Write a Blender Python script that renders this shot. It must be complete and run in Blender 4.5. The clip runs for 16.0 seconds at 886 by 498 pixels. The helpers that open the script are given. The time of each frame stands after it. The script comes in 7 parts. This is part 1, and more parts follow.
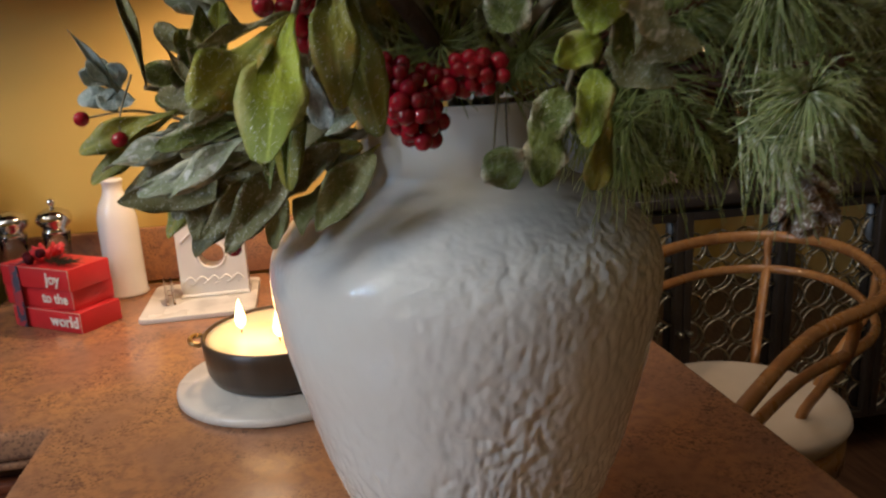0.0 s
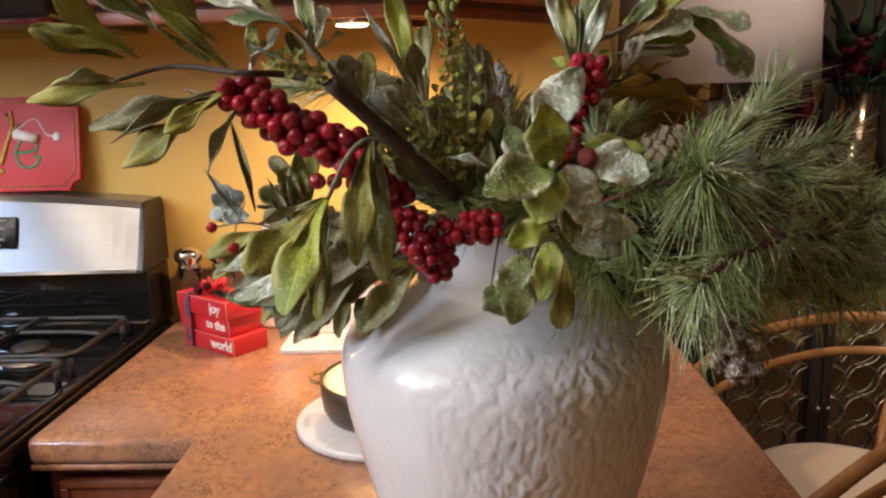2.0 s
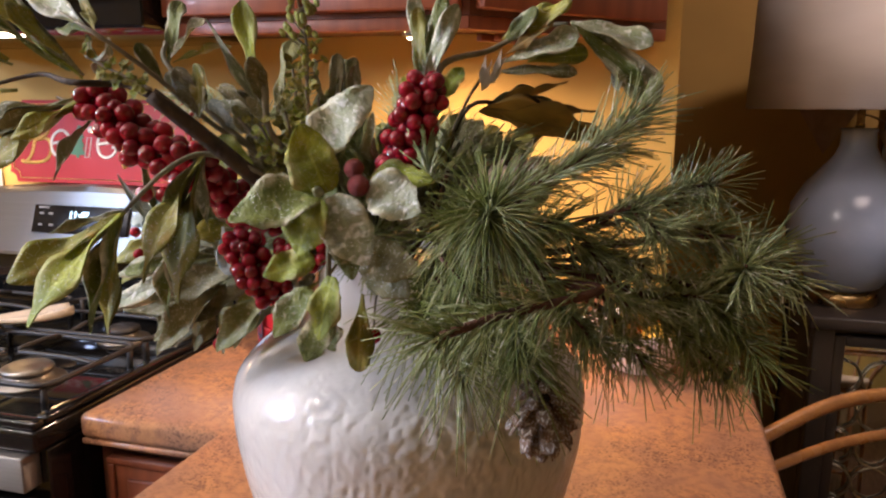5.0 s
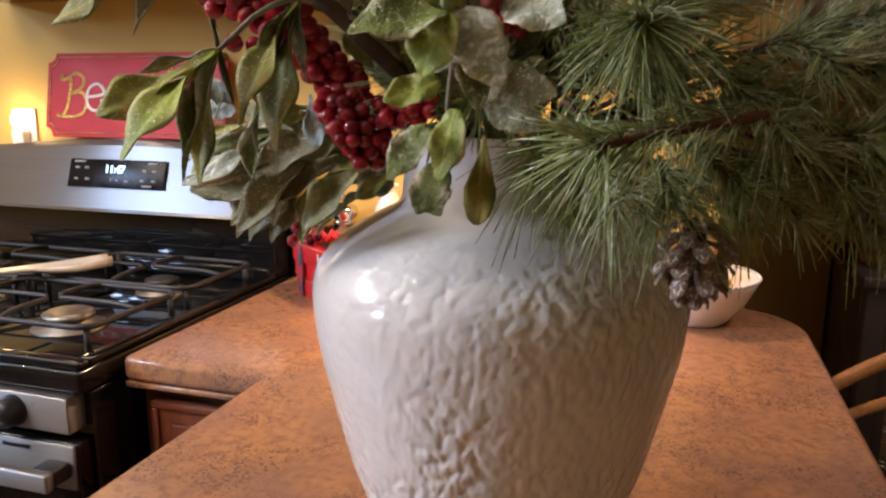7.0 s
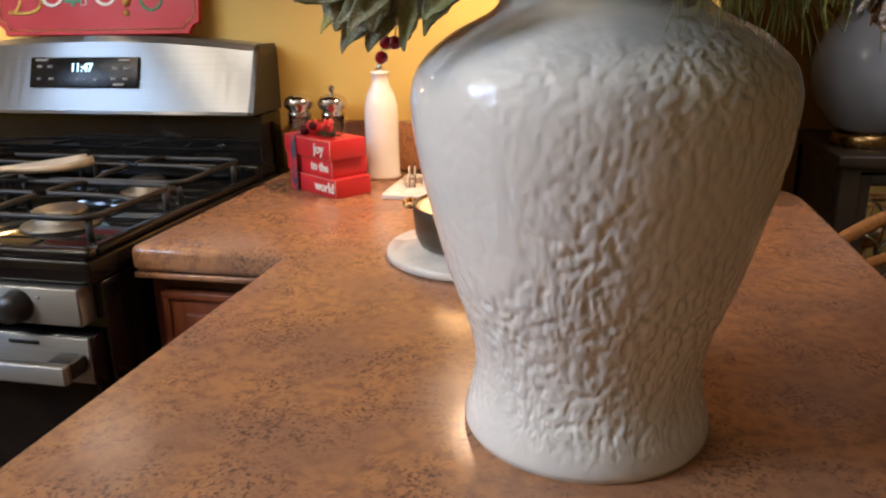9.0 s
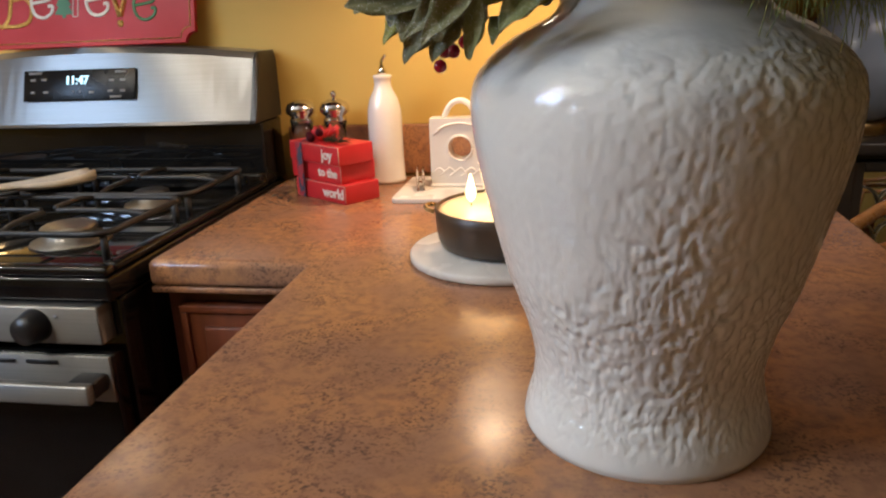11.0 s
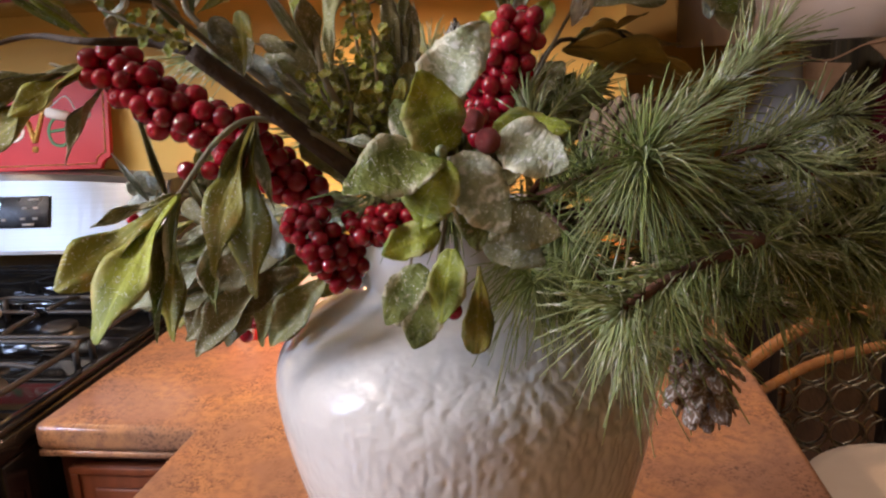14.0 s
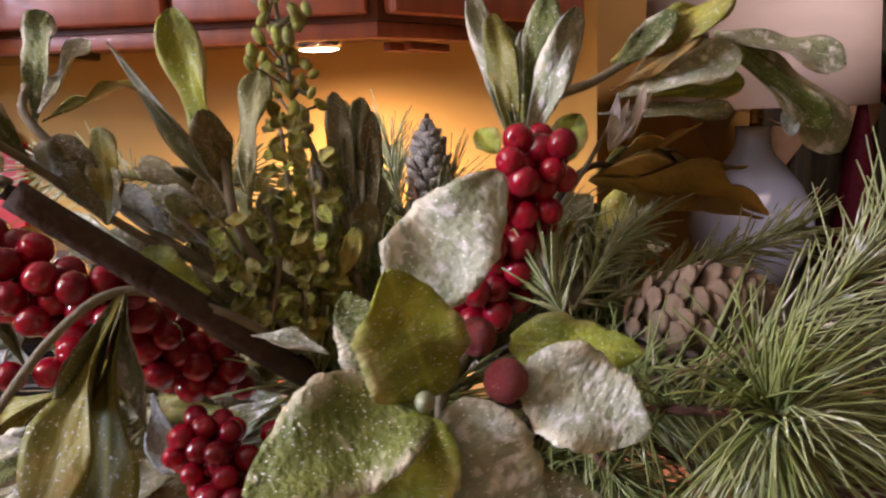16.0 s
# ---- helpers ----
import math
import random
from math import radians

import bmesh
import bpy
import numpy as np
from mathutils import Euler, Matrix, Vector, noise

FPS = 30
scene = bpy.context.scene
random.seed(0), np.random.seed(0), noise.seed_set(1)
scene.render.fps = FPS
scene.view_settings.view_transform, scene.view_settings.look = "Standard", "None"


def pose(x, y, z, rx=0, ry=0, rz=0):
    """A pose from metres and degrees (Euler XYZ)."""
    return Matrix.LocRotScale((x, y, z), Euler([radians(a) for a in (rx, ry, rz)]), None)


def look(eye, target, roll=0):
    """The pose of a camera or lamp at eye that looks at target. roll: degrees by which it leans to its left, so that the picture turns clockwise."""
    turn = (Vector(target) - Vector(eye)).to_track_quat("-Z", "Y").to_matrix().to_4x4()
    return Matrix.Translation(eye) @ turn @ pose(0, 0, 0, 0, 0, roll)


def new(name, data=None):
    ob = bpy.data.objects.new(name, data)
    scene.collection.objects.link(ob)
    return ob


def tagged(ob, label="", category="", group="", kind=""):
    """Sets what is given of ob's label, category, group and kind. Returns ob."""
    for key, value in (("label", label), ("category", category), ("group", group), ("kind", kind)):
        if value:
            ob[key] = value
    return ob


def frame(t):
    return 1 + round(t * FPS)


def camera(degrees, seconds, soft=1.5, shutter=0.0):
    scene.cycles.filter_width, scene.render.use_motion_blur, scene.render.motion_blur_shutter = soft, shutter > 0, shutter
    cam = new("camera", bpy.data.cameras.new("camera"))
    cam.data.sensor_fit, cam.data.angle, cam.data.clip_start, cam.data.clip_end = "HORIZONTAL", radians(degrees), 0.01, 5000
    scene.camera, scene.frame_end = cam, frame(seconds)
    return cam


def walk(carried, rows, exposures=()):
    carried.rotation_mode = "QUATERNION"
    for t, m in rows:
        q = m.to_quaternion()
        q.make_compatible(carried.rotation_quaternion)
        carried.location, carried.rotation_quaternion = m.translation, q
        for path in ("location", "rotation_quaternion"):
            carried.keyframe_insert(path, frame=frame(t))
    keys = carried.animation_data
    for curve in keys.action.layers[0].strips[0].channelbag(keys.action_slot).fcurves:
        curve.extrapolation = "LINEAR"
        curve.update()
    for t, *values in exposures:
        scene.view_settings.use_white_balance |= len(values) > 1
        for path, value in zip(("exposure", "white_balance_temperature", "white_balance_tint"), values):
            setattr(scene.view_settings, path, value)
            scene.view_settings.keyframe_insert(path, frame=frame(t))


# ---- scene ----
cam = camera(61.1, 16.0, soft=2.2, shutter=0.3)
PATH = [
    (0, (0.0, 0.002, 1.308), (0.352, 1.906, 0.808), -2.9),
    (0.5, (0.046, -0.049, 1.341), (0.225, 1.885, 0.865), -3.1),
    (1, (0.066, -0.083, 1.36), (0.098, 1.867, 0.918), -2.5),
    (1.5, (0.08, -0.094, 1.378), (0.032, 1.86, 0.954), -2.1),
    (2, (0.082, -0.098, 1.383), (0.006, 1.857, 0.969), -1.7),
    (2.5, (0.096, -0.078, 1.399), (0.046, 1.881, 0.998), -0.8),
    (3, (0.106, -0.045, 1.403), (0.062, 1.919, 1.027), -0.2),
    (3.2, (0.121, -0.037, 1.400), (0.055, 1.922, 1.034), -0.3),
    (3.5, (0.166, -0.038, 1.402), (0.04, 1.926, 1.044), 0.5),
    (3.7, (0.211, -0.038, 1.398), (0.023, 1.918, 1.041), 0.9),
    (5.8, (0.283, -0.025, 1.358), (-0.34, 1.839, 0.987), 0.1),
    (6, (0.266, -0.031, 1.34), (-0.359, 1.835, 0.984), 0.4),
    (6.5, (0.25, -0.031, 1.322), (-0.364, 1.834, 0.941), 0.2),
    (7, (0.222, -0.021, 1.306), (-0.352, 1.851, 0.9), 0.3),
    (7.5, (0.192, -0.023, 1.287), (-0.334, 1.847, 0.834), -0.1),
    (8, (0.159, -0.039, 1.245), (-0.331, 1.834, 0.777), 0.1),
    (8.5, (0.136, -0.049, 1.222), (-0.320, 1.826, 0.691), -0.5),
    (9, (0.113, -0.057, 1.224), (-0.298, 1.818, 0.634), -0.9),
    (11.5, (0.048, -0.072, 1.239), (-0.296, 1.799, 0.648), -2.5),
    (12, (0.083, -0.090, 1.292), (-0.271, 1.796, 0.725), -1.8),
    (12.5, (0.133, -0.063, 1.318), (-0.234, 1.826, 0.774), -2.3),
    (13, (0.149, -0.034, 1.337), (-0.206, 1.864, 0.808), -2.7),
    (13.5, (0.159, -0.015, 1.365), (-0.168, 1.893, 0.861), -2.9),
    (14, (0.169, -0.003, 1.378), (-0.119, 1.916, 0.894), -3.1),
    (14.5, (0.157, 0.045, 1.385), (-0.079, 1.975, 0.917), -3.1),
    (15, (0.143, 0.09, 1.399), (-0.054, 2.032, 0.963), -2.6),
    (15.5, (0.13, 0.121, 1.409), (-0.019, 2.076, 1.013), -2.2),
    (16, (0.144, 0.136, 1.409), (-0.016, 2.094, 1.037), -2.2),
]
EXPOSURES = [(0, -1.15, 6200, 12), (0.5, -0.72, 6250, 13), (1, -0.45, 6300, 15), (1.5, -0.32, 6330, 18), (2.5, -0.26, 6360, 22), (3.5, 0.0, 6380, 26), (6, -0.1, 6350, 26), (7, -0.2, 6350, 24),
             (8.5, -0.52, 6260, 16), (9.5, -0.58, 6240, 14), (11.5, -0.85, 6240, 13), (12.5, -0.76, 6280, 17), (14, -0.18, 6420, 26), (14.5, -0.14, 6460, 31), (15.5, -0.1, 6420, 37), (16, -0.02, 6400, 38)]
walk(cam, [(t, look(eye, target, roll)) for t, eye, target, roll in PATH], EXPOSURES)


# ---- light, world, exposure ----
world = bpy.data.worlds.new("night")
scene.world = world
world.use_nodes = True
world.node_tree.nodes["Background"].inputs[0].default_value = (0.05, 0.06, 0.09, 1)
world.node_tree.nodes["Background"].inputs[1].default_value = 0.25
scene.view_settings.exposure = 0.0


def lamp(name, kind, place, target, power, colour, size=0.1, spot=90, blend=0.6, size_y=0.0):
    data = bpy.data.lights.new(name, kind)
    data.energy, data.color = power, colour
    if kind == "AREA":
        data.size = size
        if size_y:
            data.shape, data.size_y = "RECTANGLE", size_y
    else:
        data.shadow_soft_size = size
    if kind == "SPOT":
        data.spot_size, data.spot_blend = radians(spot), blend
    ob = new(name, data)
    ob.matrix_world = look(place, target)
    return ob


WARM, AMBER, COOL = (1.0, 0.74, 0.48), (1.0, 0.56, 0.22), (0.50, 0.71, 1.0)
for dx, dy, dz in ((0.0, 0.0, 0.09), (0.20, 0.05, 0.0), (-0.14, 0.16, 0.02), (-0.18, -0.11, -0.02), (0.08, -0.20, 0.01), (0.10, 0.18, -0.05), (-0.05, -0.05, -0.14)):
    lamp("chandelier_light", "POINT", (-1.34 + dx * 2.1, -0.18 + dy * 2.1, 2.14 + dz * 2.0), (0.1, 0.5, 1.1), 10.2, (1.0, 0.94, 0.80), 0.011)
for dx, dz in ((-0.34, -0.20), (0.16, -0.26), (-0.14, 0.08), (0.34, 0.14), (0.02, 0.36), (-0.36, 0.30)):
    lamp("window_light", "AREA", (-2.3 + dx * 0.4, -0.5 - dx * 0.7, 1.92 + dz * 0.8), (0.1, 0.5, 1.2), 7.4, COOL, 0.09, size_y=0.09)
lamp("under_cabinet_light_lamp", "SPOT", (-0.114, 1.226, 1.488), (-0.10, 1.34, 0.92), 33, (1.0, 0.66, 0.38), 0.03, 155, 0.9)
lamp("range_light_lamp", "SPOT", (-0.95, 1.10, 1.49), (-0.95, 1.25, 0.9), 1.6, (1.0, 0.68, 0.36), 0.05, 150, 0.9)
# two added fill spots without fittings, to brighten the dining side and the pine
lamp("dining_fill_lamp", "SPOT", (1.2, 1.35, 2.38), (0.72, 2.25, 1.1), 29, (1.0, 0.82, 0.66), 0.08, 116, 0.8)
lamp("dining_fill_lamp", "SPOT", (0.95, 0.85, 2.40), (1.1, 1.5, 0.7), 34, (1.0, 0.84, 0.70), 0.4, 104, 0.7)

# ---- materials ----


def material(name, base, other=None, scale=8.0, rough=0.5, rough_other=None, metal=0.0, bump=0.0, bump_scale=40.0, coat=0.0,
             emit=None, power=0.0, glass=0.0, fine=None, fine_scale=90.0, fine_at=(0.55, 0.7), sss=0.0, stretch=(1, 1, 1), random=0.0, detail=6.0, at=(0.35, 0.65), sheen=0.0, veins=False, edge=None, glitter=0.0, brushed=0.0, mid=None, specular=0.5, clusters=0.0):
    """A surface with two colours mixed by broad noise, flecks of a third, roughness that varies and fine relief."""
    m = bpy.data.materials.new(name)
    m.use_nodes = True
    tree = m.node_tree
    n, link = tree.nodes, tree.links.new
    bsdf = n["Principled BSDF"]
    other = other or tuple(c * 0.8 for c in base)
    coords = n.new("ShaderNodeTexCoord")
    mapping = n.new("ShaderNodeMapping")
    mapping.inputs["Scale"].default_value = stretch
    link(coords.outputs["Object"], mapping.inputs["Vector"])
    if veins:
        spread, shift = n.new("ShaderNodeObjectInfo"), n.new("ShaderNodeCombineXYZ")
        for i, k in enumerate((7.0, 3.0, 11.0)):
            far = n.new("ShaderNodeMath")
            far.operation = "MULTIPLY"
            far.inputs[1].default_value = k
            link(spread.outputs["Random"], far.inputs[0])
            link(far.outputs[0], shift.inputs[i])
        link(shift.outputs[0], mapping.inputs["Location"])

    def ramp_noise(size, lo, hi, deep):
        tex, ramp = n.new("ShaderNodeTexNoise"), n.new("ShaderNodeValToRGB")
        tex.inputs["Scale"].default_value, tex.inputs["Detail"].default_value = size, deep
        link(mapping.outputs[0], tex.inputs["Vector"])
        ramp.color_ramp.elements[0].position, ramp.color_ramp.elements[1].position = lo, hi
        link(tex.outputs[0], ramp.inputs[0])
        return ramp.outputs[0], tex.outputs[0]

    def blend(kind, fac, a, b):
        mix = n.new("ShaderNodeMix")
        mix.data_type, mix.blend_type = "RGBA", kind
        for value, socket in ((fac, mix.inputs[0]), (a, mix.inputs[6]), (b, mix.inputs[7])):
            if isinstance(value, (tuple, float, int)):
                socket.default_value = (*value, 1) if isinstance(value, tuple) else value
            else:
                link(value, socket)
        return mix.outputs[2]

    broad, _ = ramp_noise(scale, *at, detail)
    colour = blend("MIX", broad, base, other)
    if mid:
        clouds, _ = ramp_noise(mid[1], mid[2], mid[3], 10.0)
        colour = blend("MIX", clouds, colour, mid[0])
    if fine:
        flecks, _ = ramp_noise(fine_scale, *fine_at, 8.0)
        if clusters:
            gather = n.new("ShaderNodeMath")
            gather.operation = "MULTIPLY"
            link(flecks, gather.inputs[0])
            link(ramp_noise(clusters, 0.38, 0.62, 4.0)[0], gather.inputs[1])
            flecks = gather.outputs[0]
        colour = blend("MIX", flecks, colour, fine)
    if glitter:
        specks, _ = ramp_noise(glitter, 0.66, 0.68, 2.0)
        colour = blend("MIX", specks, colour, (0.93, 0.95, 0.95))
    if random:
        info, hsv = n.new("ShaderNodeObjectInfo"), n.new("ShaderNodeHueSaturation")
        span = n.new("ShaderNodeMapRange")
        span.inputs[3].default_value, span.inputs[4].default_value = 1 - random, 1 + random
        link(info.outputs["Random"], span.inputs[0])
        link(span.outputs[0], hsv.inputs["Value"])
        link(colour, hsv.inputs["Color"])
        colour = hsv.outputs[0]
    if veins:
        split, side, rib, rib_mix = n.new("ShaderNodeSeparateXYZ"), n.new("ShaderNodeMath"), n.new("ShaderNodeMapRange"), n.new("ShaderNodeMath")
        link(coords.outputs["Object"], split.inputs[0])
        side.operation = "ABSOLUTE"
        link(split.outputs[0], side.inputs[0])
        rib.inputs[1].default_value, rib.inputs[2].default_value, rib.inputs[3].default_value, rib.inputs[4].default_value = 0.012, 0.045, 0.35, 0.0
        link(side.outputs[0], rib.inputs[0])
        colour = blend("MIX", rib.outputs[0], colour, tuple(min(1, c * 1.5 + 0.05) for c in base))
        if edge:
            rim, uneven = n.new("ShaderNodeMapRange"), n.new("ShaderNodeMath")
            rim.inputs[1].default_value, rim.inputs[2].default_value, rim.inputs[3].default_value, rim.inputs[4].default_value = 0.28, 0.47, 0.0, 1.0
            link(side.outputs[0], rim.inputs[0])
            uneven.operation = "MULTIPLY"
            link(rim.outputs[0], uneven.inputs[0])
            link(ramp_noise(9.0, 0.30, 0.56, 6.0)[0], uneven.inputs[1])
            colour = blend("MIX", uneven.outputs[0], colour, edge)
    link(colour, bsdf.inputs["Base Color"])
    span = n.new("ShaderNodeMapRange")
    span.inputs[3].default_value, span.inputs[4].default_value = rough, rough if rough_other is None else rough_other
    link(broad, span.inputs[0])
    link(span.outputs[0], bsdf.inputs["Roughness"])
    bsdf.inputs["Metallic"].default_value = metal
    bsdf.inputs["Specular IOR Level"].default_value = specular
    if brushed:
        grain = n.new("ShaderNodeTangent")
        grain.direction_type, grain.axis = "RADIAL", "Z"
        link(grain.outputs[0], bsdf.inputs["Tangent"])
        bsdf.inputs["Anisotropic"].default_value, bsdf.inputs["Anisotropic Rotation"].default_value = brushed, 0.25
    bsdf.inputs["Coat Weight"].default_value, bsdf.inputs["Coat Roughness"].default_value = coat, 0.08
    bsdf.inputs["Transmission Weight"].default_value = glass
    bsdf.inputs["Sheen Weight"].default_value = sheen
    if sss:
        bsdf.inputs["Subsurface Weight"].default_value, bsdf.inputs["Subsurface Scale"].default_value = sss, 0.004
    if emit:
        bsdf.inputs["Emission Color"].default_value, bsdf.inputs["Emission Strength"].default_value = (*emit, 1), power
    if bump:
        relief, tex = n.new("ShaderNodeBump"), n.new("ShaderNodeTexNoise")
        tex.inputs["Scale"].default_value, tex.inputs["Detail"].default_value = bump_scale, 5.0
        link(mapping.outputs[0], tex.inputs["Vector"])
        relief.inputs["Strength"].default_value, relief.inputs["Distance"].default_value = bump, 0.002
        link(tex.outputs[0], relief.inputs["Height"])
        link(relief.outputs[0], bsdf.inputs["Normal"])
    return m


LAMINATE = material("mottled_laminate", (0.480, 0.225, 0.098), (0.335, 0.170, 0.098), 11, 0.15, 0.27, bump=0.05, bump_scale=300, mid=((0.300, 0.152, 0.086), 70, 0.44, 0.66),
                    fine=(0.140, 0.078, 0.051), fine_scale=300, fine_at=(0.50, 0.64), clusters=16, detail=14, at=(0.36, 0.64))
WALL_PAINT = material("mustard_wall_paint", (0.60, 0.400, 0.095), (0.55, 0.360, 0.080), 3, 0.6, 0.7, bump=0.08, bump_scale=220)
# the kitchen's mustard again, darker: the dining side's shade is put into the colour
SHADED_PAINT = material("shaded_mustard_wall_paint", (0.56, 0.34, 0.085), (0.50, 0.30, 0.075), 3, 0.6, 0.7, bump=0.08, bump_scale=220)
CEILING_PAINT = material("white_ceiling_paint", (0.75, 0.72, 0.66), (0.70, 0.67, 0.6), 2, 0.8, bump=0.06, bump_scale=150)
FLOOR_WOOD = material("dark_floor_wood", (0.16, 0.08, 0.04), (0.09, 0.045, 0.025), 6, 0.35, 0.5, bump=0.05, stretch=(8, 1, 1))
CHERRY = material("cherry_cabinet_wood", (0.27, 0.075, 0.028), (0.19, 0.05, 0.02), 5, 0.42, 0.52, bump=0.06, bump_scale=60, stretch=(7, 7, 0.7), coat=0.08)
CHERRY_DARK = material("dark_cherry_wood", (0.15, 0.05, 0.025), (0.10, 0.034, 0.018), 5, 0.35, 0.45, bump=0.06, bump_scale=60, stretch=(7, 7, 0.7), coat=0.2)
GLAZE = material("white_ceramic_glaze", (0.82, 0.825, 0.79), (0.76, 0.76, 0.72), 14, 0.03, 0.06, bump=0.02, bump_scale=140)
STAINLESS = material("brushed_stainless_steel", (0.29, 0.285, 0.275), (0.26, 0.255, 0.245), 20, 0.34, 0.36, metal=0.8, stretch=(0.25, 1, 40), brushed=0.97)
BLACK_ENAMEL = material("black_enamel", (0.006, 0.006, 0.006), (0.010, 0.010, 0.010), 12, 0.04, 0.08)
DISPLAY_BLACK = material("black_display_glass", (0.005, 0.005, 0.006), (0.007, 0.007, 0.008), 20, 0.22, 0.3, specular=0.2)
BLACK_PLASTIC = material("black_plastic", (0.015, 0.015, 0.016), (0.022, 0.02, 0.02), 20, 0.3, 0.4)
CAST_IRON = material("cast_iron", (0.022, 0.021, 0.02), (0.035, 0.032, 0.03), 60, 0.42, 0.6, bump=0.2, bump_scale=300)
BURNER_METAL = material("burner_aluminium", (0.42, 0.40, 0.36), (0.32, 0.29, 0.25), 30, 0.35, 0.5, metal=1.0)
CHROME = material("chrome", (0.72, 0.70, 0.68), (0.66, 0.64, 0.62), 20, 0.06, 0.12, metal=1.0)
BRASS = material("aged_brass", (0.62, 0.42, 0.18), (0.45, 0.30, 0.13), 30, 0.22, 0.36, metal=1.0)
GOLD = material("gold_glitter", (0.72, 0.46, 0.13), (0.5, 0.3, 0.08), 200, 0.25, 0.4, metal=0.9, bump=0.7, bump_scale=900)
RED_PAINT = material("red_painted_board", (0.50, 0.016, 0.016), (0.43, 0.014, 0.014), 8, 0.5, 0.6, bump=0.05, bump_scale=90)
RED_BOX = material("red_box_paper", (0.58, 0.022, 0.028), (0.50, 0.018, 0.022), 14, 0.4, 0.5, bump=0.05, bump_scale=200)
DARK_RED = material("burgundy_glitter", (0.055, 0.001, 0.006), (0.035, 0.0008, 0.004), 120, 0.6, 0.75, bump=0.2, bump_scale=700, specular=0.15)
WHITE_INK = material("white_ink", (0.80, 0.77, 0.70), (0.72, 0.69, 0.62), 30, 0.5)
GREEN_INK = material("green_ink", (0.05, 0.20, 0.07), (0.04, 0.15, 0.05), 30, 0.5)
WHITE_CERAMIC = material("white_glazed_stoneware", (0.80, 0.77, 0.72), (0.73, 0.70, 0.65), 10, 0.14, 0.22, coat=0.3, bump=0.03)
MARBLE = material("white_marble", (0.76, 0.73, 0.67), (0.60, 0.57, 0.52), 9, 0.22, 0.32, fine=(0.45, 0.42, 0.38), fine_scale=12, fine_at=(0.56, 0.66))
GLASS = material("clear_glass", (0.96, 0.96, 0.95), (0.94, 0.94, 0.93), 4, 0.02, glass=1.0)
SMOKED = material("mercury_glass", (0.36, 0.28, 0.17), (0.16, 0.11, 0.06), 22, 0.08, 0.25, metal=0.9, bump=0.2, bump_scale=50)
WAX = material("candle_wax", (0.86, 0.74, 0.52), (0.82, 0.68, 0.45), 10, 0.35, sss=0.3)
CANDLE_BOWL = material("dark_bronze_ceramic", (0.05, 0.032, 0.02), (0.08, 0.05, 0.028), 30, 0.32, 0.45, metal=0.0, bump=0.2, bump_scale=70, stretch=(1, 1, 0.1))
FLAME = material("flame", (1, 0.7, 0.3), (1, 0.8, 0.4), 40, 0.5, emit=(1.0, 0.62, 0.22), power=22)
PUCK_GLOW = material("lit_puck_lens", (1, 0.9, 0.7), (1, 0.9, 0.7), 40, 0.5, emit=(1.0, 0.86, 0.62), power=14)
BULB_GLOW = material("lit_bulb", (1, 0.8, 0.5), (1, 0.8, 0.5), 40, 0.5, emit=(1.0, 0.70, 0.34), power=30)
DIGIT_GLOW = material("lit_digits", (0.6, 0.9, 1.0), (0.6, 0.9, 1.0), 40, 0.5, emit=(0.55, 0.88, 1.0), power=3.0)
PRINT_GREY = material("grey_print", (0.30, 0.30, 0.30), (0.26, 0.26, 0.26), 40, 0.5)
GOURD_ORANGE = material("orange_gourd", (0.78, 0.28, 0.03), (0.62, 0.18, 0.02), 25, 0.4, 0.5, bump=0.2, bump_scale=90)
GOURD_YELLOW = material("yellow_gourd", (0.80, 0.50, 0.06), (0.72, 0.38, 0.04), 25, 0.4, 0.5, bump=0.2, bump_scale=90)
CHAIR_WOOD = material("honey_bentwood", (0.44, 0.205, 0.066), (0.30, 0.130, 0.042), 6, 0.24, 0.34, bump=0.05, stretch=(5, 5, 5), coat=0.5)
SEAT_CLOTH = material("cream_seat_fabric", (0.66, 0.56, 0.42), (0.58, 0.48, 0.35), 8, 0.8, 0.9, bump=0.3, bump_scale=500, sheen=0.2)
SHADE_CLOTH = material("white_lampshade_fabric", (0.56, 0.51, 0.47), (0.52, 0.47, 0.43), 5, 0.85, bump=0.15, bump_scale=600, stretch=(1, 1, 4))
BLUE_GLAZE = material("pale_blue_ceramic_glaze", (0.42, 0.50, 0.66), (0.35, 0.43, 0.58), 9, 0.14, 0.22, coat=0.4)
SIDEBOARD_PAINT = material("espresso_sideboard_paint", (0.045, 0.035, 0.028), (0.03, 0.024, 0.02), 8, 0.3, 0.42, bump=0.05, coat=0.2)
MIRROR = material("mirror", (0.72, 0.74, 0.74), (0.68, 0.70, 0.70), 3, 0.03, 0.06, metal=1.0)
LATTICE = material("antique_gold_lattice", (0.56, 0.52, 0.40), (0.40, 0.36, 0.26), 40, 0.25, 0.4, metal=1.0)
CURTAIN = material("olive_striped_curtain", (0.070, 0.058, 0.028), (0.032, 0.030, 0.017), 18, 0.8, stretch=(3, 3, 0.15), bump=0.2, bump_scale=300, sheen=0.2)
BURLAP = material("tan_burlap", (0.46, 0.31, 0.20), (0.38, 0.25, 0.15), 30, 0.9, bump=0.6, bump_scale=500)
FLORAL_DARK = material("dark_floral_leaves", (0.03, 0.06, 0.025), (0.02, 0.04, 0.02), 30, 0.5)
TAG_PAPER = material("pink_tag_paper", (0.62, 0.42, 0.34), (0.56, 0.38, 0.3), 10, 0.6)
PLAID = material("dark_plaid_ribbon", (0.05, 0.05, 0.08), (0.35, 0.03, 0.04), 70, 0.7, stretch=(1, 1, 1), at=(0.48, 0.52))
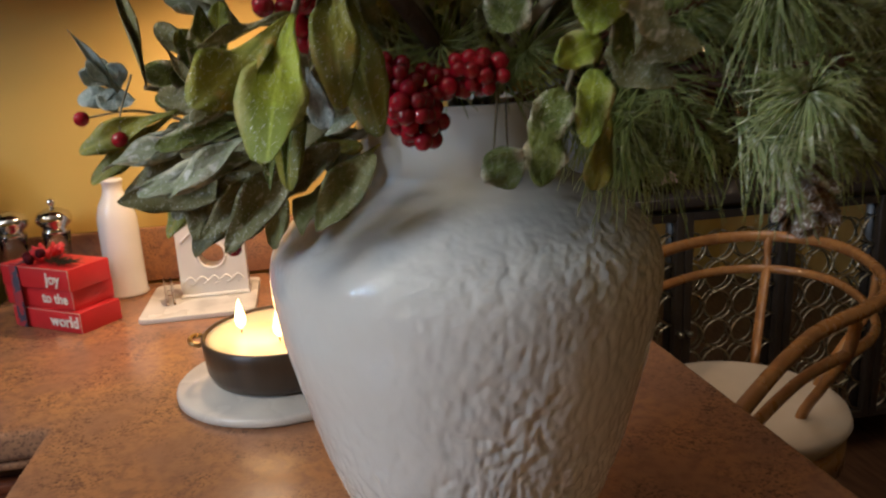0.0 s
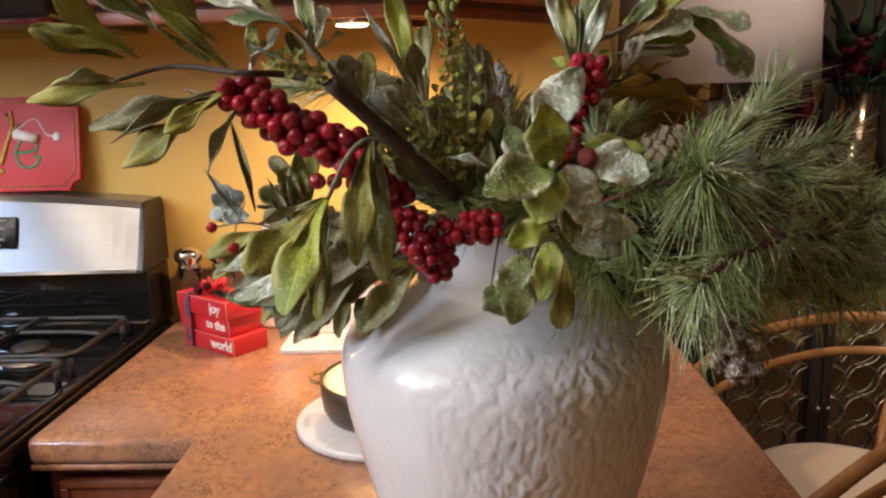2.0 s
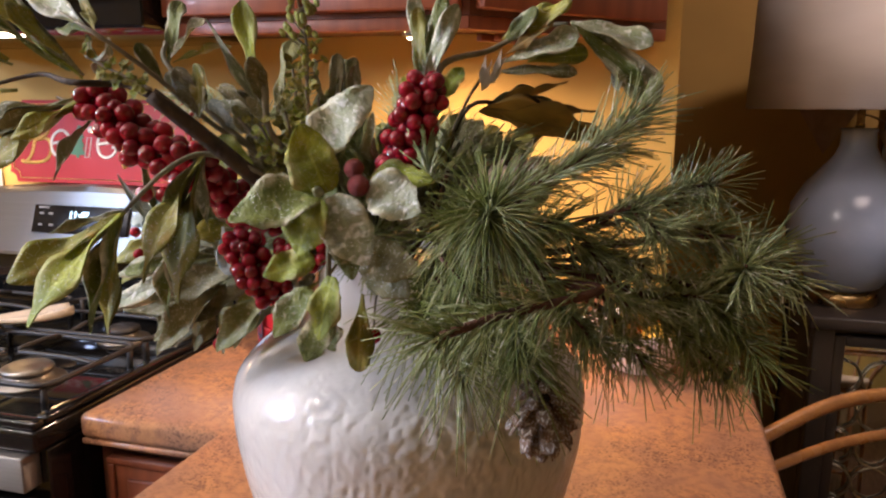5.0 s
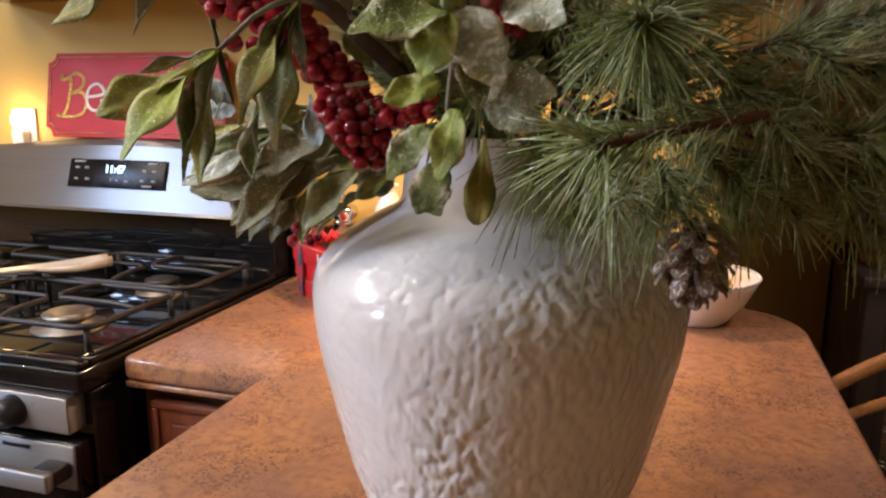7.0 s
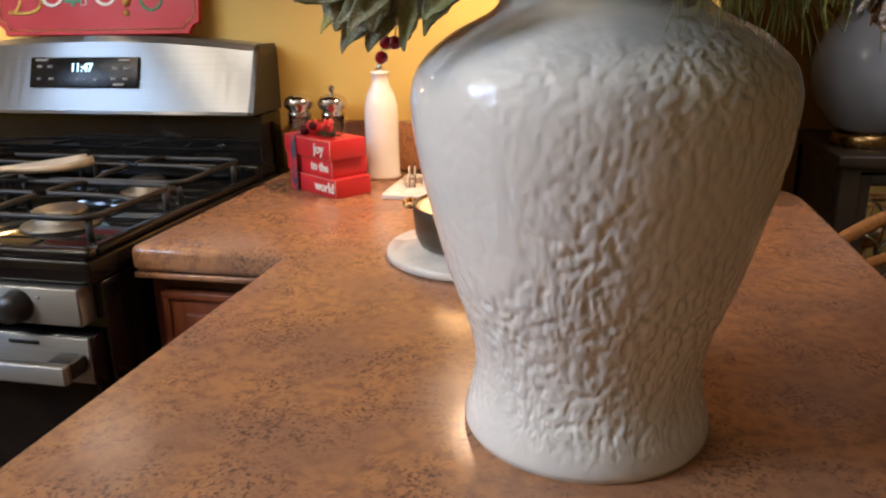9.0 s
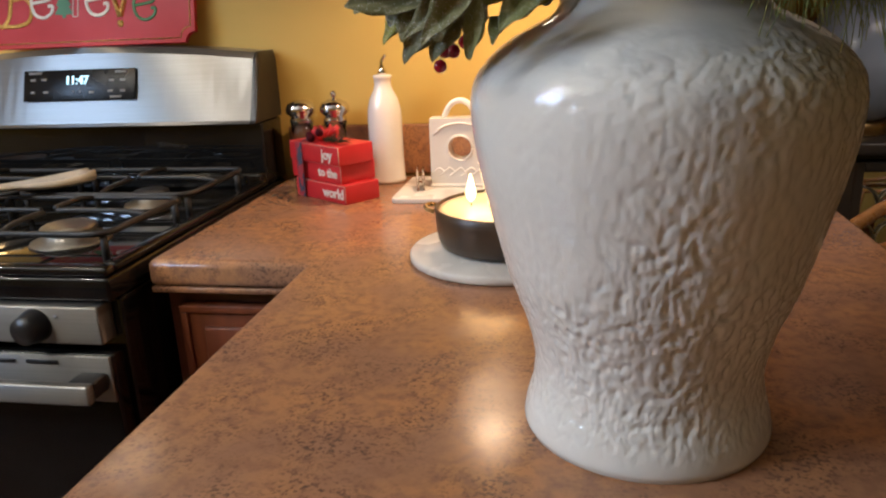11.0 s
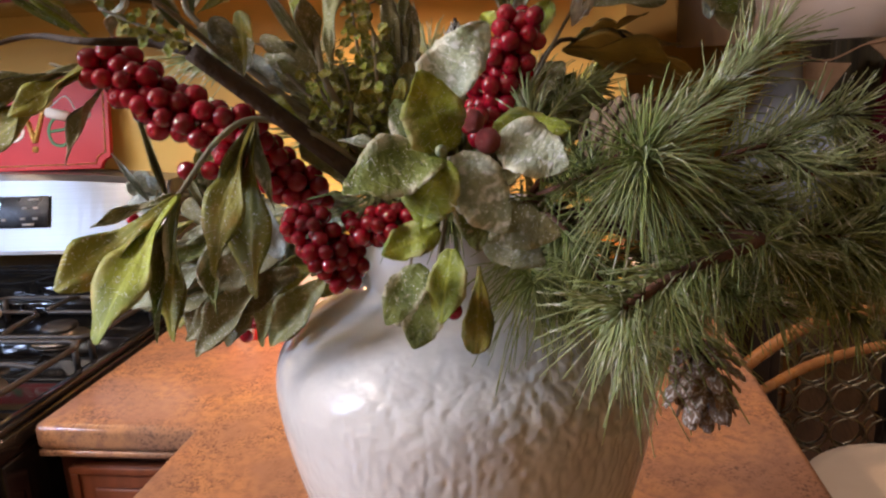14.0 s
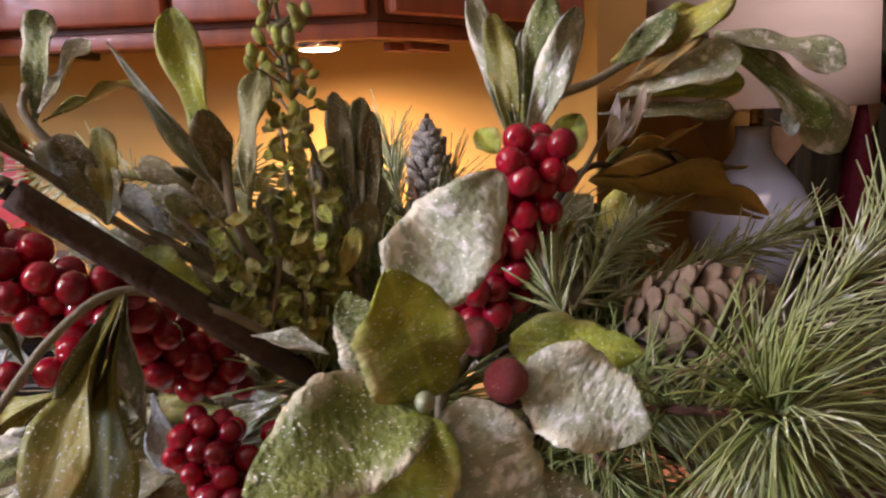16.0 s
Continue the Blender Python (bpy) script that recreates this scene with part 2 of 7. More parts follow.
SPOON = material("cream_spoon_rest", (0.70, 0.62, 0.50), (0.64, 0.56, 0.44), 10, 0.2, 0.3, coat=0.3)

# ---- shape helpers ----


def part(name, bm, mat, parent=None, label="", smooth=True):
    mesh = bpy.data.meshes.new(name)
    bmesh.ops.recalc_face_normals(bm, faces=bm.faces)
    for f in bm.faces:
        f.smooth = smooth
    bm.to_mesh(mesh)
    bm.free()
    mesh.materials.append(mat)
    ob = new(name, mesh)
    if parent:
        ob.parent = parent
    if label:
        ob["label"] = label
    return ob


def thing(name, label, category, m=None, group="", kind=""):
    ob = new(name)
    ob.empty_display_size = 0.05
    if m:
        ob.matrix_basis = m
    return tagged(ob, label, category, group, kind)


def box(bm, lo, hi, bevel=0.0, segments=2, m=None):
    made = bmesh.ops.create_cube(bm, size=1)["verts"]
    size, mid = [h - l for l, h in zip(lo, hi)], [(h + l) / 2 for l, h in zip(lo, hi)]
    for v in made:
        v.co = Vector([c * s + o for c, s, o in zip(v.co, size, mid)])
    if bevel:
        edges = list({e for v in made for e in v.link_edges})
        out = bmesh.ops.bevel(bm, geom=edges, offset=bevel, segments=segments, affect="EDGES", profile=0.5)
        made = list({v for f in out["faces"] for v in f.verts} | {v for v in made if v.is_valid})
    if m:
        for v in made:
            v.co = m @ v.co
    return bm


def block(lo, hi, bevel=0.0, segments=2, m=None):
    return box(bmesh.new(), lo, hi, bevel, segments, m)


def lathe(profile, seg=48, bm=None, m=None, squash=None):
    """A turned form: pairs of radius and height, from the foot up."""
    bm = bm or bmesh.new()
    rings = []
    for r, z in profile:
        ring = []
        for i in range(seg):
            a = 2 * math.pi * i / seg
            k = squash(a, z) if squash else 1
            ring.append(bm.verts.new((r * k * math.cos(a), r * k * math.sin(a), z)))
        rings.append(ring)
    for a, b in zip(rings, rings[1:]):
        for i in range(seg):
            bm.faces.new((a[i], a[(i + 1) % seg], b[(i + 1) % seg], b[i]))
    if profile[0][0] > 1e-4:
        bm.faces.new(rings[0][::-1])
    if profile[-1][0] > 1e-4:
        bm.faces.new(rings[-1])
    if m:
        for ring in rings:
            for v in ring:
                v.co = m @ v.co
    return bm


def smooth_line(points, steps=8):
    """Points along a soft curve through the given ones."""
    p = [Vector(q) for q in points]
    p = [p[0] * 2 - p[1]] + p + [p[-1] * 2 - p[-2]]
    out = []
    for a, b, c, d in zip(p, p[1:], p[2:], p[3:]):
        for i in range(steps):
            t = i / steps
            out.append(0.5 * (2 * b + (c - a) * t + (2 * a - 5 * b + 4 * c - d) * t * t + (3 * b - a - 3 * c + d) * t ** 3))
    return out + [p[-2]]


def tube(points, radius, seg=8, bm=None, end=None, flat=1.0):
    """A rod along points, its radius going from radius to end; flat squeezes its section."""
    bm = bm or bmesh.new()
    end = radius if end is None else end
    rings, up = [], Vector((0.13, 0.21, 0.97))
    for i, p in enumerate(points):
        p = Vector(p)
        way = (Vector(points[min(i + 1, len(points) - 1)]) - Vector(points[max(i - 1, 0)])).normalized()
        side = way.cross(up)
        side = side.normalized() if side.length > 1e-3 else way.orthogonal().normalized()
        rise = side.cross(way)
        r = radius + (end - radius) * i / max(1, len(points) - 1)
        rings.append([bm.verts.new(p + side * (r * flat * math.cos(2 * math.pi * k / seg)) + rise * (r * math.sin(2 * math.pi * k / seg))) for k in range(seg)])
    for a, b in zip(rings, rings[1:]):
        for i in range(seg):
            bm.faces.new((a[i], a[(i + 1) % seg], b[(i + 1) % seg], b[i]))
    bm.faces.new(rings[0][::-1])
    bm.faces.new(rings[-1])
    return bm


def slab(outline, z0, z1, bevel=0.0):
    """A flat plate with the given outline in x and y."""
    bm = bmesh.new()
    low = bm.faces.new([bm.verts.new((x, y, z0)) for x, y in outline])
    out = bmesh.ops.extrude_face_region(bm, geom=[low])
    top = [e for e in out["geom"] if isinstance(e, bmesh.types.BMVert)]
    for v in top:
        v.co.z = z1
    bmesh.ops.recalc_face_normals(bm, faces=bm.faces)
    if bevel:
        edges = [e for e in bm.edges if all(abs(v.co.z - z1) < 1e-6 for v in e.verts) or all(abs(v.co.z - z0) < 1e-6 for v in e.verts)]
        bmesh.ops.bevel(bm, geom=edges, offset=bevel, segments=4, affect="EDGES", profile=0.5)
    return bm


def text_part(words, size, mat, parent, m, name="lettering", depth=0.0006, bold=0.0, spacing=1.0):
    curve = bpy.data.curves.new(name, "FONT")
    curve.body, curve.size, curve.extrude, curve.offset = words, size, depth, bold
    curve.align_x, curve.align_y, curve.space_character = "CENTER", "CENTER", spacing
    curve.resolution_u = 4
    ghost = bpy.data.objects.new(name, curve)
    mesh = bpy.data.meshes.new_from_object(ghost)
    bpy.data.objects.remove(ghost)
    mesh.materials.clear()
    mesh.materials.append(mat)
    ob = new(name, mesh)
    ob.parent = parent
    ob.matrix_basis = m
    return ob


def arc(cx, cy, r, a0, a1, n):
    return [(cx + r * math.cos(radians(a0 + (a1 - a0) * i / n)), cy + r * math.sin(radians(a0 + (a1 - a0) * i / n))) for i in range(n + 1)]


# ---- the room ----
TOP = 0.915
part("floor", block((-3.2, -3.2, -0.1), (3.6, 3.2, 0.0)), FLOOR_WOOD, smooth=False)
part("ceiling", block((-3.2, -3.2, 2.45), (3.6, 3.2, 2.55)), CEILING_PAINT, smooth=False)
part("wall_north", block((-3.2, 1.48, 0.0), (0.312, 1.60, 2.45)), WALL_PAINT, smooth=False)
part("wall_dining", block((-3.2, 2.50, 0.0), (3.6, 2.62, 2.45)), SHADED_PAINT, smooth=False)
part("wall_east", block((3.5, -3.2, 0.0), (3.62, 3.2, 2.45)), SHADED_PAINT, smooth=False)
part("wall_west", block((-3.22, -3.2, 0.0), (-3.1, 3.2, 2.45)), WALL_PAINT, smooth=False)
part("wall_south", block((-3.2, -3.22, 0.0), (3.6, -3.1, 2.45)), WALL_PAINT, smooth=False)
for ob, words in (("floor", "dark stained wooden kitchen floor"), ("ceiling", "flat white painted ceiling"), ("wall_north", "mustard yellow painted kitchen wall behind the range"),
                  ("wall_dining", "dim brown gold painted dining room wall"), ("wall_east", "dim brown gold painted side wall"),
                  ("wall_west", "mustard yellow painted kitchen side wall"), ("wall_south", "mustard yellow painted wall behind the viewer")):
    tagged(bpy.data.objects[ob], words, ob.split("_")[0], kind="structure")

# one worktop over the wall run and the peninsula, its far outer corner rounded
outline = [(-0.315, -0.7), (-0.315, 0.865), (-0.558, 0.865), (-0.558, 1.459)] + [(0.30, 1.459)] + arc(0.31, 1.31, 0.149, 90, 0, 8) + [(0.459, 1.2), (0.459, -0.7)]
outline = outline[:2] + arc(-0.545, 0.878, 0.013, 270, 180, 4) + outline[3:]
counter = thing("worktop", "mottled brown laminate worktop with rounded front edge", "countertop")
part("surface", slab(outline, TOP - 0.040, TOP, 0.011), LAMINATE, counter)
part("drop_edge", block((-0.556, 0.868, TOP - 0.050), (-0.318, 0.886, TOP - 0.0403), 0.003), LAMINATE, counter, "laminate strip under the front edge")
part("drop_edge", block((-0.312, -0.69, TOP - 0.050), (-0.296, 0.866, TOP - 0.0403), 0.003), LAMINATE, counter, "laminate strip under the front edge")
part("drop_edge", block((0.440, -0.69, TOP - 0.050), (0.456, 1.2, TOP - 0.0403), 0.003), LAMINATE, counter, "laminate strip under the front edge")
splash = part("backsplash", block((-0.558, 1.460, TOP + 0.001), (0.312, 1.479, 1.02), 0.004), LAMINATE)
tagged(splash, "low mottled laminate backsplash strip along the wall", "backsplash", kind="structure")


def base_cabinet(m, width, depth, height, doors, label):
    ob = thing("base_cabinet", label, "cabinet", m)
    part("body", block((0, 0.02, 0.09), (width, depth, height), 0.002), CHERRY_DARK, ob)
    part("plinth", block((0.01, 0.07, 0.0), (width - 0.01, depth, 0.088)), BLACK_PLASTIC, ob)
    w = width / doors
    for i in range(doors):
        x0, x1 = i * w + 0.028, (i + 1) * w - 0.028
        for z0, z1, name in ((height - 0.165, height - 0.025, "drawer_front"), (0.12, height - 0.185, "door")):
            front = part(name, block((x0, 0.0, z0), (x1, 0.0195, z1), 0.004), CHERRY, ob)
            inner = bmesh.new()
            for k, (a, b, c, d) in enumerate(((x0, x1, z1 - 0.012, z1), (x0, x1, z0, z0 + 0.012), (x0, x0 + 0.012, z0 + 0.012, z1 - 0.012), (x1 - 0.012, x1, z0 + 0.012, z1 - 0.012))):
                box(inner, (a, -0.005, c), (b, -0.0005, d), 0.002)
            part("moulding", inner, CHERRY, front)
            part("raised_panel", block((x0 + 0.034, -0.0045, z0 + 0.034), (x1 - 0.034, -0.0005, z1 - 0.034), 0.004), CHERRY, front)
    return ob


base_cabinet(pose(-0.556, 0.89, 0), 0.245, 0.565, TOP - 0.0505, 1, "cherry wood base cabinet under the wall worktop")
base_cabinet(pose(-0.290, 0.86, 0, 0, 0, -90), 1.5, 0.55, TOP - 0.0505, 3, "cherry wood peninsula base cabinets under the worktop")

# ---- upper cabinets ----
upper = thing("upper_cabinet", "cherry wood upper cabinets with an angled end unit", "cabinet", pose(0, 0, 1.503))
body_line = [(-0.563, 1.165), (-0.015, 1.165), (0.285, 1.465), (0.285, 1.479), (-0.563, 1.479)]
inside_line = [(-0.548, 1.185), (-0.022, 1.185), (0.25, 1.457), (0.25, 1.472), (-0.548, 1.472)]
part("body", slab(body_line, 0.022, 0.80), CHERRY_DARK, upper, smooth=False)
rail = bmesh.new()
box(rail, (-0.563, 1.163, 0.0), (-0.015, 1.185, 0.0215), 0.002)
box(rail, (0.0, 0.0, 0.0), (0.424, 0.020, 0.0215), 0.002, m=pose(-0.0145, 1.1655, 0, 0, 0, 45))
part("light_rail", rail, CHERRY, upper)
for name, w, m in (("door", 0.27, pose(-0.563, 1.1645, 0.03)), ("door", 0.27, pose(-0.290, 1.1645, 0.03)), ("angled_door", 0.40, pose(-0.012, 1.1645, 0.03, 0, 0, 45))):
    door = part(name, block((0.006, -0.02, 0.0), (w - 0.006, -0.0005, 0.76), 0.004), CHERRY, upper)
    door.matrix_basis = m
    frame_bm = bmesh.new()
    for lo, hi in (((0.006, 0), (w - 0.006, 0.05)), ((0.006, 0.71), (w - 0.006, 0.76)), ((0.006, 0.051), (0.056, 0.709)), ((w - 0.056, 0.051), (w - 0.006, 0.709))):
        box(frame_bm, (lo[0], -0.027, lo[1]), (hi[0], -0.0205, hi[1]), 0.003)
    part("door_frame", frame_bm, CHERRY, door)
    part("raised_panel", block((0.068, -0.026, 0.063), (w - 0.068, -0.0205, 0.697), 0.005), CHERRY, door)

for i, x in enumerate((-0.114,)):
    puck = thing("under_cabinet_light", "small round lit puck light under the cabinet", "light", pose(x, 1.236, 1.497))
    part("housing", lathe([(0.030, 0.0), (0.036, 0.004), (0.036, 0.0265), (0.001, 0.0275)], 32), CHROME, puck)
    part("lens", lathe([(0.001, -0.003), (0.024, -0.002), (0.028, -0.0005)], 32), PUCK_GLOW, puck, "glowing lens")
brace = thing("cabinet_brace", "two small wooden cleats under the angled cabinet", "bracket", pose(0.02, 1.30, 1.4905))
part("cleat", block((-0.075, -0.006, 0), (0.03, 0.006, 0.012), 0.001, m=pose(0, 0, 0, 0, 0, 62)), CHERRY, brace)
part("cleat", block((-0.075, -0.006, 0), (0.03, 0.006, 0.012), 0.001, m=pose(0.03, 0, 0, 0, 0, 62)), CHERRY, brace)

# the black hood over the range
hood = thing("range_hood", "black microwave hood above the range", "range hood", pose(-1.34, 1.10, 1.512))
part("body", block((0, 0, 0), (0.772, 0.379, 0.42), 0.006), BLACK_ENAMEL, hood)
part("door", block((0.01, -0.022, 0.05), (0.58, -0.0005, 0.40), 0.006), BLACK_ENAMEL, hood)
part("control_panel", block((0.585, -0.02, 0.05), (0.765, -0.0005, 0.40), 0.005), BLACK_PLASTIC, hood)
part("indicator", block((0.70, -0.0225, 0.06), (0.712, -0.0205, 0.09), 0.001), DIGIT_GLOW, hood, "small lit blue indicator")
part("lens", block((0.30, 0.02, -0.004), (0.46, 0.07, -0.0005), 0.001), PUCK_GLOW, hood, "lit cooktop lamp lens")

# ---- the range ----
RX0, RX1, RY0, RY1 = -1.345, -0.574, 0.80, 1.455
stove = thing("gas_range", "stainless steel and black gas range beside the worktop", "range", pose(RX0, RY0, 0))
W, D = RX1 - RX0, RY1 - RY0
part("body", block((0.0, 0.02, 0.06), (W, D, 0.875), 0.004), BLACK_ENAMEL, stove)
for x in (0.05, W - 0.05):
    for y in (0.08, D - 0.06):
        part("foot", lathe([(0.018, 0.0), (0.018, 0.012), (0.010, 0.02), (0.010, 0.062)], 16, m=pose(x, y, 0)), BLACK_PLASTIC, stove)
top = bmesh.new()
box(top, (-0.001, -0.004, 0.8755), (W + 0.001, D, 0.912), 0.007, 3)
part("cooktop_rim", block((0.0, -0.003, 0.9125), (W, 0.022, 0.926), 0.005, 3), BLACK_ENAMEL, stove)
part("cooktop_rim", block((0.0, 0.0225, 0.9125), (0.022, D - 0.09, 0.926), 0.005, 3), BLACK_ENAMEL, stove)
part("cooktop_rim", block((W - 0.022, 0.0225, 0.9125), (W, D - 0.09, 0.926), 0.005, 3), BLACK_ENAMEL, stove)
part("cooktop", top, BLACK_ENAMEL, stove, "glossy black cooktop with a raised rim")
panel = part("control_panel", block((0.006, -0.016, 0.818), (W - 0.014, 0.0195, 0.874), 0.003), STAINLESS, stove, "stainless knob panel")
for x in (0.10, 0.235, 0.385, 0.535, W - 0.112):
    knob = part("knob", lathe([(0.0245, 0.0), (0.0235, 0.006), (0.0205, 0.020), (0.0195, 0.026), (0.001, 0.027)], 28, m=pose(x, -0.0165, 0.846, 90)), BLACK_PLASTIC, panel, "black turning knob")
    part("marking", block((x + 0.031, -0.0175, 0.858), (x + 0.037, -0.0165, 0.862)), PRINT_GREY, panel)
door = part("oven_door", block((0.006, -0.012, 0.20), (W - 0.006, 0.0195, 0.803), 0.005), BLACK_ENAMEL, stove, "black glass oven door")
part("door_trim", block((0.006, -0.018, 0.732), (W - 0.008, -0.0125, 0.802), 0.002), STAINLESS, door, "stainless strip")
bar = bmesh.new()
box(bar, (0.03, -0.068, 0.752), (W - 0.012, -0.052, 0.781), 0.004, 3)
part("handle", bar, STAINLESS, door, "square stainless handle bar")
for x in (0.045, W - 0.042):
    part("handle_bracket", block((x - 0.012, -0.0515, 0.754), (x + 0.028, -0.0185, 0.779), 0.003), BLACK_PLASTIC, door)
vents = bmesh.new()
for i in range(9):
    box(vents, (0.09 + i * 0.068, -0.0205, 0.789), (0.14 + i * 0.068, -0.0182, 0.795), 0.001)
part("vent_slots", vents, BLACK_PLASTIC, door)
part("drawer", block((0.006, -0.010, 0.065), (W - 0.006, 0.0195, 0.19), 0.005), STAINLESS, stove)

# the backguard: black foot, stainless face that leans back, arched top
guard_low = bmesh.new()
box(guard_low, (0.004, D - 0.088, 0.9125), (W - 0.002, D + 0.016, 1.043), 0.006, 3)
box(guard_low, (0.004, D - 0.118, 0.9125), (W - 0.002, D - 0.0885, 0.944), 0.008, 3)
part("backguard_base", guard_low, BLACK_ENAMEL, stove, "glossy black lower backguard")


def guard_shape(x0, x1, front, back, lift):
    bm, n = bmesh.new(), 28
    rows = []
    for i in range(n + 1):
        u = i / n
        x = x0 + (x1 - x0) * u
        top_z = 1.178 + 0.022 * (1 - (2 * u - 1) ** 2) + lift
        line = [(D + front - 0.004, 1.0445), (D + front + 0.002, 1.050), (D + front + 0.046, top_z - 0.012), (D + front + 0.058, top_z), (D + back, top_z), (D + back, 1.0445)]
        rows.append([bm.verts.new((x, y, z)) for y, z in line])
    for a, b in zip(rows, rows[1:]):
        for k in range(6):
            bm.faces.new((a[k], a[(k + 1) % 6], b[(k + 1) % 6], b[k]))
    bm.faces.new(rows[0])
    bm.faces.new(rows[-1][::-1])
    return bm


part("backguard", guard_shape(0.012, W - 0.012, -0.118, 0.015, 0.0), STAINLESS, stove, "brushed stainless leaning control face", smooth=False)
for x0, x1 in ((0.0, 0.0115), (W - 0.0115, W)):
    part("end_cap", guard_shape(x0, x1, -0.122, 0.016, -0.020), BLACK_PLASTIC, stove, smooth=False)
tilt = math.degrees(math.atan2(0.044, 0.13))
face = pose(W / 2 - 0.002, D - 0.0945, 1.1265, 90 - tilt, 0, 0)
display = part("display", block((-0.128, -0.032, 0.0), (0.128, 0.032, 0.003), 0.002, m=face), DISPLAY_BLACK, stove, "black oven display with lit clock")
text_part("11:47", 0.024, DIGIT_GLOW, display, face @ pose(-0.004, 0.009, 0.0034), "clock_digits", bold=0.0004)
for x, y, w in ((-0.105, 0.012, 0.012), (-0.08, 0.012, 0.012), (-0.105, -0.014, 0.010), (-0.075, -0.014, 0.012), (-0.1, 0.026, 0.030), (0.075, 0.008, 0.012), (0.1, 0.008, 0.012),
                (0.072, -0.014, 0.012), (0.1, -0.014, 0.012), (0.095, 0.025, 0.026), (0.085, -0.026, 0.026), (0.03, -0.016, 0.012), (-0.012, -0.014, 0.004), (0.004, -0.014, 0.004)):
    part("print_mark", block((x - w / 2, y - 0.0025, 0.0032), (x + w / 2, y + 0.0025, 0.0037), m=face), PRINT_GREY, display)

# burners and grates
for x, y, r in ((0.60, 0.165, 0.040), (0.60, 0.41, 0.030), (0.17, 0.165, 0.036), (0.17, 0.41, 0.032)):
    burner = part("burner", lathe([(r + 0.022, 0.9125), (r + 0.02, 0.917), (r + 0.004, 0.919), (r, 0.928), (r - 0.003, 0.930)], 36, m=pose(x, y, 0)), BURNER_METAL, stove)
    part("burner_cap", lathe([(r - 0.001, 0.9305), (r + 0.003, 0.933), (r + 0.002, 0.939), (r - 0.004, 0.942), (0.001, 0.943)], 36, m=pose(x, y, 0)), BURNER_METAL if r > 0.035 else CAST_IRON, burner)
for gx0, gx1 in ((0.402, W - 0.03), (0.03, 0.392)):
    grate_bm = bmesh.new()
    cx, z = (gx0 + gx1) / 2, 0.957
    r = 0.03
    for cy in (0.165, 0.41):
        y0, y1 = cy - 0.112, cy + 0.112
        ring = [(x, y, z) for x, y in arc(gx1 - r, y1 - r, r, 0, 90, 5) + arc(gx0 + r, y1 - r, r, 90, 180, 5) + arc(gx0 + r, y0 + r, r, 180, 270, 5) + arc(gx1 - r, y0 + r, r, 270, 360, 5)]
        tube(ring + ring[:1], 0.0048, 6, grate_bm)
        for ux, uy, reach in ((1, 0, gx1 - cx), (-1, 0, cx - gx0), (0, 1, 0.112), (0, -1, 0.112)):
            line = [(cx + ux * k, cy + uy * k, zz) for k, zz in ((0.014, z + 0.006), (0.03, z + 0.007), (reach * 0.72, z + 0.006), (reach, z))]
            tube(smooth_line(line, 4), 0.0045, 6, grate_bm)
        for fx in (gx0 + 0.012, gx1 - 0.012):
            for fy in (y0 + 0.012, y1 - 0.012):
                tube([(fx, fy, z), (fx, fy, 0.9125)], 0.0055, 6, grate_bm)
    part("grate", grate_bm, CAST_IRON, stove, "black cast iron pan grate")

# spoon rest across the grates
rest = thing("spoon_rest", "cream ceramic spoon lying on the grates", "spoon", pose(-0.905, 1.079, 0.9665, 0, 0, 58))
spoon = bmesh.new()
rows, n = [], 18
for i in range(n + 1):
    u = i / n
    x = -0.20 + 0.32 * u
    half = 0.015 + 0.004 * u if u < 0.55 else 0.0172 + 0.024 * math.sin(math.pi * min(1, (u - 0.55) / 0.47))
    half = max(half, 0.006)
    sink = -0.004 * math.sin(math.pi * max(0, (u - 0.55) / 0.45)) + 0.012 * (1 - u) ** 2
    ring = [spoon.verts.new((x, half * math.cos(a), 0.012 + sink + (0.010 * math.sin(a) if math.sin(a) < 0 else 0.012 * math.sin(a) * abs(math.cos(a)) + 0.006 * abs(math.cos(a)) ** 3 * math.sin(a)) * (0.5 + max(0.0, u - 0.45) * 1.6))) for a in [2 * math.pi * k / 14 for k in range(14)]]
    rows.append(ring)
for a, b in zip(rows, rows[1:]):
    for k in range(14):
        spoon.faces.new((a[k], a[(k + 1) % 14], b[(k + 1) % 14], b[k]))
spoon.faces.new(rows[0])
spoon.faces.new(rows[-1][::-1])
part("spoon_body", spoon, SPOON, rest)

# ---- the sign on the range ----
lean_angle = math.degrees(math.atan2(0.19, 0.036))
sign = thing("holiday_sign", "red painted wooden sign reading Believe, leaning on the wall", "sign", pose(-0.9715, 1.434, 1.2005, lean_angle, 0, 0))
SW, SH, NOTCH = 0.245, 0.196, 0.022
plate = []
for cx, cy, a in ((SW, 0, 180), (SW, SH, 270), (-SW, SH, 0), (-SW, 0, 90)):
    plate += arc(cx, cy, NOTCH, a, a - 90, 5)
part("board", slab(plate, -0.006, 0.006, 0.0015), RED_PAINT, sign)
inner = []
for cx, cy, a in ((SW - 0.010, 0.010, 180), (SW - 0.010, SH - 0.010, 270), (-SW + 0.010, SH - 0.010, 0), (-SW + 0.010, 0.010, 90)):
    inner += [(x, y, 0.0068) for x, y in arc(cx, cy, NOTCH, a, a - 90, 5)]
part("gold_border", tube(inner + inner[:1], 0.0011, 5), GOLD, sign, "thin gold border line")


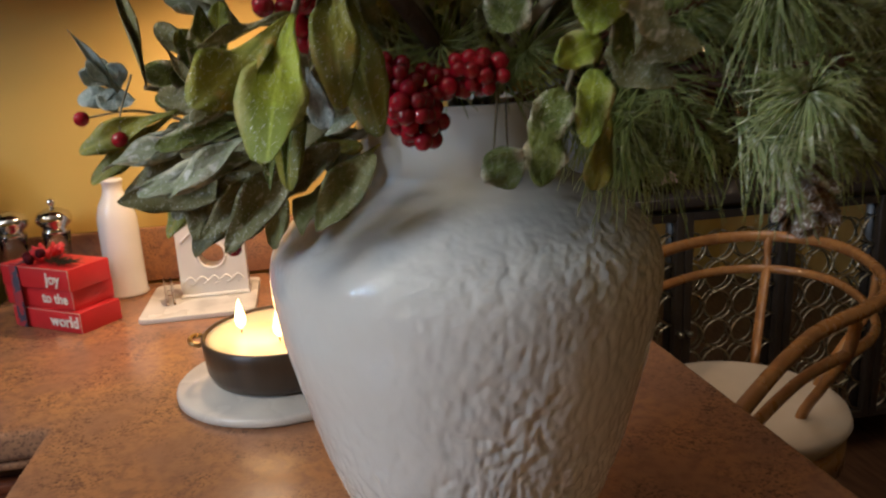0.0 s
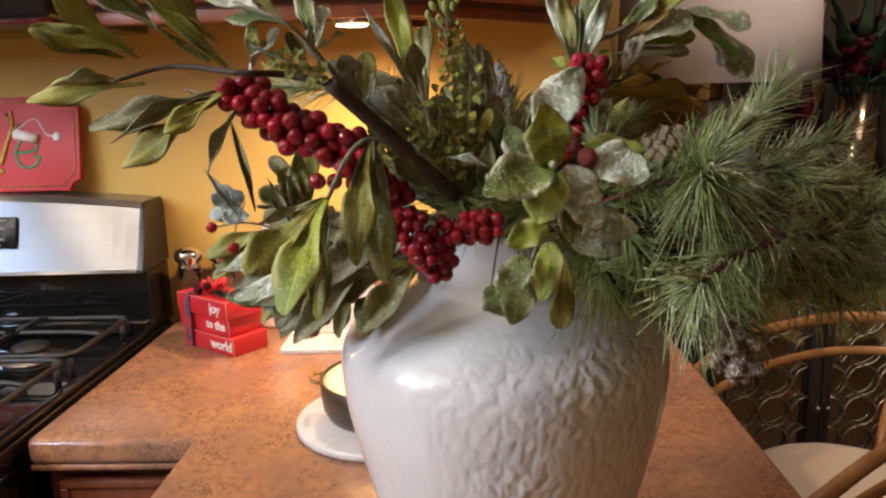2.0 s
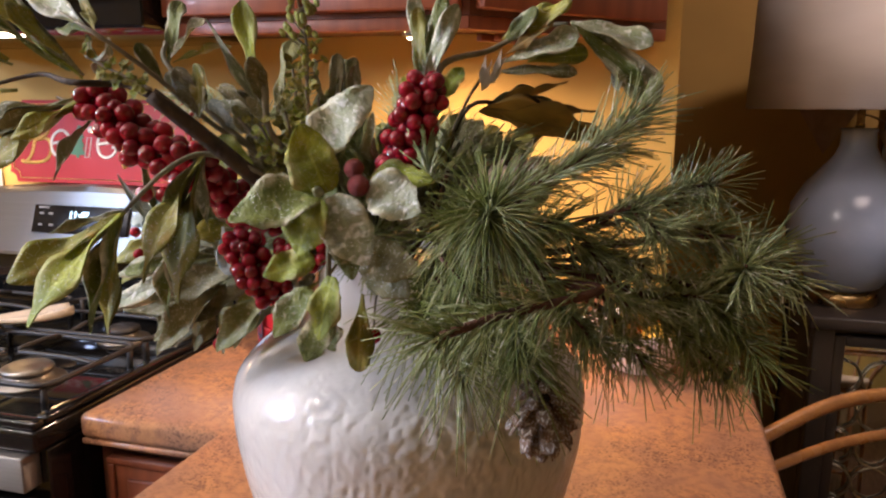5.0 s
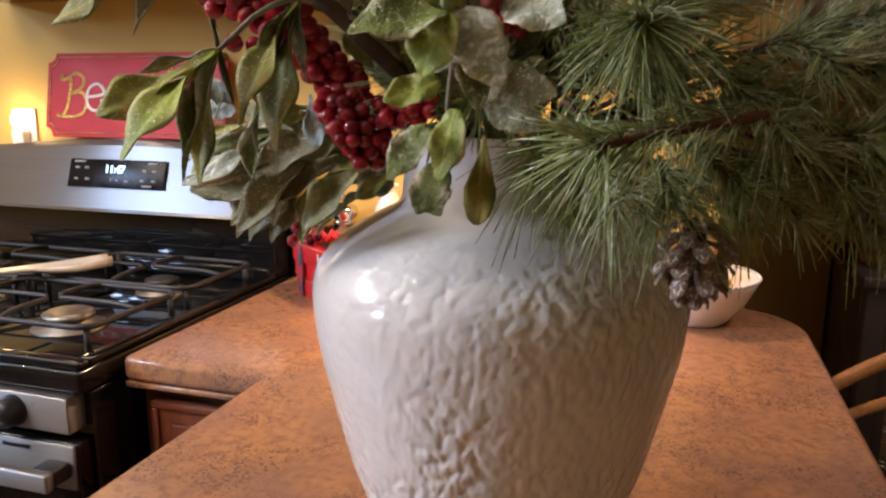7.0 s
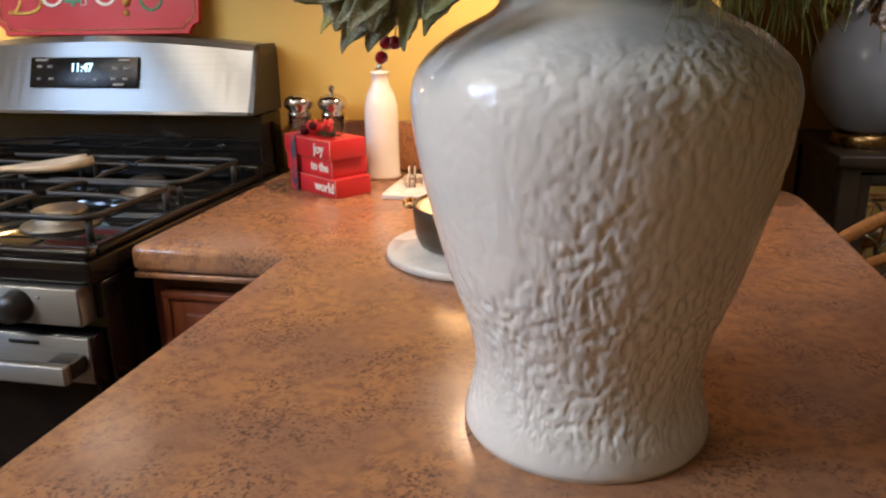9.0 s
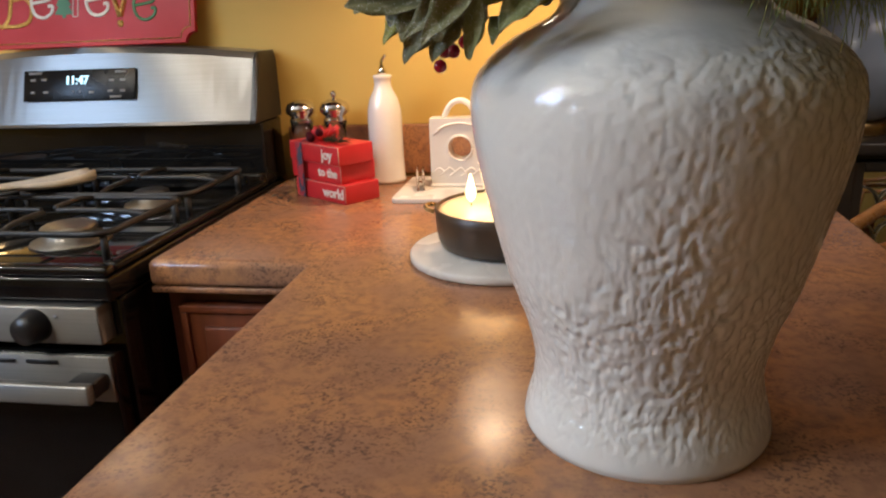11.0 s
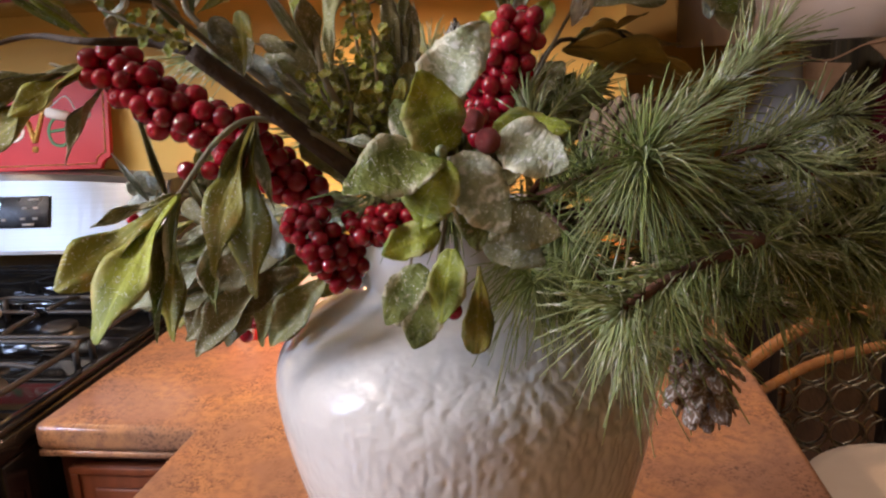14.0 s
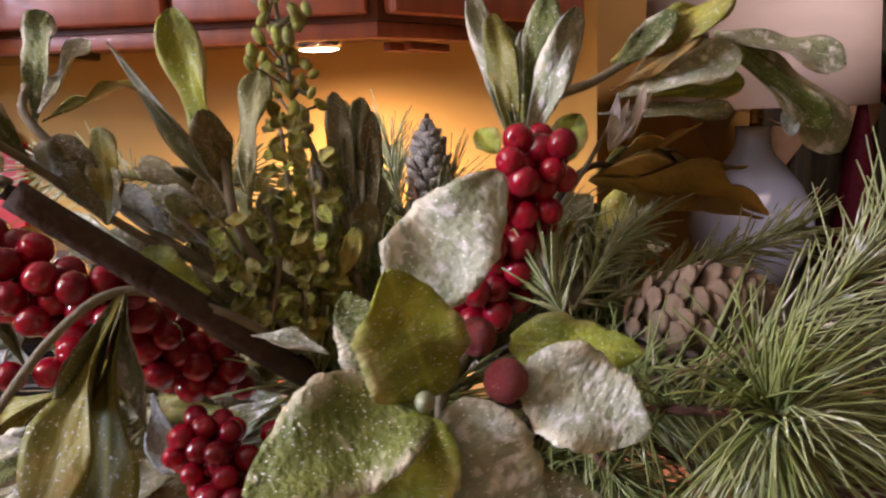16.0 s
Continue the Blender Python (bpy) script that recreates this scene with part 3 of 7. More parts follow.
def ribbon_letter(strokes, mat, width, name="letter"):
    """A painted letter: flat ribbons along curves on the face of the board."""
    bm = bmesh.new()
    for line in strokes:
        tube(smooth_line([(x, y, 0.0066) for x, y in line], 6), 0.0009, 6, bm, flat=width / 0.0009)
    return part(name, bm, mat, sign)


ribbon_letter([[(-0.196, 0.148), (-0.204, 0.142), (-0.198, 0.134), (-0.184, 0.138), (-0.176, 0.132), (-0.178, 0.100), (-0.184, 0.066), (-0.200, 0.048), (-0.212, 0.052)],
               [(-0.184, 0.138), (-0.160, 0.150), (-0.140, 0.138), (-0.144, 0.116), (-0.172, 0.102)],
               [(-0.172, 0.102), (-0.142, 0.104), (-0.128, 0.084), (-0.136, 0.058), (-0.162, 0.048), (-0.200, 0.048)]], GOLD, 0.0046)


def curl_e(x, y, size, mat, width):
    loop = [(-0.34, 0.02), (0.30, 0.12), (0.34, 0.34), (0.05, 0.52), (-0.28, 0.36), (-0.40, 0.0), (-0.26, -0.36), (0.06, -0.48), (0.36, -0.32), (0.40, -0.10), (0.24, -0.10)]
    ribbon_letter([[(x + size * u, y + size * v) for u, v in loop]], mat, width)


curl_e(-0.104, 0.092, 0.062, WHITE_INK, 0.0038)
curl_e(0.026, 0.092, 0.062, WHITE_INK, 0.0038)
curl_e(0.134, 0.078, 0.060, GREEN_INK, 0.0034)
tree = [(-0.056, 0.060), (-0.056, 0.066), (-0.074, 0.068), (-0.064, 0.084), (-0.070, 0.086), (-0.060, 0.104), (-0.066, 0.106), (-0.056, 0.136)]
part("letter", slab(tree + [(-0.104 - x, y) for x, y in tree[::-1]], 0.0062, 0.0072), GREEN_INK, sign, "green tree shaped letter", smooth=False)
part("letter", tube([(-0.032, 0.062, 0.0066), (-0.020, 0.062, 0.0066), (-0.016, 0.108, 0.0066), (-0.028, 0.108, 0.0066), (-0.032, 0.062, 0.0066)], 0.0014, 5), WHITE_INK, sign)
part("letter_dot", lathe([(0.008, 0.0062), (0.008, 0.0075), (0.001, 0.008)], 16, m=pose(-0.020, 0.126, 0)), WHITE_INK, sign)
antler = bmesh.new()
for side in (-1, 1):
    tube(smooth_line([(0.078, 0.058, 0.0068), (0.078 + side * 0.014, 0.10, 0.0068), (0.078 + side * 0.026, 0.138, 0.0068), (0.078 + side * 0.024, 0.168, 0.0068)], 5), 0.006, 6, antler, 0.003)
    tube([(0.078 + side * 0.020, 0.118, 0.0068), (0.078 + side * 0.044, 0.142, 0.0068)], 0.004, 6, antler, 0.003)
    tube([(0.078 + side * 0.025, 0.138, 0.0068), (0.078 + side * 0.012, 0.162, 0.0068)], 0.004, 6, antler, 0.003)
lathe([(0.007, 0.0062), (0.007, 0.0075), (0.001, 0.008)], 16, antler, pose(0.078, 0.044, 0))
part("antler_letter", antler, GOLD, sign, "gold glitter antlers forming a letter")
part("hat_brim", tube([(0.110, 0.119, 0.0068), (0.158, 0.108, 0.0068)], 0.011, 8, flat=1), WHITE_INK, sign, "white hat brim")
part("hat_outline", tube(smooth_line([(0.112, 0.127, 0.0068), (0.152, 0.150, 0.0068), (0.176, 0.118, 0.0068), (0.196, 0.113, 0.0068)], 5), 0.0014, 5), WHITE_INK, sign)
part("hat_ball", lathe([(0.009, 0.0062), (0.009, 0.0078), (0.001, 0.0085)], 16, m=pose(0.198, 0.112, 0)), WHITE_INK, sign)

# small lit night light plugged into the wall beside the sign
glow = thing("night_light", "small lit amber night light plugged into the wall", "lamp", pose(-1.322, 1.479, 1.205))
part("socket_plate", block((-0.035, -0.006, -0.055), (0.035, 0.0, 0.06), 0.002), WHITE_CERAMIC, glow, "white socket plate")
part("plug_body", block((-0.018, -0.032, -0.03), (0.018, -0.0065, 0.008), 0.004), WHITE_CERAMIC, glow)
part("bulb", lathe([(0.009, 0.009), (0.016, 0.020), (0.019, 0.034), (0.013, 0.050), (0.001, 0.057)], 24, m=pose(0, -0.020, 0)), BULB_GLOW, glow, "glowing amber bulb")
lamp("night_light_lamp", "POINT", (-1.322, 1.43, 1.245), (0, 0, 0), 0.7, (1.0, 0.62, 0.25), 0.02)
side_top = part("worktop", block((-2.6, 0.865, TOP - 0.04), (-1.352, 1.459, TOP), 0.008), LAMINATE)
tagged(side_top, "mottled brown laminate worktop beyond the range", "countertop")
base_cabinet(pose(-2.55, 0.89, 0), 1.19, 0.565, TOP - 0.0415, 3, "cherry wood base cabinets beyond the range")

# ---- things on the wall worktop ----
boxes = thing("stacked_gift_boxes", "three stacked red paper boxes lettered joy to the world", "decoration", pose(-0.355, 1.190, TOP, 0, 0, -35.5))
for name, dx, dy, z, words in (("box", 0.0, 0.0, 0.0, "world"), ("box", -0.014, 0.004, 0.035, "to the"), ("box", -0.006, -0.004, 0.070, "joy")):
    b = part(name, block((-0.153 + dx, dy, z), (dx, 0.078 + dy, z + 0.0345), 0.0012), RED_BOX, boxes)
    text_part(words, 0.026 if words != "to the" else 0.023, WHITE_INK, b, pose(-0.036 + dx if words != "to the" else -0.040 + dx, dy - 0.0008, z + 0.017, 90), "lettering", bold=0.0006)
    rim = bmesh.new()
    for lo, hi in (((-0.153 + dx, z + 0.0325), (dx, z + 0.0332)), ((dx - 0.0012, z + 0.001), (dx - 0.0004, z + 0.032))):
        box(rim, (lo[0], dy - 0.0006, lo[1]), (hi[0], dy + 0.0002, hi[1]))
    part("pale_edge", rim, TAG_PAPER, b)
part("ribbon", block((-0.136, -0.0065, 0.002), (-0.117, -0.0047, 0.1035), 0.0004), PLAID, boxes, "dark plaid ribbon")
part("ribbon", block((-0.136, -0.0046, 0.1048), (-0.117, 0.074, 0.1062), 0.0004), PLAID, boxes, "dark plaid ribbon")
bow = bmesh.new()
for k in range(7):
    a = radians(20 + 51 * k)
    tube(smooth_line([(-0.085, 0.03, 0.110), (-0.085 + 0.022 * math.cos(a), 0.03 + 0.022 * math.sin(a), 0.128), (-0.085 + 0.016 * math.cos(a), 0.03 + 0.016 * math.sin(a), 0.112), (-0.085, 0.03, 0.108)], 4), 0.0055, 6, bow, flat=0.3)
part("bow", bow, RED_BOX, boxes, "glossy red bow")
for x, y, z in ((-0.112, 0.012, 0.115), (-0.098, 0.004, 0.113), (-0.12, 0.03, 0.114), (-0.075, 0.008, 0.124)):
    part("berry", lathe([(0.001, -0.008), (0.006, -0.006), (0.008, 0.0), (0.006, 0.006), (0.001, 0.008)], 14, m=pose(x, y, z)), DARK_RED, boxes)
sprig = bmesh.new()
rnd = random.Random(5)
for k in range(90):
    a, u = rnd.uniform(-0.9, 0.5), rnd.uniform(0, 1)
    p = Vector((-0.075 + 0.05 * u, 0.02 + rnd.uniform(-0.008, 0.008), 0.109))
    tube([p, p + Vector((0.022 * math.cos(a), 0.022 * math.sin(a) - 0.004, rnd.uniform(-0.002, 0.014)))], 0.0008, 4, sprig, 0.0003)
part("pine_sprig", sprig, FLORAL_DARK, boxes, "small green pine sprig")


def mill(x, y, knob, label):
    ob = thing("pepper_mill", label, "mill", pose(x, y, TOP), "mills")
    part("glass_body", lathe([(0.024, 0.0), (0.024, 0.012), (0.0195, 0.06), (0.020, 0.085), (0.0235, 0.1205)], 32), GLASS, ob)
    part("base_ring", lathe([(0.0262, 0.0), (0.0262, 0.010), (0.0252, 0.013), (0.0246, 0.0135)], 32), CHROME, ob)
    part("filling", lathe([(0.0185, 0.004), (0.0175, 0.03), (0.0172, 0.045), (0.001, 0.047)], 24), DARK_RED, ob)
    part("head", lathe([(0.0238, 0.121), (0.024, 0.126), (0.0205, 0.131), (0.0295, 0.140), (0.0305, 0.148), (0.026, 0.158), (0.012, 0.165), (0.001, 0.166)], 36), CHROME, ob, "domed chrome head")
    if knob:
        part("knob", lathe([(0.004, 0.1663), (0.0035, 0.169), (0.0065, 0.173), (0.006, 0.179), (0.001, 0.183)], 20), CHROME, ob)
    return ob


mill(-0.437, 1.416, True, "glass pepper mill with domed chrome head and knob")
mill(-0.507, 1.410, False, "glass salt mill with plain domed chrome head")

bottle = thing("oil_bottle", "white glazed ceramic oil bottle with steel pourer", "bottle", pose(-0.328, 1.398, TOP))
part("body", lathe([(0.034, 0.0), (0.0365, 0.003), (0.0365, 0.006), (0.0345, 0.009), (0.0338, 0.05), (0.034, 0.125), (0.033, 0.145), (0.028, 0.166), (0.0195, 0.182), (0.0165, 0.192), (0.0165, 0.204), (0.0185, 0.206), (0.0185, 0.211), (0.015, 0.212)], 40), WHITE_CERAMIC, bottle)
part("pourer", tube(smooth_line([(0, 0, 0.2122), (0, 0, 0.225), (0.001, 0, 0.238), (0.010, -0.004, 0.249)], 5), 0.0048, 10, end=0.0028), CHROME, bottle, "steel pouring spout")
part("stopper", lathe([(0.008, 0.2122), (0.009, 0.216), (0.006, 0.222), (0.0052, 0.226)], 16), CHROME, bottle)

board = thing("serving_board", "white marble board lying flat on the worktop", "board", pose(-0.19, 1.30, TOP))
part("slab", slab(arc(0.085, 0.085, 0.012, 0, 90, 4) + arc(-0.075, 0.085, 0.012, 90, 180, 4) + arc(-0.075, -0.085, 0.012, 180, 270, 4) + arc(0.085, -0.085, 0.012, 270, 360, 4), 0.0, 0.009, 0.002), MARBLE, board)
holder = thing("ceramic_napkin_holder", "white embossed ceramic holder with a round hole, on the board", "napkin holder", pose(-0.163, 1.315, TOP + 0.0095))
sheet = bmesh.new()
half_w, tall, hole_r, hole_z, thick = 0.056, 0.128, 0.021, 0.073, 0.018
n = 40
front_in, front_out, back_in, back_out = [], [], [], []
for k in range(n):
    a = 2 * math.pi * k / n
    c, s = math.cos(a), math.sin(a)
    k_out = min((half_w / abs(c)) if abs(c) > 1e-6 else 9, ((tall - hole_z) if s > 0 else hole_z) / abs(s) if abs(s) > 1e-6 else 9)
    for y, ins, outs in ((-thick, front_in, front_out), (thick, back_in, back_out)):
        ins.append(sheet.verts.new((hole_r * c, y, hole_z + hole_r * s)))
        outs.append(sheet.verts.new((k_out * c, y, hole_z + k_out * s)))
for k in range(n):
    j = (k + 1) % n
    sheet.faces.new((front_in[k], front_in[j], front_out[j], front_out[k]))
    sheet.faces.new((back_in[k], back_out[k], back_out[j], back_in[j]))
    sheet.faces.new((front_in[k], back_in[k], back_in[j], front_in[j]))
    sheet.faces.new((front_out[k], front_out[j], back_out[j], back_out[k]))
part("body", sheet, WHITE_CERAMIC, holder, smooth=False)
ring_pts = [(0.023 * math.cos(2 * math.pi * k / 32), -0.0185, hole_z + 0.023 * math.sin(2 * math.pi * k / 32)) for k in range(33)]
part("hole_rim", tube(ring_pts, 0.002, 6), WHITE_CERAMIC, holder)
part("foot_bead", block((-0.058, -0.021, 0.0), (0.058, 0.021, 0.006), 0.002), WHITE_CERAMIC, holder)
part("embossed_arch", tube(smooth_line([(-0.048, -0.0186, 0.098), (-0.03, -0.0186, 0.113), (0.0, -0.0186, 0.119), (0.03, -0.0186, 0.113), (0.048, -0.0186, 0.098)], 5), 0.0018, 6), WHITE_CERAMIC, holder)
for k in range(5):
    x = -0.04 + 0.02 * k
    part("embossed_scroll", tube(smooth_line([(x - 0.012, -0.0186, 0.026), (x, -0.0186, 0.036), (x + 0.009, -0.0186, 0.027), (x, -0.0186, 0.022)], 4), 0.0014, 5), WHITE_CERAMIC, holder)
part("top_scroll", tube(smooth_line([(-0.03, 0, 0.1285), (-0.018, 0, 0.150), (0.0, 0, 0.158), (0.018, 0, 0.150), (0.03, 0, 0.1285)], 5), 0.0055, 8), WHITE_CERAMIC, holder)
clip_thing = thing("acrylic_stand", "small clear acrylic stand on the board", "stand", pose(-0.238, 1.285, TOP + 0.0095, 0, 0, 12))
part("upright", block((-0.007, -0.022, 0.0), (-0.003, 0.022, 0.038), 0.001), GLASS, clip_thing)
part("upright", block((0.004, -0.022, 0.0), (0.008, 0.022, 0.038), 0.001), GLASS, clip_thing)
part("cross_bar", block((-0.0025, -0.006, 0.012), (0.0035, 0.006, 0.020), 0.0005), GLASS, clip_thing)

# ---- candle on its marble plate ----
trivet = thing("marble_plate", "round white marble plate under the candle", "plate", pose(-0.048, 0.912, TOP))
part("disc", lathe([(0.122, 0.0), (0.127, 0.003), (0.127, 0.010), (0.124, 0.013), (0.001, 0.013)], 72), MARBLE, trivet)
candle = thing("bowl_candle", "lit three wick candle in a dark bronze bowl", "candle", pose(-0.044, 0.922, TOP + 0.0135))
part("bowl", lathe([(0.078, 0.0), (0.088, 0.004), (0.0935, 0.016), (0.0955, 0.038), (0.0965, 0.056), (0.0945, 0.0575), (0.0925, 0.056), (0.092, 0.050)], 72), CANDLE_BOWL, candle)
part("wax", lathe([(0.001, 0.030), (0.088, 0.030), (0.0915, 0.0535), (0.085, 0.0530), (0.05, 0.0520), (0.001, 0.0515)], 48), WAX, candle, "melted cream wax")
for k in range(3):
    a = radians(165 + 105 * k)
    x, y = 0.05 * math.cos(a), 0.036 * math.sin(a)
    part("wick", tube([(x, y, 0.0515), (x, y, 0.061)], 0.001, 6), BLACK_PLASTIC, candle)
    part("flame", lathe([(0.001, 0.058), (0.0055, 0.063), (0.0070, 0.069), (0.0052, 0.080), (0.0024, 0.090), (0.0003, 0.097)], 14, m=pose(x, y, 0)), FLAME, candle, "small candle flame")
for side in (-1, 1):
    handle_pts = [(side * 0.096, -0.016, 0.050), (side * 0.106, -0.014, 0.053), (side * 0.110, 0.0, 0.054), (side * 0.106, 0.014, 0.053), (side * 0.096, 0.016, 0.050)]
    part("handle", tube(smooth_line(handle_pts, 4), 0.0035, 8), BRASS, candle, "small brass loop handle")
lamp("candle_light", "POINT", (-0.07, 0.909, 1.010), (0, 0, 0), 0.8, (1.0, 0.6, 0.25), 0.045)

# ---- gourd bowl at the far end ----
fruit_bowl = thing("ceramic_bowl", "white ceramic bowl with beaded rim beside the wall", "bowl", pose(0.272, 1.335, TOP))
part("shell", lathe([(0.05, 0.0), (0.054, 0.002), (0.062, 0.010), (0.084, 0.038), (0.100, 0.070), (0.104, 0.082), (0.101, 0.083), (0.095, 0.072), (0.078, 0.040), (0.056, 0.014), (0.001, 0.010)], 64), WHITE_CERAMIC, fruit_bowl)
beads = bmesh.new()
for k in range(64):
    a = 2 * math.pi * k / 64
    lathe([(0.0005, -0.0036), (0.0032, -0.0018), (0.0036, 0.0), (0.0032, 0.0018), (0.0005, 0.0036)], 6, beads, pose(0.1035 * math.cos(a), 0.1035 * math.sin(a), 0.084))
part("beaded_rim", beads, WHITE_CERAMIC, fruit_bowl)
for x, y, z, r, mat_, h in ((-0.04, -0.02, 0.066, 0.036, GOURD_ORANGE, 0.8), (0.03, -0.035, 0.064, 0.034, GOURD_YELLOW, 0.9), (0.0, 0.04, 0.07, 0.038, GOURD_ORANGE, 0.8), (-0.005, -0.01, 0.112, 0.033, GOURD_ORANGE, 0.95)):
    gourd = thing("small_gourd", "small orange gourd resting in the bowl" if mat_ is GOURD_ORANGE else "small yellow gourd resting in the bowl", "gourd", pose(0.272 + x, 1.335 + y, TOP + z - r * h * 0.6), "gourds")
    part("flesh", lathe([(0.002, -r * h * 0.6), (r * 0.6, -r * h * 0.55), (r * 0.97, -r * 0.2), (r, r * 0.1), (r * 0.8, r * h * 0.6), (r * 0.35, r * h * 0.85), (0.004, r * h * 0.78)], 32, m=pose(0, 0, r * h * 0.6), squash=lambda a, zz: 1 - 0.07 * abs(math.cos(4 * a))), mat_, gourd)
    part("stem", tube([(0, 0, r * h * 1.36), (0.004, 0.002, r * h * 1.36 + 0.018)], 0.004, 6, end=0.0025), GOURD_YELLOW, gourd)

# ---- counter chair ----
chair = thing("counter_chair", "honey bentwood barrel chair with cream seat beside the peninsula", "chair", pose(0.726, 1.10, 0, 0, 0, 27))
seat_z = 0.70
part("seat", lathe([(0.13, seat_z - 0.055), (0.160, seat_z - 0.045), (0.175, seat_z - 0.02), (0.170, seat_z - 0.006), (0.145, seat_z), (0.001, seat_z + 0.004)], 48), SEAT_CLOTH, chair, "cream upholstered seat")
part("seat_frame", lathe([(0.145, seat_z - 0.095), (0.167, seat_z - 0.093), (0.167, seat_z - 0.0465), (0.145, seat_z - 0.0465)], 48), CHAIR_WOOD, chair)


def barrel(z, inset, dip):
    """A U-shaped rail round the seat, open to the front, its arm ends dipping below the worktop."""
    plan = ((0.40, 1.115, dip), (0.47, 1.18, dip * 0.5), (0.59, 1.285, 0.0), (0.715, 1.37, 0.0), (0.845, 1.418, 0.0), (0.966, 1.40, 0.0), (1.03, 1.32, 0.0), (1.03, 1.22, 0.0), (0.97, 1.08, 0.0), (0.87, 0.97, 0.0), (0.68, 0.876, 0.0),
            (0.50, 0.756, dip * 0.5), (0.42, 0.70, dip))
    mid, back = Vector((0.76, 1.13, 0)), chair.matrix_basis.inverted()
    return smooth_line([back @ Vector((mid.x + (x - mid.x) * (1 - inset), mid.y + (y - mid.y) * (1 - inset), z - d)) for x, y, d in plan], 5)


top_rail, low_rail = barrel(0.900, 0.0, 0.055), barrel(0.832, 0.05, 0.02)
part("back_rail", tube(top_rail, 0.0120, 10, flat=0.8), CHAIR_WOOD, chair, "curved top rail")
part("back_rail", tube(low_rail, 0.0095, 10, flat=0.8), CHAIR_WOOD, chair, "curved lower rail")
for k in (25, 39, 47):
    hi, lo = top_rail[k], low_rail[k]
    d = Vector((lo.x, lo.y, 0))
    line = [hi, lo, (d.x * 0.80, d.y * 0.80, 0.765), (d.x * 0.62, d.y * 0.62, 0.70), (d.x * 0.6, d.y * 0.6, 0.63)]
    part("spindle", tube(smooth_line(line, 4), 0.0085, 8, flat=1.2), CHAIR_WOOD, chair)
for deg in (45, 135, 225, 315):
    a = radians(deg)
    part("leg", tube([(0.145 * math.cos(a), 0.145 * math.sin(a), seat_z - 0.09), (0.195 * math.cos(a), 0.195 * math.sin(a), 0.0)], 0.019, 10, end=0.014), CHAIR_WOOD, chair)
part("foot_ring", tube([(0.177 * math.cos(radians(a)), 0.177 * math.sin(radians(a)), 0.22) for a in range(0, 361, 12)], 0.010, 8), CHAIR_WOOD, chair)

# ---- sideboard in the dining room ----
SX0, SX1, SY0, SY1, SZ = 0.665, 2.05, 1.86, 2.30, 0.902
sideboard = thing("sideboard", "espresso sideboard with mirrored quatrefoil lattice doors", "sideboard", pose(SX0, SY0, 0))
SWD, SDP = SX1 - SX0, SY1 - SY0
part("top", block((-0.015, -0.015, SZ - 0.03), (SWD + 0.015, SDP, SZ), 0.005), SIDEBOARD_PAINT, sideboard)
carcass = bmesh.new()
box(carcass, (0.0, 0.05, 0.12), (SWD, SDP - 0.01, SZ - 0.0305), 0.002)
part("carcass", carcass, SIDEBOARD_PAINT, sideboard)
for x in (0.0, SWD - 0.045):
    for y in (0.0, SDP - 0.055):
        part("leg", block((x, y, 0.0), (x + 0.045, y + 0.045, SZ - 0.031), 0.003), SIDEBOARD_PAINT, sideboard)
bays = 4
bw = (SWD - 0.09) / bays
for i in range(bays):
    x0 = 0.045 + i * bw
    sd = part("door", block((x0 + 0.002, 0.036, 0.14), (x0 + bw - 0.002, 0.0495, SZ - 0.05), 0.001), MIRROR, sideboard, "mirrored door")
    fr = bmesh.new()
    z0, z1 = 0.14, SZ - 0.05
    for lo, hi in (((x0 + 0.002, z0), (x0 + 0.026, z1)), ((x0 + bw - 0.026, z0), (x0 + bw - 0.002, z1)), ((x0 + 0.0265, z0), (x0 + bw - 0.0265, z0 + 0.024)), ((x0 + 0.0265, z1 - 0.024), (x0 + bw - 0.0265, z1))):
        box(fr, (lo[0], 0.010, lo[1]), (hi[0], 0.0355, hi[1]), 0.002)
    part("door_frame", fr, SIDEBOARD_PAINT, sd)
    lat = bmesh.new()
    cell = (bw - 0.056) / 3
    rows_n = int((z1 - z0 - 0.05) / cell)
    for sx in (1, -1):
        for k in range(-rows_n, 4):
            line = []
            for s in range(0, (rows_n + 4) * 8):
                u = s / 8.0
                px = k + u if sx == 1 else 3 - (k + u)
                wob = 0.13 * math.sin(u * 2 * math.pi)
                qx, qz = px + wob * sx * 0.7, u - wob * 0.7
                if 0.0 <= qx <= 3.0 and 0.0 <= qz <= rows_n:
                    line.append((x0 + 0.028 + qx * cell, 0.024, z0 + 0.026 + qz * cell))
            if len(line) > 3:
                tube(line, 0.0030, 6, lat)
    part("lattice", lat, LATTICE, sd, "wavy antique gold lattice")
    part("door_knob", lathe([(0.006, 0), (0.005, 0.012), (0.010, 0.018), (0.001, 0.024)], 16, m=pose(x0 + (bw - 0.014 if i % 2 == 0 else 0.014), 0.0095, 0.5, 90)), LATTICE, sd)

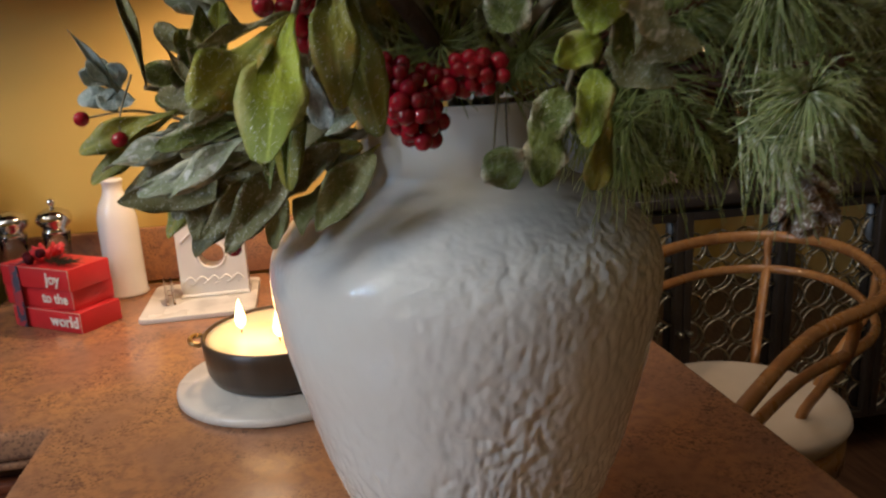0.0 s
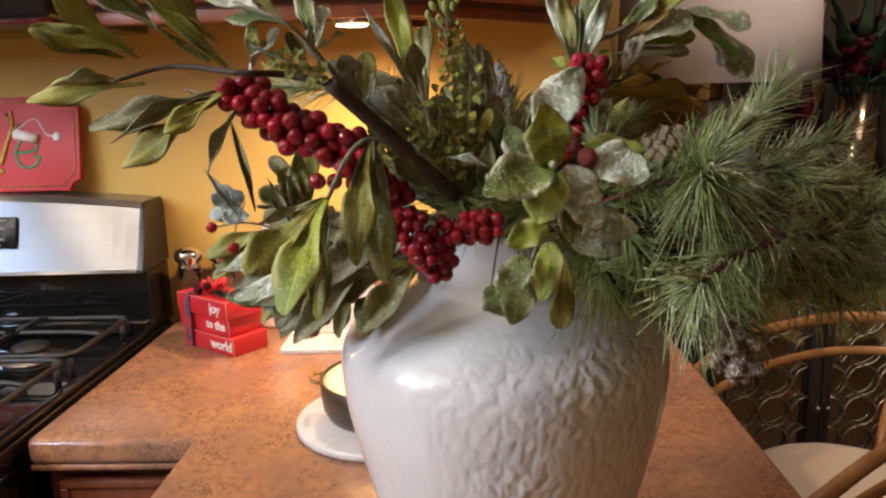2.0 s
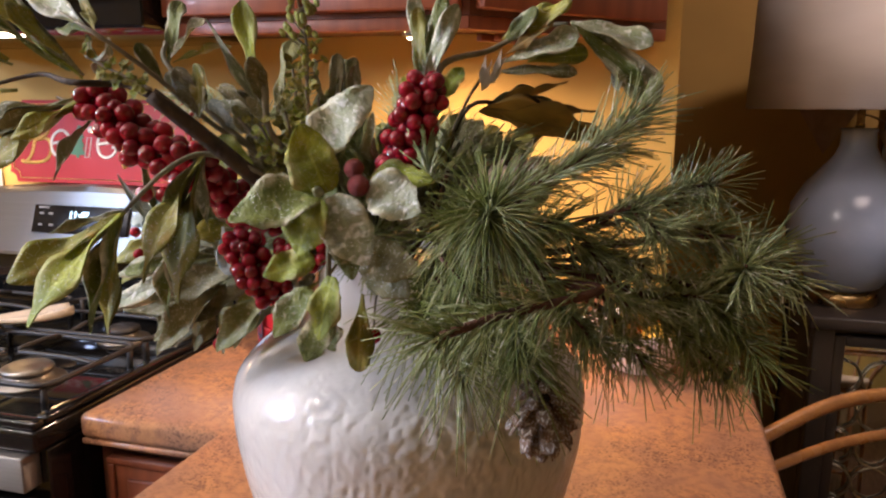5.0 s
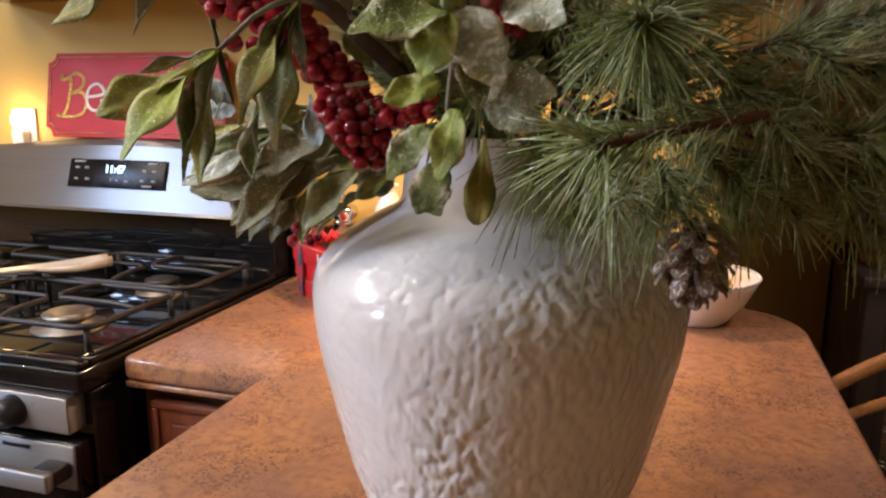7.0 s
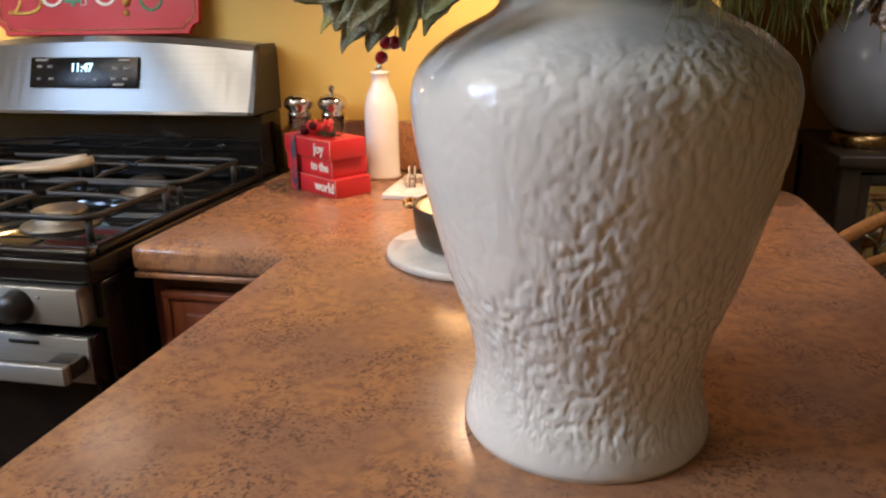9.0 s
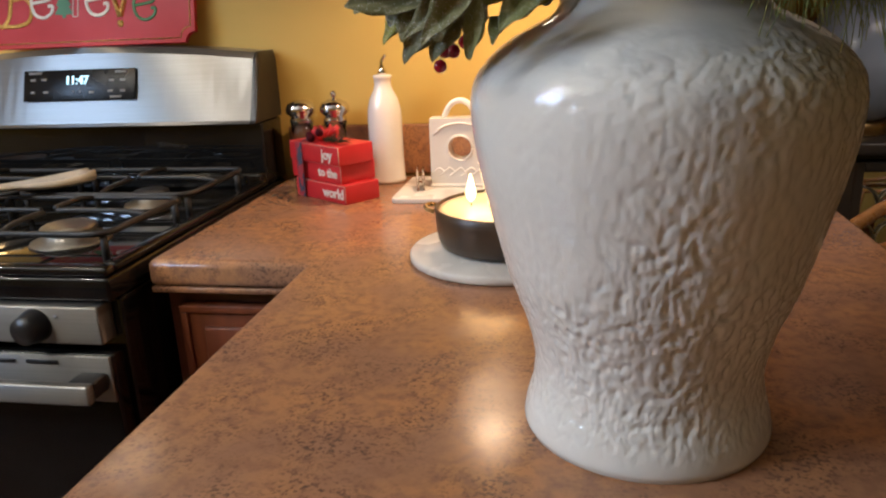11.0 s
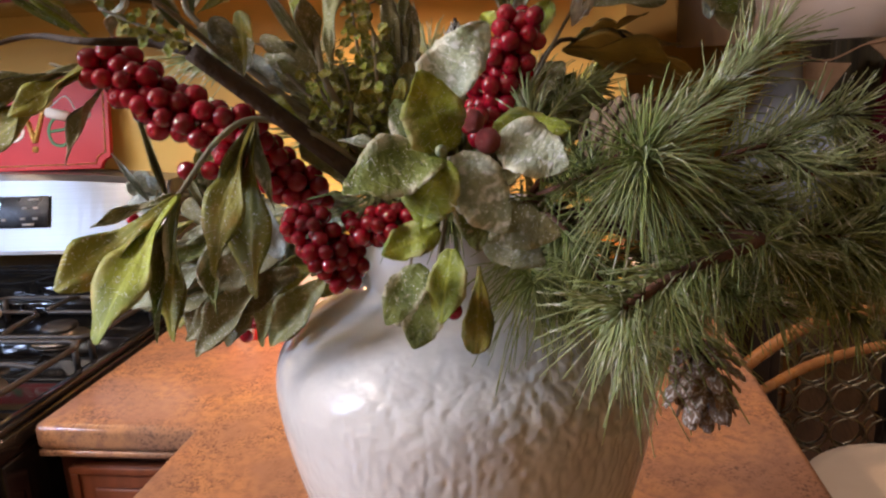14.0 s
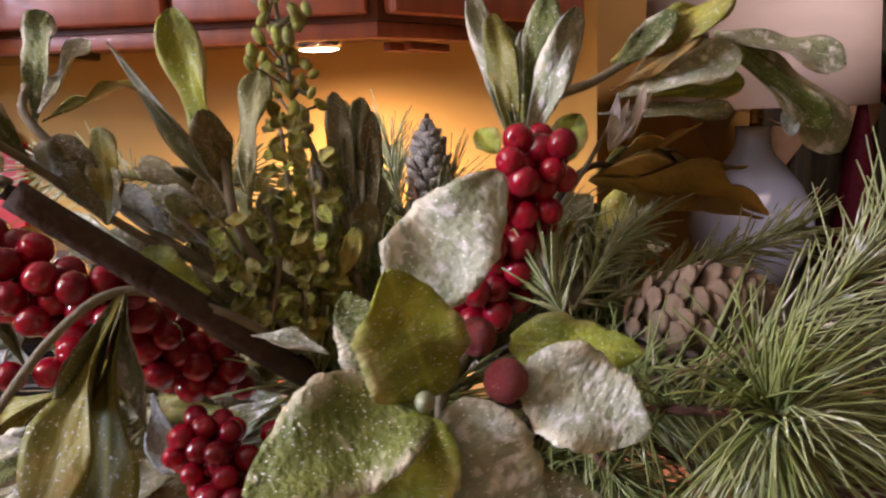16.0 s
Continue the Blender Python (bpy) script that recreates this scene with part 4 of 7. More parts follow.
# table lamp
tl = thing("table_lamp", "pale blue ceramic lamp with white drum shade on the sideboard", "lamp", pose(0.752, 2.02, SZ))
part("base", lathe([(0.075, 0.0), (0.078, 0.004), (0.078, 0.030), (0.07, 0.034)], 48), BRASS, tl, "brushed metal foot")
part("body", lathe([(0.06, 0.0345), (0.085, 0.05), (0.122, 0.10), (0.142, 0.155), (0.146, 0.195), (0.138, 0.245), (0.112, 0.295), (0.078, 0.335), (0.052, 0.365), (0.041, 0.39), (0.039, 0.425), (0.043, 0.432), (0.03, 0.434)], 64), BLUE_GLAZE, tl)
part("neck", lathe([(0.012, 0.4345), (0.009, 0.445), (0.009, 0.66), (0.012, 0.67)], 20), BRASS, tl)
part("shade", lathe([(0.258, 0.478), (0.262, 0.480), (0.252, 0.738), (0.248, 0.738), (0.257, 0.484)], 96), SHADE_CLOTH, tl, "white fabric drum shade")
shade_frame = bmesh.new()
for a in (0, 120, 240):
    tube([(0.009 * math.cos(radians(a)), 0.009 * math.sin(radians(a)), 0.668), (0.249 * math.cos(radians(a)), 0.249 * math.sin(radians(a)), 0.735)], 0.002, 6, shade_frame)
part("shade_frame", shade_frame, BRASS, tl)
part("finial", lathe([(0.006, 0.6705), (0.005, 0.72), (0.012, 0.735), (0.010, 0.75), (0.001, 0.758)], 16), BRASS, tl)

cone = thing("cone_tree", "burgundy glitter cone tree on the sideboard", "decoration", pose(1.03, 2.08, SZ))
part("cone", lathe([(0.075, 0.0), (0.078, 0.006), (0.06, 0.16), (0.035, 0.32), (0.012, 0.47), (0.001, 0.50)], 40), DARK_RED, cone)
jar = thing("jar_candle", "lit glass jar candle with a paper tag", "candle", pose(0.985, 1.955, SZ))
part("glass", lathe([(0.046, 0.0), (0.049, 0.004), (0.049, 0.088), (0.0475, 0.09), (0.045, 0.088), (0.045, 0.008), (0.001, 0.007)], 40), GLASS, jar)
part("wax", lathe([(0.0435, 0.0085), (0.0435, 0.05), (0.001, 0.05)], 32), WAX, jar)
part("lid_band", lathe([(0.0495, 0.086), (0.051, 0.088), (0.051, 0.098), (0.0495, 0.099)], 40), BRASS, jar, "brass band")
part("flame", lathe([(0.001, 0.052), (0.004, 0.057), (0.0045, 0.063), (0.002, 0.074), (0.0003, 0.08)], 12, m=pose(-0.025, -0.025, 0)), FLAME, jar)
part("paper_tag", block((-0.012, -0.0525, 0.030), (0.042, -0.0505, 0.070), 0.001), TAG_PAPER, jar, "pale pink paper tag")
votive = thing("crystal_votive", "cut crystal candle holder on the sideboard", "candle holder", pose(1.105, 1.965, SZ))
part("crystal", lathe([(0.034, 0.0), (0.038, 0.004), (0.042, 0.09), (0.0395, 0.09), (0.034, 0.02), (0.001, 0.016)], 14), GLASS, votive, smooth=False)
for x, y, h, r in ((1.175, 2.08, 0.44, 0.055), (1.33, 2.10, 0.44, 0.05)):
    tall = thing("hurricane_vase", "tall mercury glass hurricane vase on the sideboard", "vase", pose(x, y, SZ), "hurricane vases")
    part("glass", lathe([(r, 0.0), (r + 0.003, 0.004), (r * 0.9, h * 0.5), (r + 0.004, h), (r + 0.001, h), (r * 0.86, h * 0.5), (r - 0.006, 0.012), (0.001, 0.010)], 40), SMOKED, tall)

# striped curtain, bunting and a red floral arrangement behind the sideboard
curtain = thing("curtain", "olive striped floor length curtain behind the sideboard", "curtain", pose(0, 0, 0))
folds = bmesh.new()
cols = []
for i in range(140):
    u = i / 139
    x = 0.92 + 1.65 * u
    y = 2.455 + 0.022 * math.sin(u * 95) + 0.008 * math.sin(u * 211 + 1)
    cols.append([folds.verts.new((x, y + 0.004 * math.sin(z * 3 + u * 40), z)) for z in (0.03, 0.8, 1.4, 1.9, 2.3)] + [folds.verts.new((x, y + 0.006, z)) for z in (2.3, 0.03)])
for a, b in zip(cols, cols[1:]):
    for k in range(7):
        folds.faces.new((a[k], a[(k + 1) % 7], b[(k + 1) % 7], b[k]))
part("drape", folds, CURTAIN, curtain)
part("curtain_rod", tube([(0.7, 2.44, 2.315), (2.7, 2.44, 2.315)], 0.012, 10), BRASS, curtain)
bunting = thing("burlap_bunting", "tan burlap pennants hanging behind the lamp", "bunting", pose(0, 2.37, 0))
part("cord", tube(smooth_line([(0.60, 0.06, 1.62), (0.66, 0.0, 1.40), (0.747, 0, 1.382), (0.86, 0, 1.36), (0.96, 0, 1.322), (1.06, 0, 1.36), (1.16, 0, 1.40), (1.22, 0.06, 1.62)], 6), 0.003, 6), BURLAP, bunting)
for x, z, tilt_ in ((0.747, 1.380, 2), (0.955, 1.318, 4), (1.15, 1.388, -14)):
    flag = bmesh.new()
    front = [flag.verts.new(p) for p in ((-0.08, -0.002, 0.0), (0.08, -0.002, 0.0), (0.0, -0.006, -0.128))]
    rear = [flag.verts.new(p) for p in ((-0.08, 0.002, 0.0), (0.08, 0.002, 0.0), (0.0, -0.002, -0.128))]
    flag.faces.new(front)
    flag.faces.new(rear[::-1])
    for k in range(3):
        flag.faces.new((front[k], rear[k], rear[(k + 1) % 3], front[(k + 1) % 3]))
    ob = part("pennant", flag, BURLAP, bunting, smooth=False)
    ob.matrix_basis = pose(x, 0, z, 0, tilt_, 0)
floral = thing("red_floral_arrangement", "dark red artificial flowers and leaves in a tall vase", "flowers", pose(1.175, 2.08, SZ + 0.445))
floral_rnd = random.Random(9)
petal_bm = tube(smooth_line([(0, 0, 0), (0.030, 0, 0.018), (0.052, 0, 0.006)], 3), 0.014, 6, None, 0.008, 2.0)
petal_mesh = bpy.data.meshes.new("petal")
for f in petal_bm.faces:
    f.smooth = True
petal_bm.to_mesh(petal_mesh)
petal_bm.free()
petal_mesh.materials.append(DARK_RED)
for k in range(57):
    d = Vector((floral_rnd.gauss(0, 1), floral_rnd.gauss(0, 0.6), floral_rnd.gauss(0.3, 0.8))).normalized() * floral_rnd.uniform(0.06, 0.25)
    d.z = abs(d.z) * 1.2 + 0.03
    if k % 4 == 0:
        bloom = part("bloom", lathe([(0.002, -0.006), (0.012, 0.0), (0.010, 0.010), (0.001, 0.014)], 12), DARK_RED, floral, "dark red bloom")
        bloom.matrix_basis = pose(*d, floral_rnd.uniform(20, 110), 0, floral_rnd.uniform(0, 360))
        for j in range(6):
            petal = new("petal", petal_mesh)
            petal.parent = bloom
            petal.matrix_basis = pose(0, 0, 0, 0, 0, 60 * j)
    else:
        part("leaf", tube(smooth_line([d * 0.55, d * 0.85 + Vector((0.01, 0, 0.01)), d * 1.2], 3), 0.006, 6, flat=4.0, end=0.001), FLORAL_DARK, floral)
    part("flower_stem", tube([(0, 0, -0.1), d * 0.6], 0.002, 4), FLORAL_DARK, floral)

# ---- the vase ----
VX, VY = 0.106, 0.494
vase = thing("ceramic_vase", "large white glazed ceramic vase with hammered relief on the worktop", "vase", pose(VX, VY, TOP))
key_points = [(0.0935, 0.0), (0.0955, 0.006), (0.0935, 0.018), (0.0890, 0.034), (0.0868, 0.050), (0.0882, 0.068), (0.0935, 0.090), (0.1005, 0.110), (0.1075, 0.130), (0.1145, 0.156),
              (0.1210, 0.182), (0.1268, 0.207), (0.1310, 0.232), (0.1327, 0.254), (0.1308, 0.268), (0.1268, 0.277), (0.1205, 0.285), (0.1120, 0.293), (0.1005, 0.301), (0.0860, 0.3085), (0.0745, 0.3145), (0.0695, 0.321),
              (0.0685, 0.328), (0.0675, 0.345), (0.0690, 0.358), (0.0725, 0.364)]
curve_points = [(p.x, p.y) for p in smooth_line([(r, z, 0) for r, z in key_points], 12)]
seg = 620
vase_bm = bmesh.new()
grid = []
for r, z in curve_points:
    ring = []
    calm = max(0.0, min(1.0, (z - 0.010) / 0.02)) * max(0.0, min(1.0, (0.318 - z) / 0.035))
    for i in range(seg):
        a = 2 * math.pi * i / seg
        c, s = math.cos(a), math.sin(a)
        p = Vector((r * c, r * s, z))
        q = Vector((p.x * 160, p.y * 160, p.z * 135)) + noise.noise_vector(p * 45) * 0.5
        lumps = 1.7 * min(0.10, noise.noise(q)) + 0.8 * min(0.15, noise.noise(q * 2.1 + Vector((5, 2, 9)))) + 0.35 * noise.noise(p * 60)
        patch = max(0.40, min(1.25, 0.85 + 0.9 * noise.noise(p * 13 + Vector((3, 1, 7)))))
        facing = 0.12 + 0.88 * max(0.0, min(1.0, 0.54 + 0.9 * c - 0.3 * s + max(0.0, min(0.6, (0.19 - z) * 7))))
        lift = 0.00150 * lumps * patch * facing * calm
        ring.append(vase_bm.verts.new(((r + lift) * c, (r + lift) * s, z)))
    grid.append(ring)
for low, high in zip(grid, grid[1:]):
    for i in range(seg):
        vase_bm.faces.new((low[i], low[(i + 1) % seg], high[(i + 1) % seg], high[i]))
vase_bm.faces.new(grid[0][::-1])
part("body", vase_bm, GLAZE, vase)
part("inner_wall", lathe([(0.0715, 0.364), (0.069, 0.3645), (0.0645, 0.356), (0.0635, 0.34), (0.064, 0.322), (0.078, 0.302), (0.10, 0.288), (0.118, 0.25), (0.09, 0.10), (0.001, 0.09)][::-1], 64), GLAZE, vase)

# ---- materials of the greenery ----
LEAFY = {"veins": True, "stretch": (0.45, 1, 1)}
OLIVE = material("olive_leaf", (0.30, 0.285, 0.030), (0.165, 0.18, 0.025), 2.2, 0.48, 0.62, bump=0.3, bump_scale=22, fine=(0.40, 0.25, 0.05), fine_scale=6, fine_at=(0.55, 0.78), random=0.3, glitter=62, **LEAFY)
LIME = material("fresh_green_leaf", (0.36, 0.43, 0.034), (0.20, 0.26, 0.026), 2.2, 0.48, 0.62, bump=0.4, bump_scale=24, fine=(0.44, 0.43, 0.14), fine_scale=14, fine_at=(0.62, 0.80), random=0.22, at=(0.40, 0.58), edge=(0.48, 0.45, 0.16), glitter=70, **LEAFY)
FROST = material("frosted_leaf", (0.105, 0.145, 0.024), (0.170, 0.205, 0.037), 3.0, 0.45, 0.7, bump=0.8, bump_scale=22, fine=(0.46, 0.45, 0.26), glitter=60, fine_scale=11, fine_at=(0.62, 0.72), random=0.25, edge=(0.78, 0.74, 0.54), **LEAFY)
SILVER = material("silver_green_leaf", (0.27, 0.32, 0.17), (0.42, 0.46, 0.33), 3.0, 0.36, 0.62, bump=0.7, bump_scale=22, fine=(0.76, 0.78, 0.72), glitter=50, fine_scale=10, fine_at=(0.53, 0.64), random=0.2, edge=(0.80, 0.78, 0.58), **LEAFY)
GREY_LEAF = material("dusty_grey_green_leaf", (0.17, 0.165, 0.055), (0.26, 0.245, 0.12), 3.5, 0.45, 0.7, bump=0.5, bump_scale=22, fine=(0.46, 0.43, 0.31), fine_scale=12, fine_at=(0.57, 0.70), glitter=52, random=0.25, **LEAFY)
DARK_LEAF = material("dark_green_leaf", (0.17, 0.19, 0.055), (0.26, 0.265, 0.105), 3.0, 0.38, 0.55, bump=0.4, bump_scale=20, fine=(0.40, 0.40, 0.22), fine_scale=12, fine_at=(0.58, 0.74), random=0.25, glitter=58, **LEAFY)
AUTUMN = material("brown_gold_leaf", (0.44, 0.28, 0.060), (0.24, 0.16, 0.050), 3.0, 0.5, 0.65, bump=0.5, bump_scale=20, random=0.3, **LEAFY)
BLUE_LEAF = material("blue_grey_succulent_leaf", (0.27, 0.35, 0.32), (0.42, 0.48, 0.44), 4.0, 0.45, 0.6, bump=0.5, bump_scale=18, fine=(0.66, 0.72, 0.68), fine_scale=18, fine_at=(0.5, 0.76), random=0.15, **LEAFY)
BERRY = material("glossy_red_berry", (0.42, 0.008, 0.024), (0.24, 0.005, 0.014), 60, 0.10, 0.18, coat=0.5, random=0.3)
BERRY_DULL = material("frosted_red_berry", (0.36, 0.045, 0.035), (0.24, 0.03, 0.025), 160, 0.5, 0.7, bump=0.6, bump_scale=500, fine=(0.55, 0.28, 0.22), fine_scale=6, fine_at=(0.62, 0.74))
BARK = material("dark_bark", (0.038, 0.024, 0.013), (0.075, 0.047, 0.024), 60, 0.7, 0.85, bump=0.9, bump_scale=260)
STEM = material("grey_green_stem", (0.30, 0.28, 0.19), (0.19, 0.165, 0.10), 60, 0.55, 0.75, bump=0.5, bump_scale=300)
TWIG_RED = material("reddish_pine_twig", (0.17, 0.07, 0.04), (0.10, 0.045, 0.025), 90, 0.7, bump=0.9, bump_scale=400)
NEEDLE = material("pine_needle", (0.200, 0.270, 0.060), (0.330, 0.385, 0.130), 70, 0.36, 0.55, fine=(0.56, 0.58, 0.40), fine_scale=120, fine_at=(0.58, 0.70))
NEEDLE_PALE = material("frosted_pine_needle", (0.28, 0.345, 0.115), (0.43, 0.48, 0.235), 80, 0.40, 0.6, fine=(0.80, 0.81, 0.68), fine_scale=150, fine_at=(0.56, 0.68))
CONE_SCALE = material("pine_cone_scale", (0.20, 0.12, 0.065), (0.10, 0.06, 0.035), 70, 0.6, 0.8, bump=0.5, bump_scale=400, fine=(0.52, 0.47, 0.40), fine_scale=160, fine_at=(0.60, 0.72), random=0.2)
CONE_FROST = material("frosted_pine_cone_scale", (0.40, 0.27, 0.17), (0.23, 0.15, 0.095), 60, 0.55, 0.8, bump=0.6, bump_scale=400, fine=(0.86, 0.83, 0.78), fine_scale=9, fine_at=(0.52, 0.62), random=0.2)
CONE_SILVER = material("silvery_pine_cone_scale", (0.36, 0.33, 0.24), (0.22, 0.20, 0.14), 60, 0.5, 0.8, bump=0.6, bump_scale=400, fine=(0.86, 0.84, 0.76), fine_scale=12, fine_at=(0.46, 0.58), random=0.2)
CONE_PALE = material("pale_pine_cone_scale", (0.34, 0.24, 0.14), (0.18, 0.11, 0.06), 60, 0.6, 0.8, bump=0.5, bump_scale=400, fine=(0.60, 0.52, 0.42), fine_scale=160, fine_at=(0.58, 0.72), random=0.15)

# ---- leaf and berry meshes, shared by all sprays ----


def leaf_mesh(name, outline, fold, curl, wave, seed):
    """A leaf one unit long and one wide: a folded, curled blade with a thickness and a raised midrib."""
    rnd = random.Random(seed)
    bm, rows, n, m = bmesh.new(), [], 32 if outline is serrate else 20, 10
    crinkle = 0.030 if outline in (ovate, serrate) else 0.012
    teeth = 0.05 if outline is serrate else 0.0
    phase, bend = rnd.uniform(0, 6), rnd.uniform(-0.05, 0.05)
    for side in (1, -1):
        sheet = []
        for i in range(n + 1):
            u = i / n
            half = 0.5 * outline(u)
            row = []
            for j in range(-m // 2, m // 2 + 1):
                v = j / (m / 2)
                ragged = 1 + 0.13 * noise.noise((u * 9, (3 if v > 0 else 7) + seed, phase)) * abs(v) ** 3 + teeth * (((u * 9 + phase) % 1.0) - 0.5) * abs(v) ** 6
                x = half * v * ragged + bend * math.sin(math.pi * u)
                z = curl * u * u + fold * half * abs(v) ** 1.4 + wave * math.sin(9 * u + phase + 2 * v) * abs(v) * half + (0.014 * (1 - abs(v)) ** 3) + crinkle * (noise.noise((u * 7, v * 2.6, phase)) + 0.6 * noise.noise((u * 15, v * 5.5, phase + 4)))
                edge = 0.004 if (abs(v) > 0.9 or i in (0, n)) else 0.011
                row.append(bm.verts.new((x, u, z + side * edge)))
            sheet.append(row)
        rows.append(sheet)
    for s, sheet in enumerate(rows):
        for a, b in zip(sheet, sheet[1:]):
            for j in range(m):
                quad = (a[j], a[j + 1], b[j + 1], b[j])
                bm.faces.new(quad if s == 0 else quad[::-1])
    up, low = rows
    for i in range(n):
        bm.faces.new((up[i][0], up[i + 1][0], low[i + 1][0], low[i][0]))
        bm.faces.new((up[i + 1][m], up[i][m], low[i][m], low[i + 1][m]))
    for j in range(m):
        bm.faces.new((up[0][j + 1], up[0][j], low[0][j], low[0][j + 1]))
        bm.faces.new((up[n][j], up[n][j + 1], low[n][j + 1], low[n][j]))
    mesh = bpy.data.meshes.new(name)
    for f in bm.faces:
        f.smooth = True
    bm.to_mesh(mesh)
    bm.free()
    return mesh


def ovate(u):
    return max(0.05, math.sin(math.pi * min(1, u * 0.98 + 0.02)) ** 0.62 * (1.06 - 0.22 * abs(u - 0.5)))


def paddle(u):
    if u < 0.68:
        k = u / 0.68
        return 0.11 + 0.89 * (0.35 * k + 0.65 * k * k * (3 - 2 * k))
    return max(0.07, math.sqrt(max(0.0, 1 - ((u - 0.68) / 0.325) ** 2)))


def lance(u):
    return max(0.06, math.sin(math.pi * min(1, u * 0.97 + 0.03) ** 0.95) ** 0.9)


def serrate(u):
    return max(0.06, math.sin(math.pi * min(1, u * 0.96 + 0.03) ** 0.85) ** 0.72)


SHAPES = {}
for kind, outline in (("ovate", ovate), ("paddle", paddle), ("lance", lance), ("serrate", serrate)):
    SHAPES[kind] = [(kind, outline, f * {"paddle": 0.3, "serrate": 0.4}.get(kind, 0.8), c * (0.7 if kind == "serrate" else 1), w, s) for f, c, w, s in ((0.45, -0.20, 0.22, 1), (0.26, 0.14, 0.28, 2), (0.62, -0.06, 0.22, 3), (0.34, -0.32, 0.26, 4))]
LEAF_CACHE = {}
leaf_rnd = random.Random(11)


def leaf(spray, mat, kind, base, tip, width, face=(0.0, -1.0, 0.45), name="leaf", jitter=0.35):
    """One leaf from base to tip, its upper side turned towards face."""
    b, t = Vector(base), Vector(tip)
    way = t - b
    length = way.length
    variant = leaf_rnd.randrange(4)
    key = (mat.name, kind, variant)
    if key not in LEAF_CACHE:
        mesh = leaf_mesh(kind + "_leaf", *SHAPES[kind][variant][1:])
        mesh.materials.append(mat)
        LEAF_CACHE[key] = mesh
    way.normalize()
    up = Vector(face) + Vector([leaf_rnd.uniform(-jitter, jitter) for _ in range(3)])
    up = (up - way * up.dot(way)).normalized()
    side = way.cross(up)
    ob = new(name, LEAF_CACHE[key])
    ob.parent = spray
    ob.matrix_basis = spray.matrix_basis.inverted() @ Matrix(((side.x, way.x, up.x, b.x), (side.y, way.y, up.y, b.y), (side.z, way.z, up.z, b.z), (0, 0, 0, 1))) @ Matrix.Diagonal((width, length, max(length * 0.6, width), 1))
    return ob


berry_bm = lathe([(0.0008, -1.0), (0.55, -0.86), (0.88, -0.5), (1.0, 0.0), (0.9, 0.45), (0.6, 0.82), (0.18, 0.95), (0.10, 0.90), (0.01, 0.86)], 14)
BERRY_MESHES = []
for mat_ in (BERRY, BERRY_DULL, DARK_RED):
    mesh = bpy.data.meshes.new("berry")
    for f in berry_bm.faces:
        f.smooth = True
    berry_bm.to_mesh(mesh)
    mesh.materials.append(mat_)
    BERRY_MESHES.append(mesh)
berry_bm.free()


def berry(spray, place, r=0.0046, look_index=0, rnd=leaf_rnd):
    ob = new("berry", BERRY_MESHES[look_index])
    ob.parent = spray
    ob.matrix_basis = spray.matrix_basis.inverted() @ pose(*place, rnd.uniform(0, 180), rnd.uniform(0, 180), 0) @ Matrix.Diagonal((r, r, r * rnd.uniform(0.94, 1.08), 1))
    return ob


NECK = (0.106, 0.475, 1.262)


def spray_thing(name, label, category, group=""):
    return thing(name, label, category, pose(*NECK), group)


def stem(spray, points, radius, end, mat=STEM, name="stem", seg=7):
    back = spray.matrix_basis.inverted()
    return part(name, tube([back @ p for p in smooth_line(points, 7)], radius, seg, end=end), mat, spray)


def berry_bunch(spray, line, spread, count, seed, r=0.0046):
    """Berries packed round a curved line, with fine stalks."""
    rnd, pts, done, tries = random.Random(seed), smooth_line(line, 12), [], 0
    stalks, back = bmesh.new(), spray.matrix_basis.inverted()
    while len(done) < count and tries < count * 60:
        tries += 1
        core = pts[rnd.randrange(len(pts))]
        away = Vector((rnd.gauss(0, 1), rnd.gauss(0, 1), rnd.gauss(0, 1))).normalized() * spread * rnd.uniform(0.35, 1.0)
        p = core + away
        if all((p - q).length > r * 1.5 for q in done):
            done.append(p)
            berry(spray, p, r * rnd.uniform(0.88, 1.12), 0, rnd)
            tube([back @ core, back @ (p * 0.9 + core * 0.1)], 0.0006, 4, stalks)
    tagged(part("stalk", stalks, STEM, spray), kind="stuff")


def needles(spray, line, count, length, seed, mat=NEEDLE, spread=0.75, ahead=0.7, droop=0.10, thick=0.00054, start=0.0, name="needles"):
    """Pine needles along a twig, pointing forward and out, sagging a little."""
    rnd, pts, bm = random.Random(seed), smooth_line(line, 10), bmesh.new()
    back = spray.matrix_basis.inverted()
    for _ in range(int(count * 0.82)):
        k = int((start + (1 - start) * rnd.random() ** 0.8) * (len(pts) - 1.001))
        p = pts[k].lerp(pts[min(k + 1, len(pts) - 1)], rnd.random())
        way = (pts[min(k + 1, len(pts) - 1)] - pts[max(k - 1, 0)]).normalized()
        out = Vector((rnd.gauss(0, 1), rnd.gauss(0, 1), rnd.gauss(0, 1)))
        out = (out - way * out.dot(way)).normalized()
        d = (way * (ahead + rnd.uniform(-0.35, 0.35)) + out * spread * rnd.uniform(0.6, 1.2)).normalized()
        ln = length * rnd.uniform(0.62, 1.12)
        sag = Vector((rnd.uniform(-0.06, 0.06), rnd.uniform(-0.06, 0.06), -droop * rnd.uniform(0.3, 1.4)))
        tube([back @ (p + d * ln * u + sag * ln * u * u) for u in (0.0, 0.35, 0.7, 1.0)], thick, 3, bm, thick * 0.45)
    ob = part(name, bm, mat, spray)
    return tagged(ob, kind="stuff")


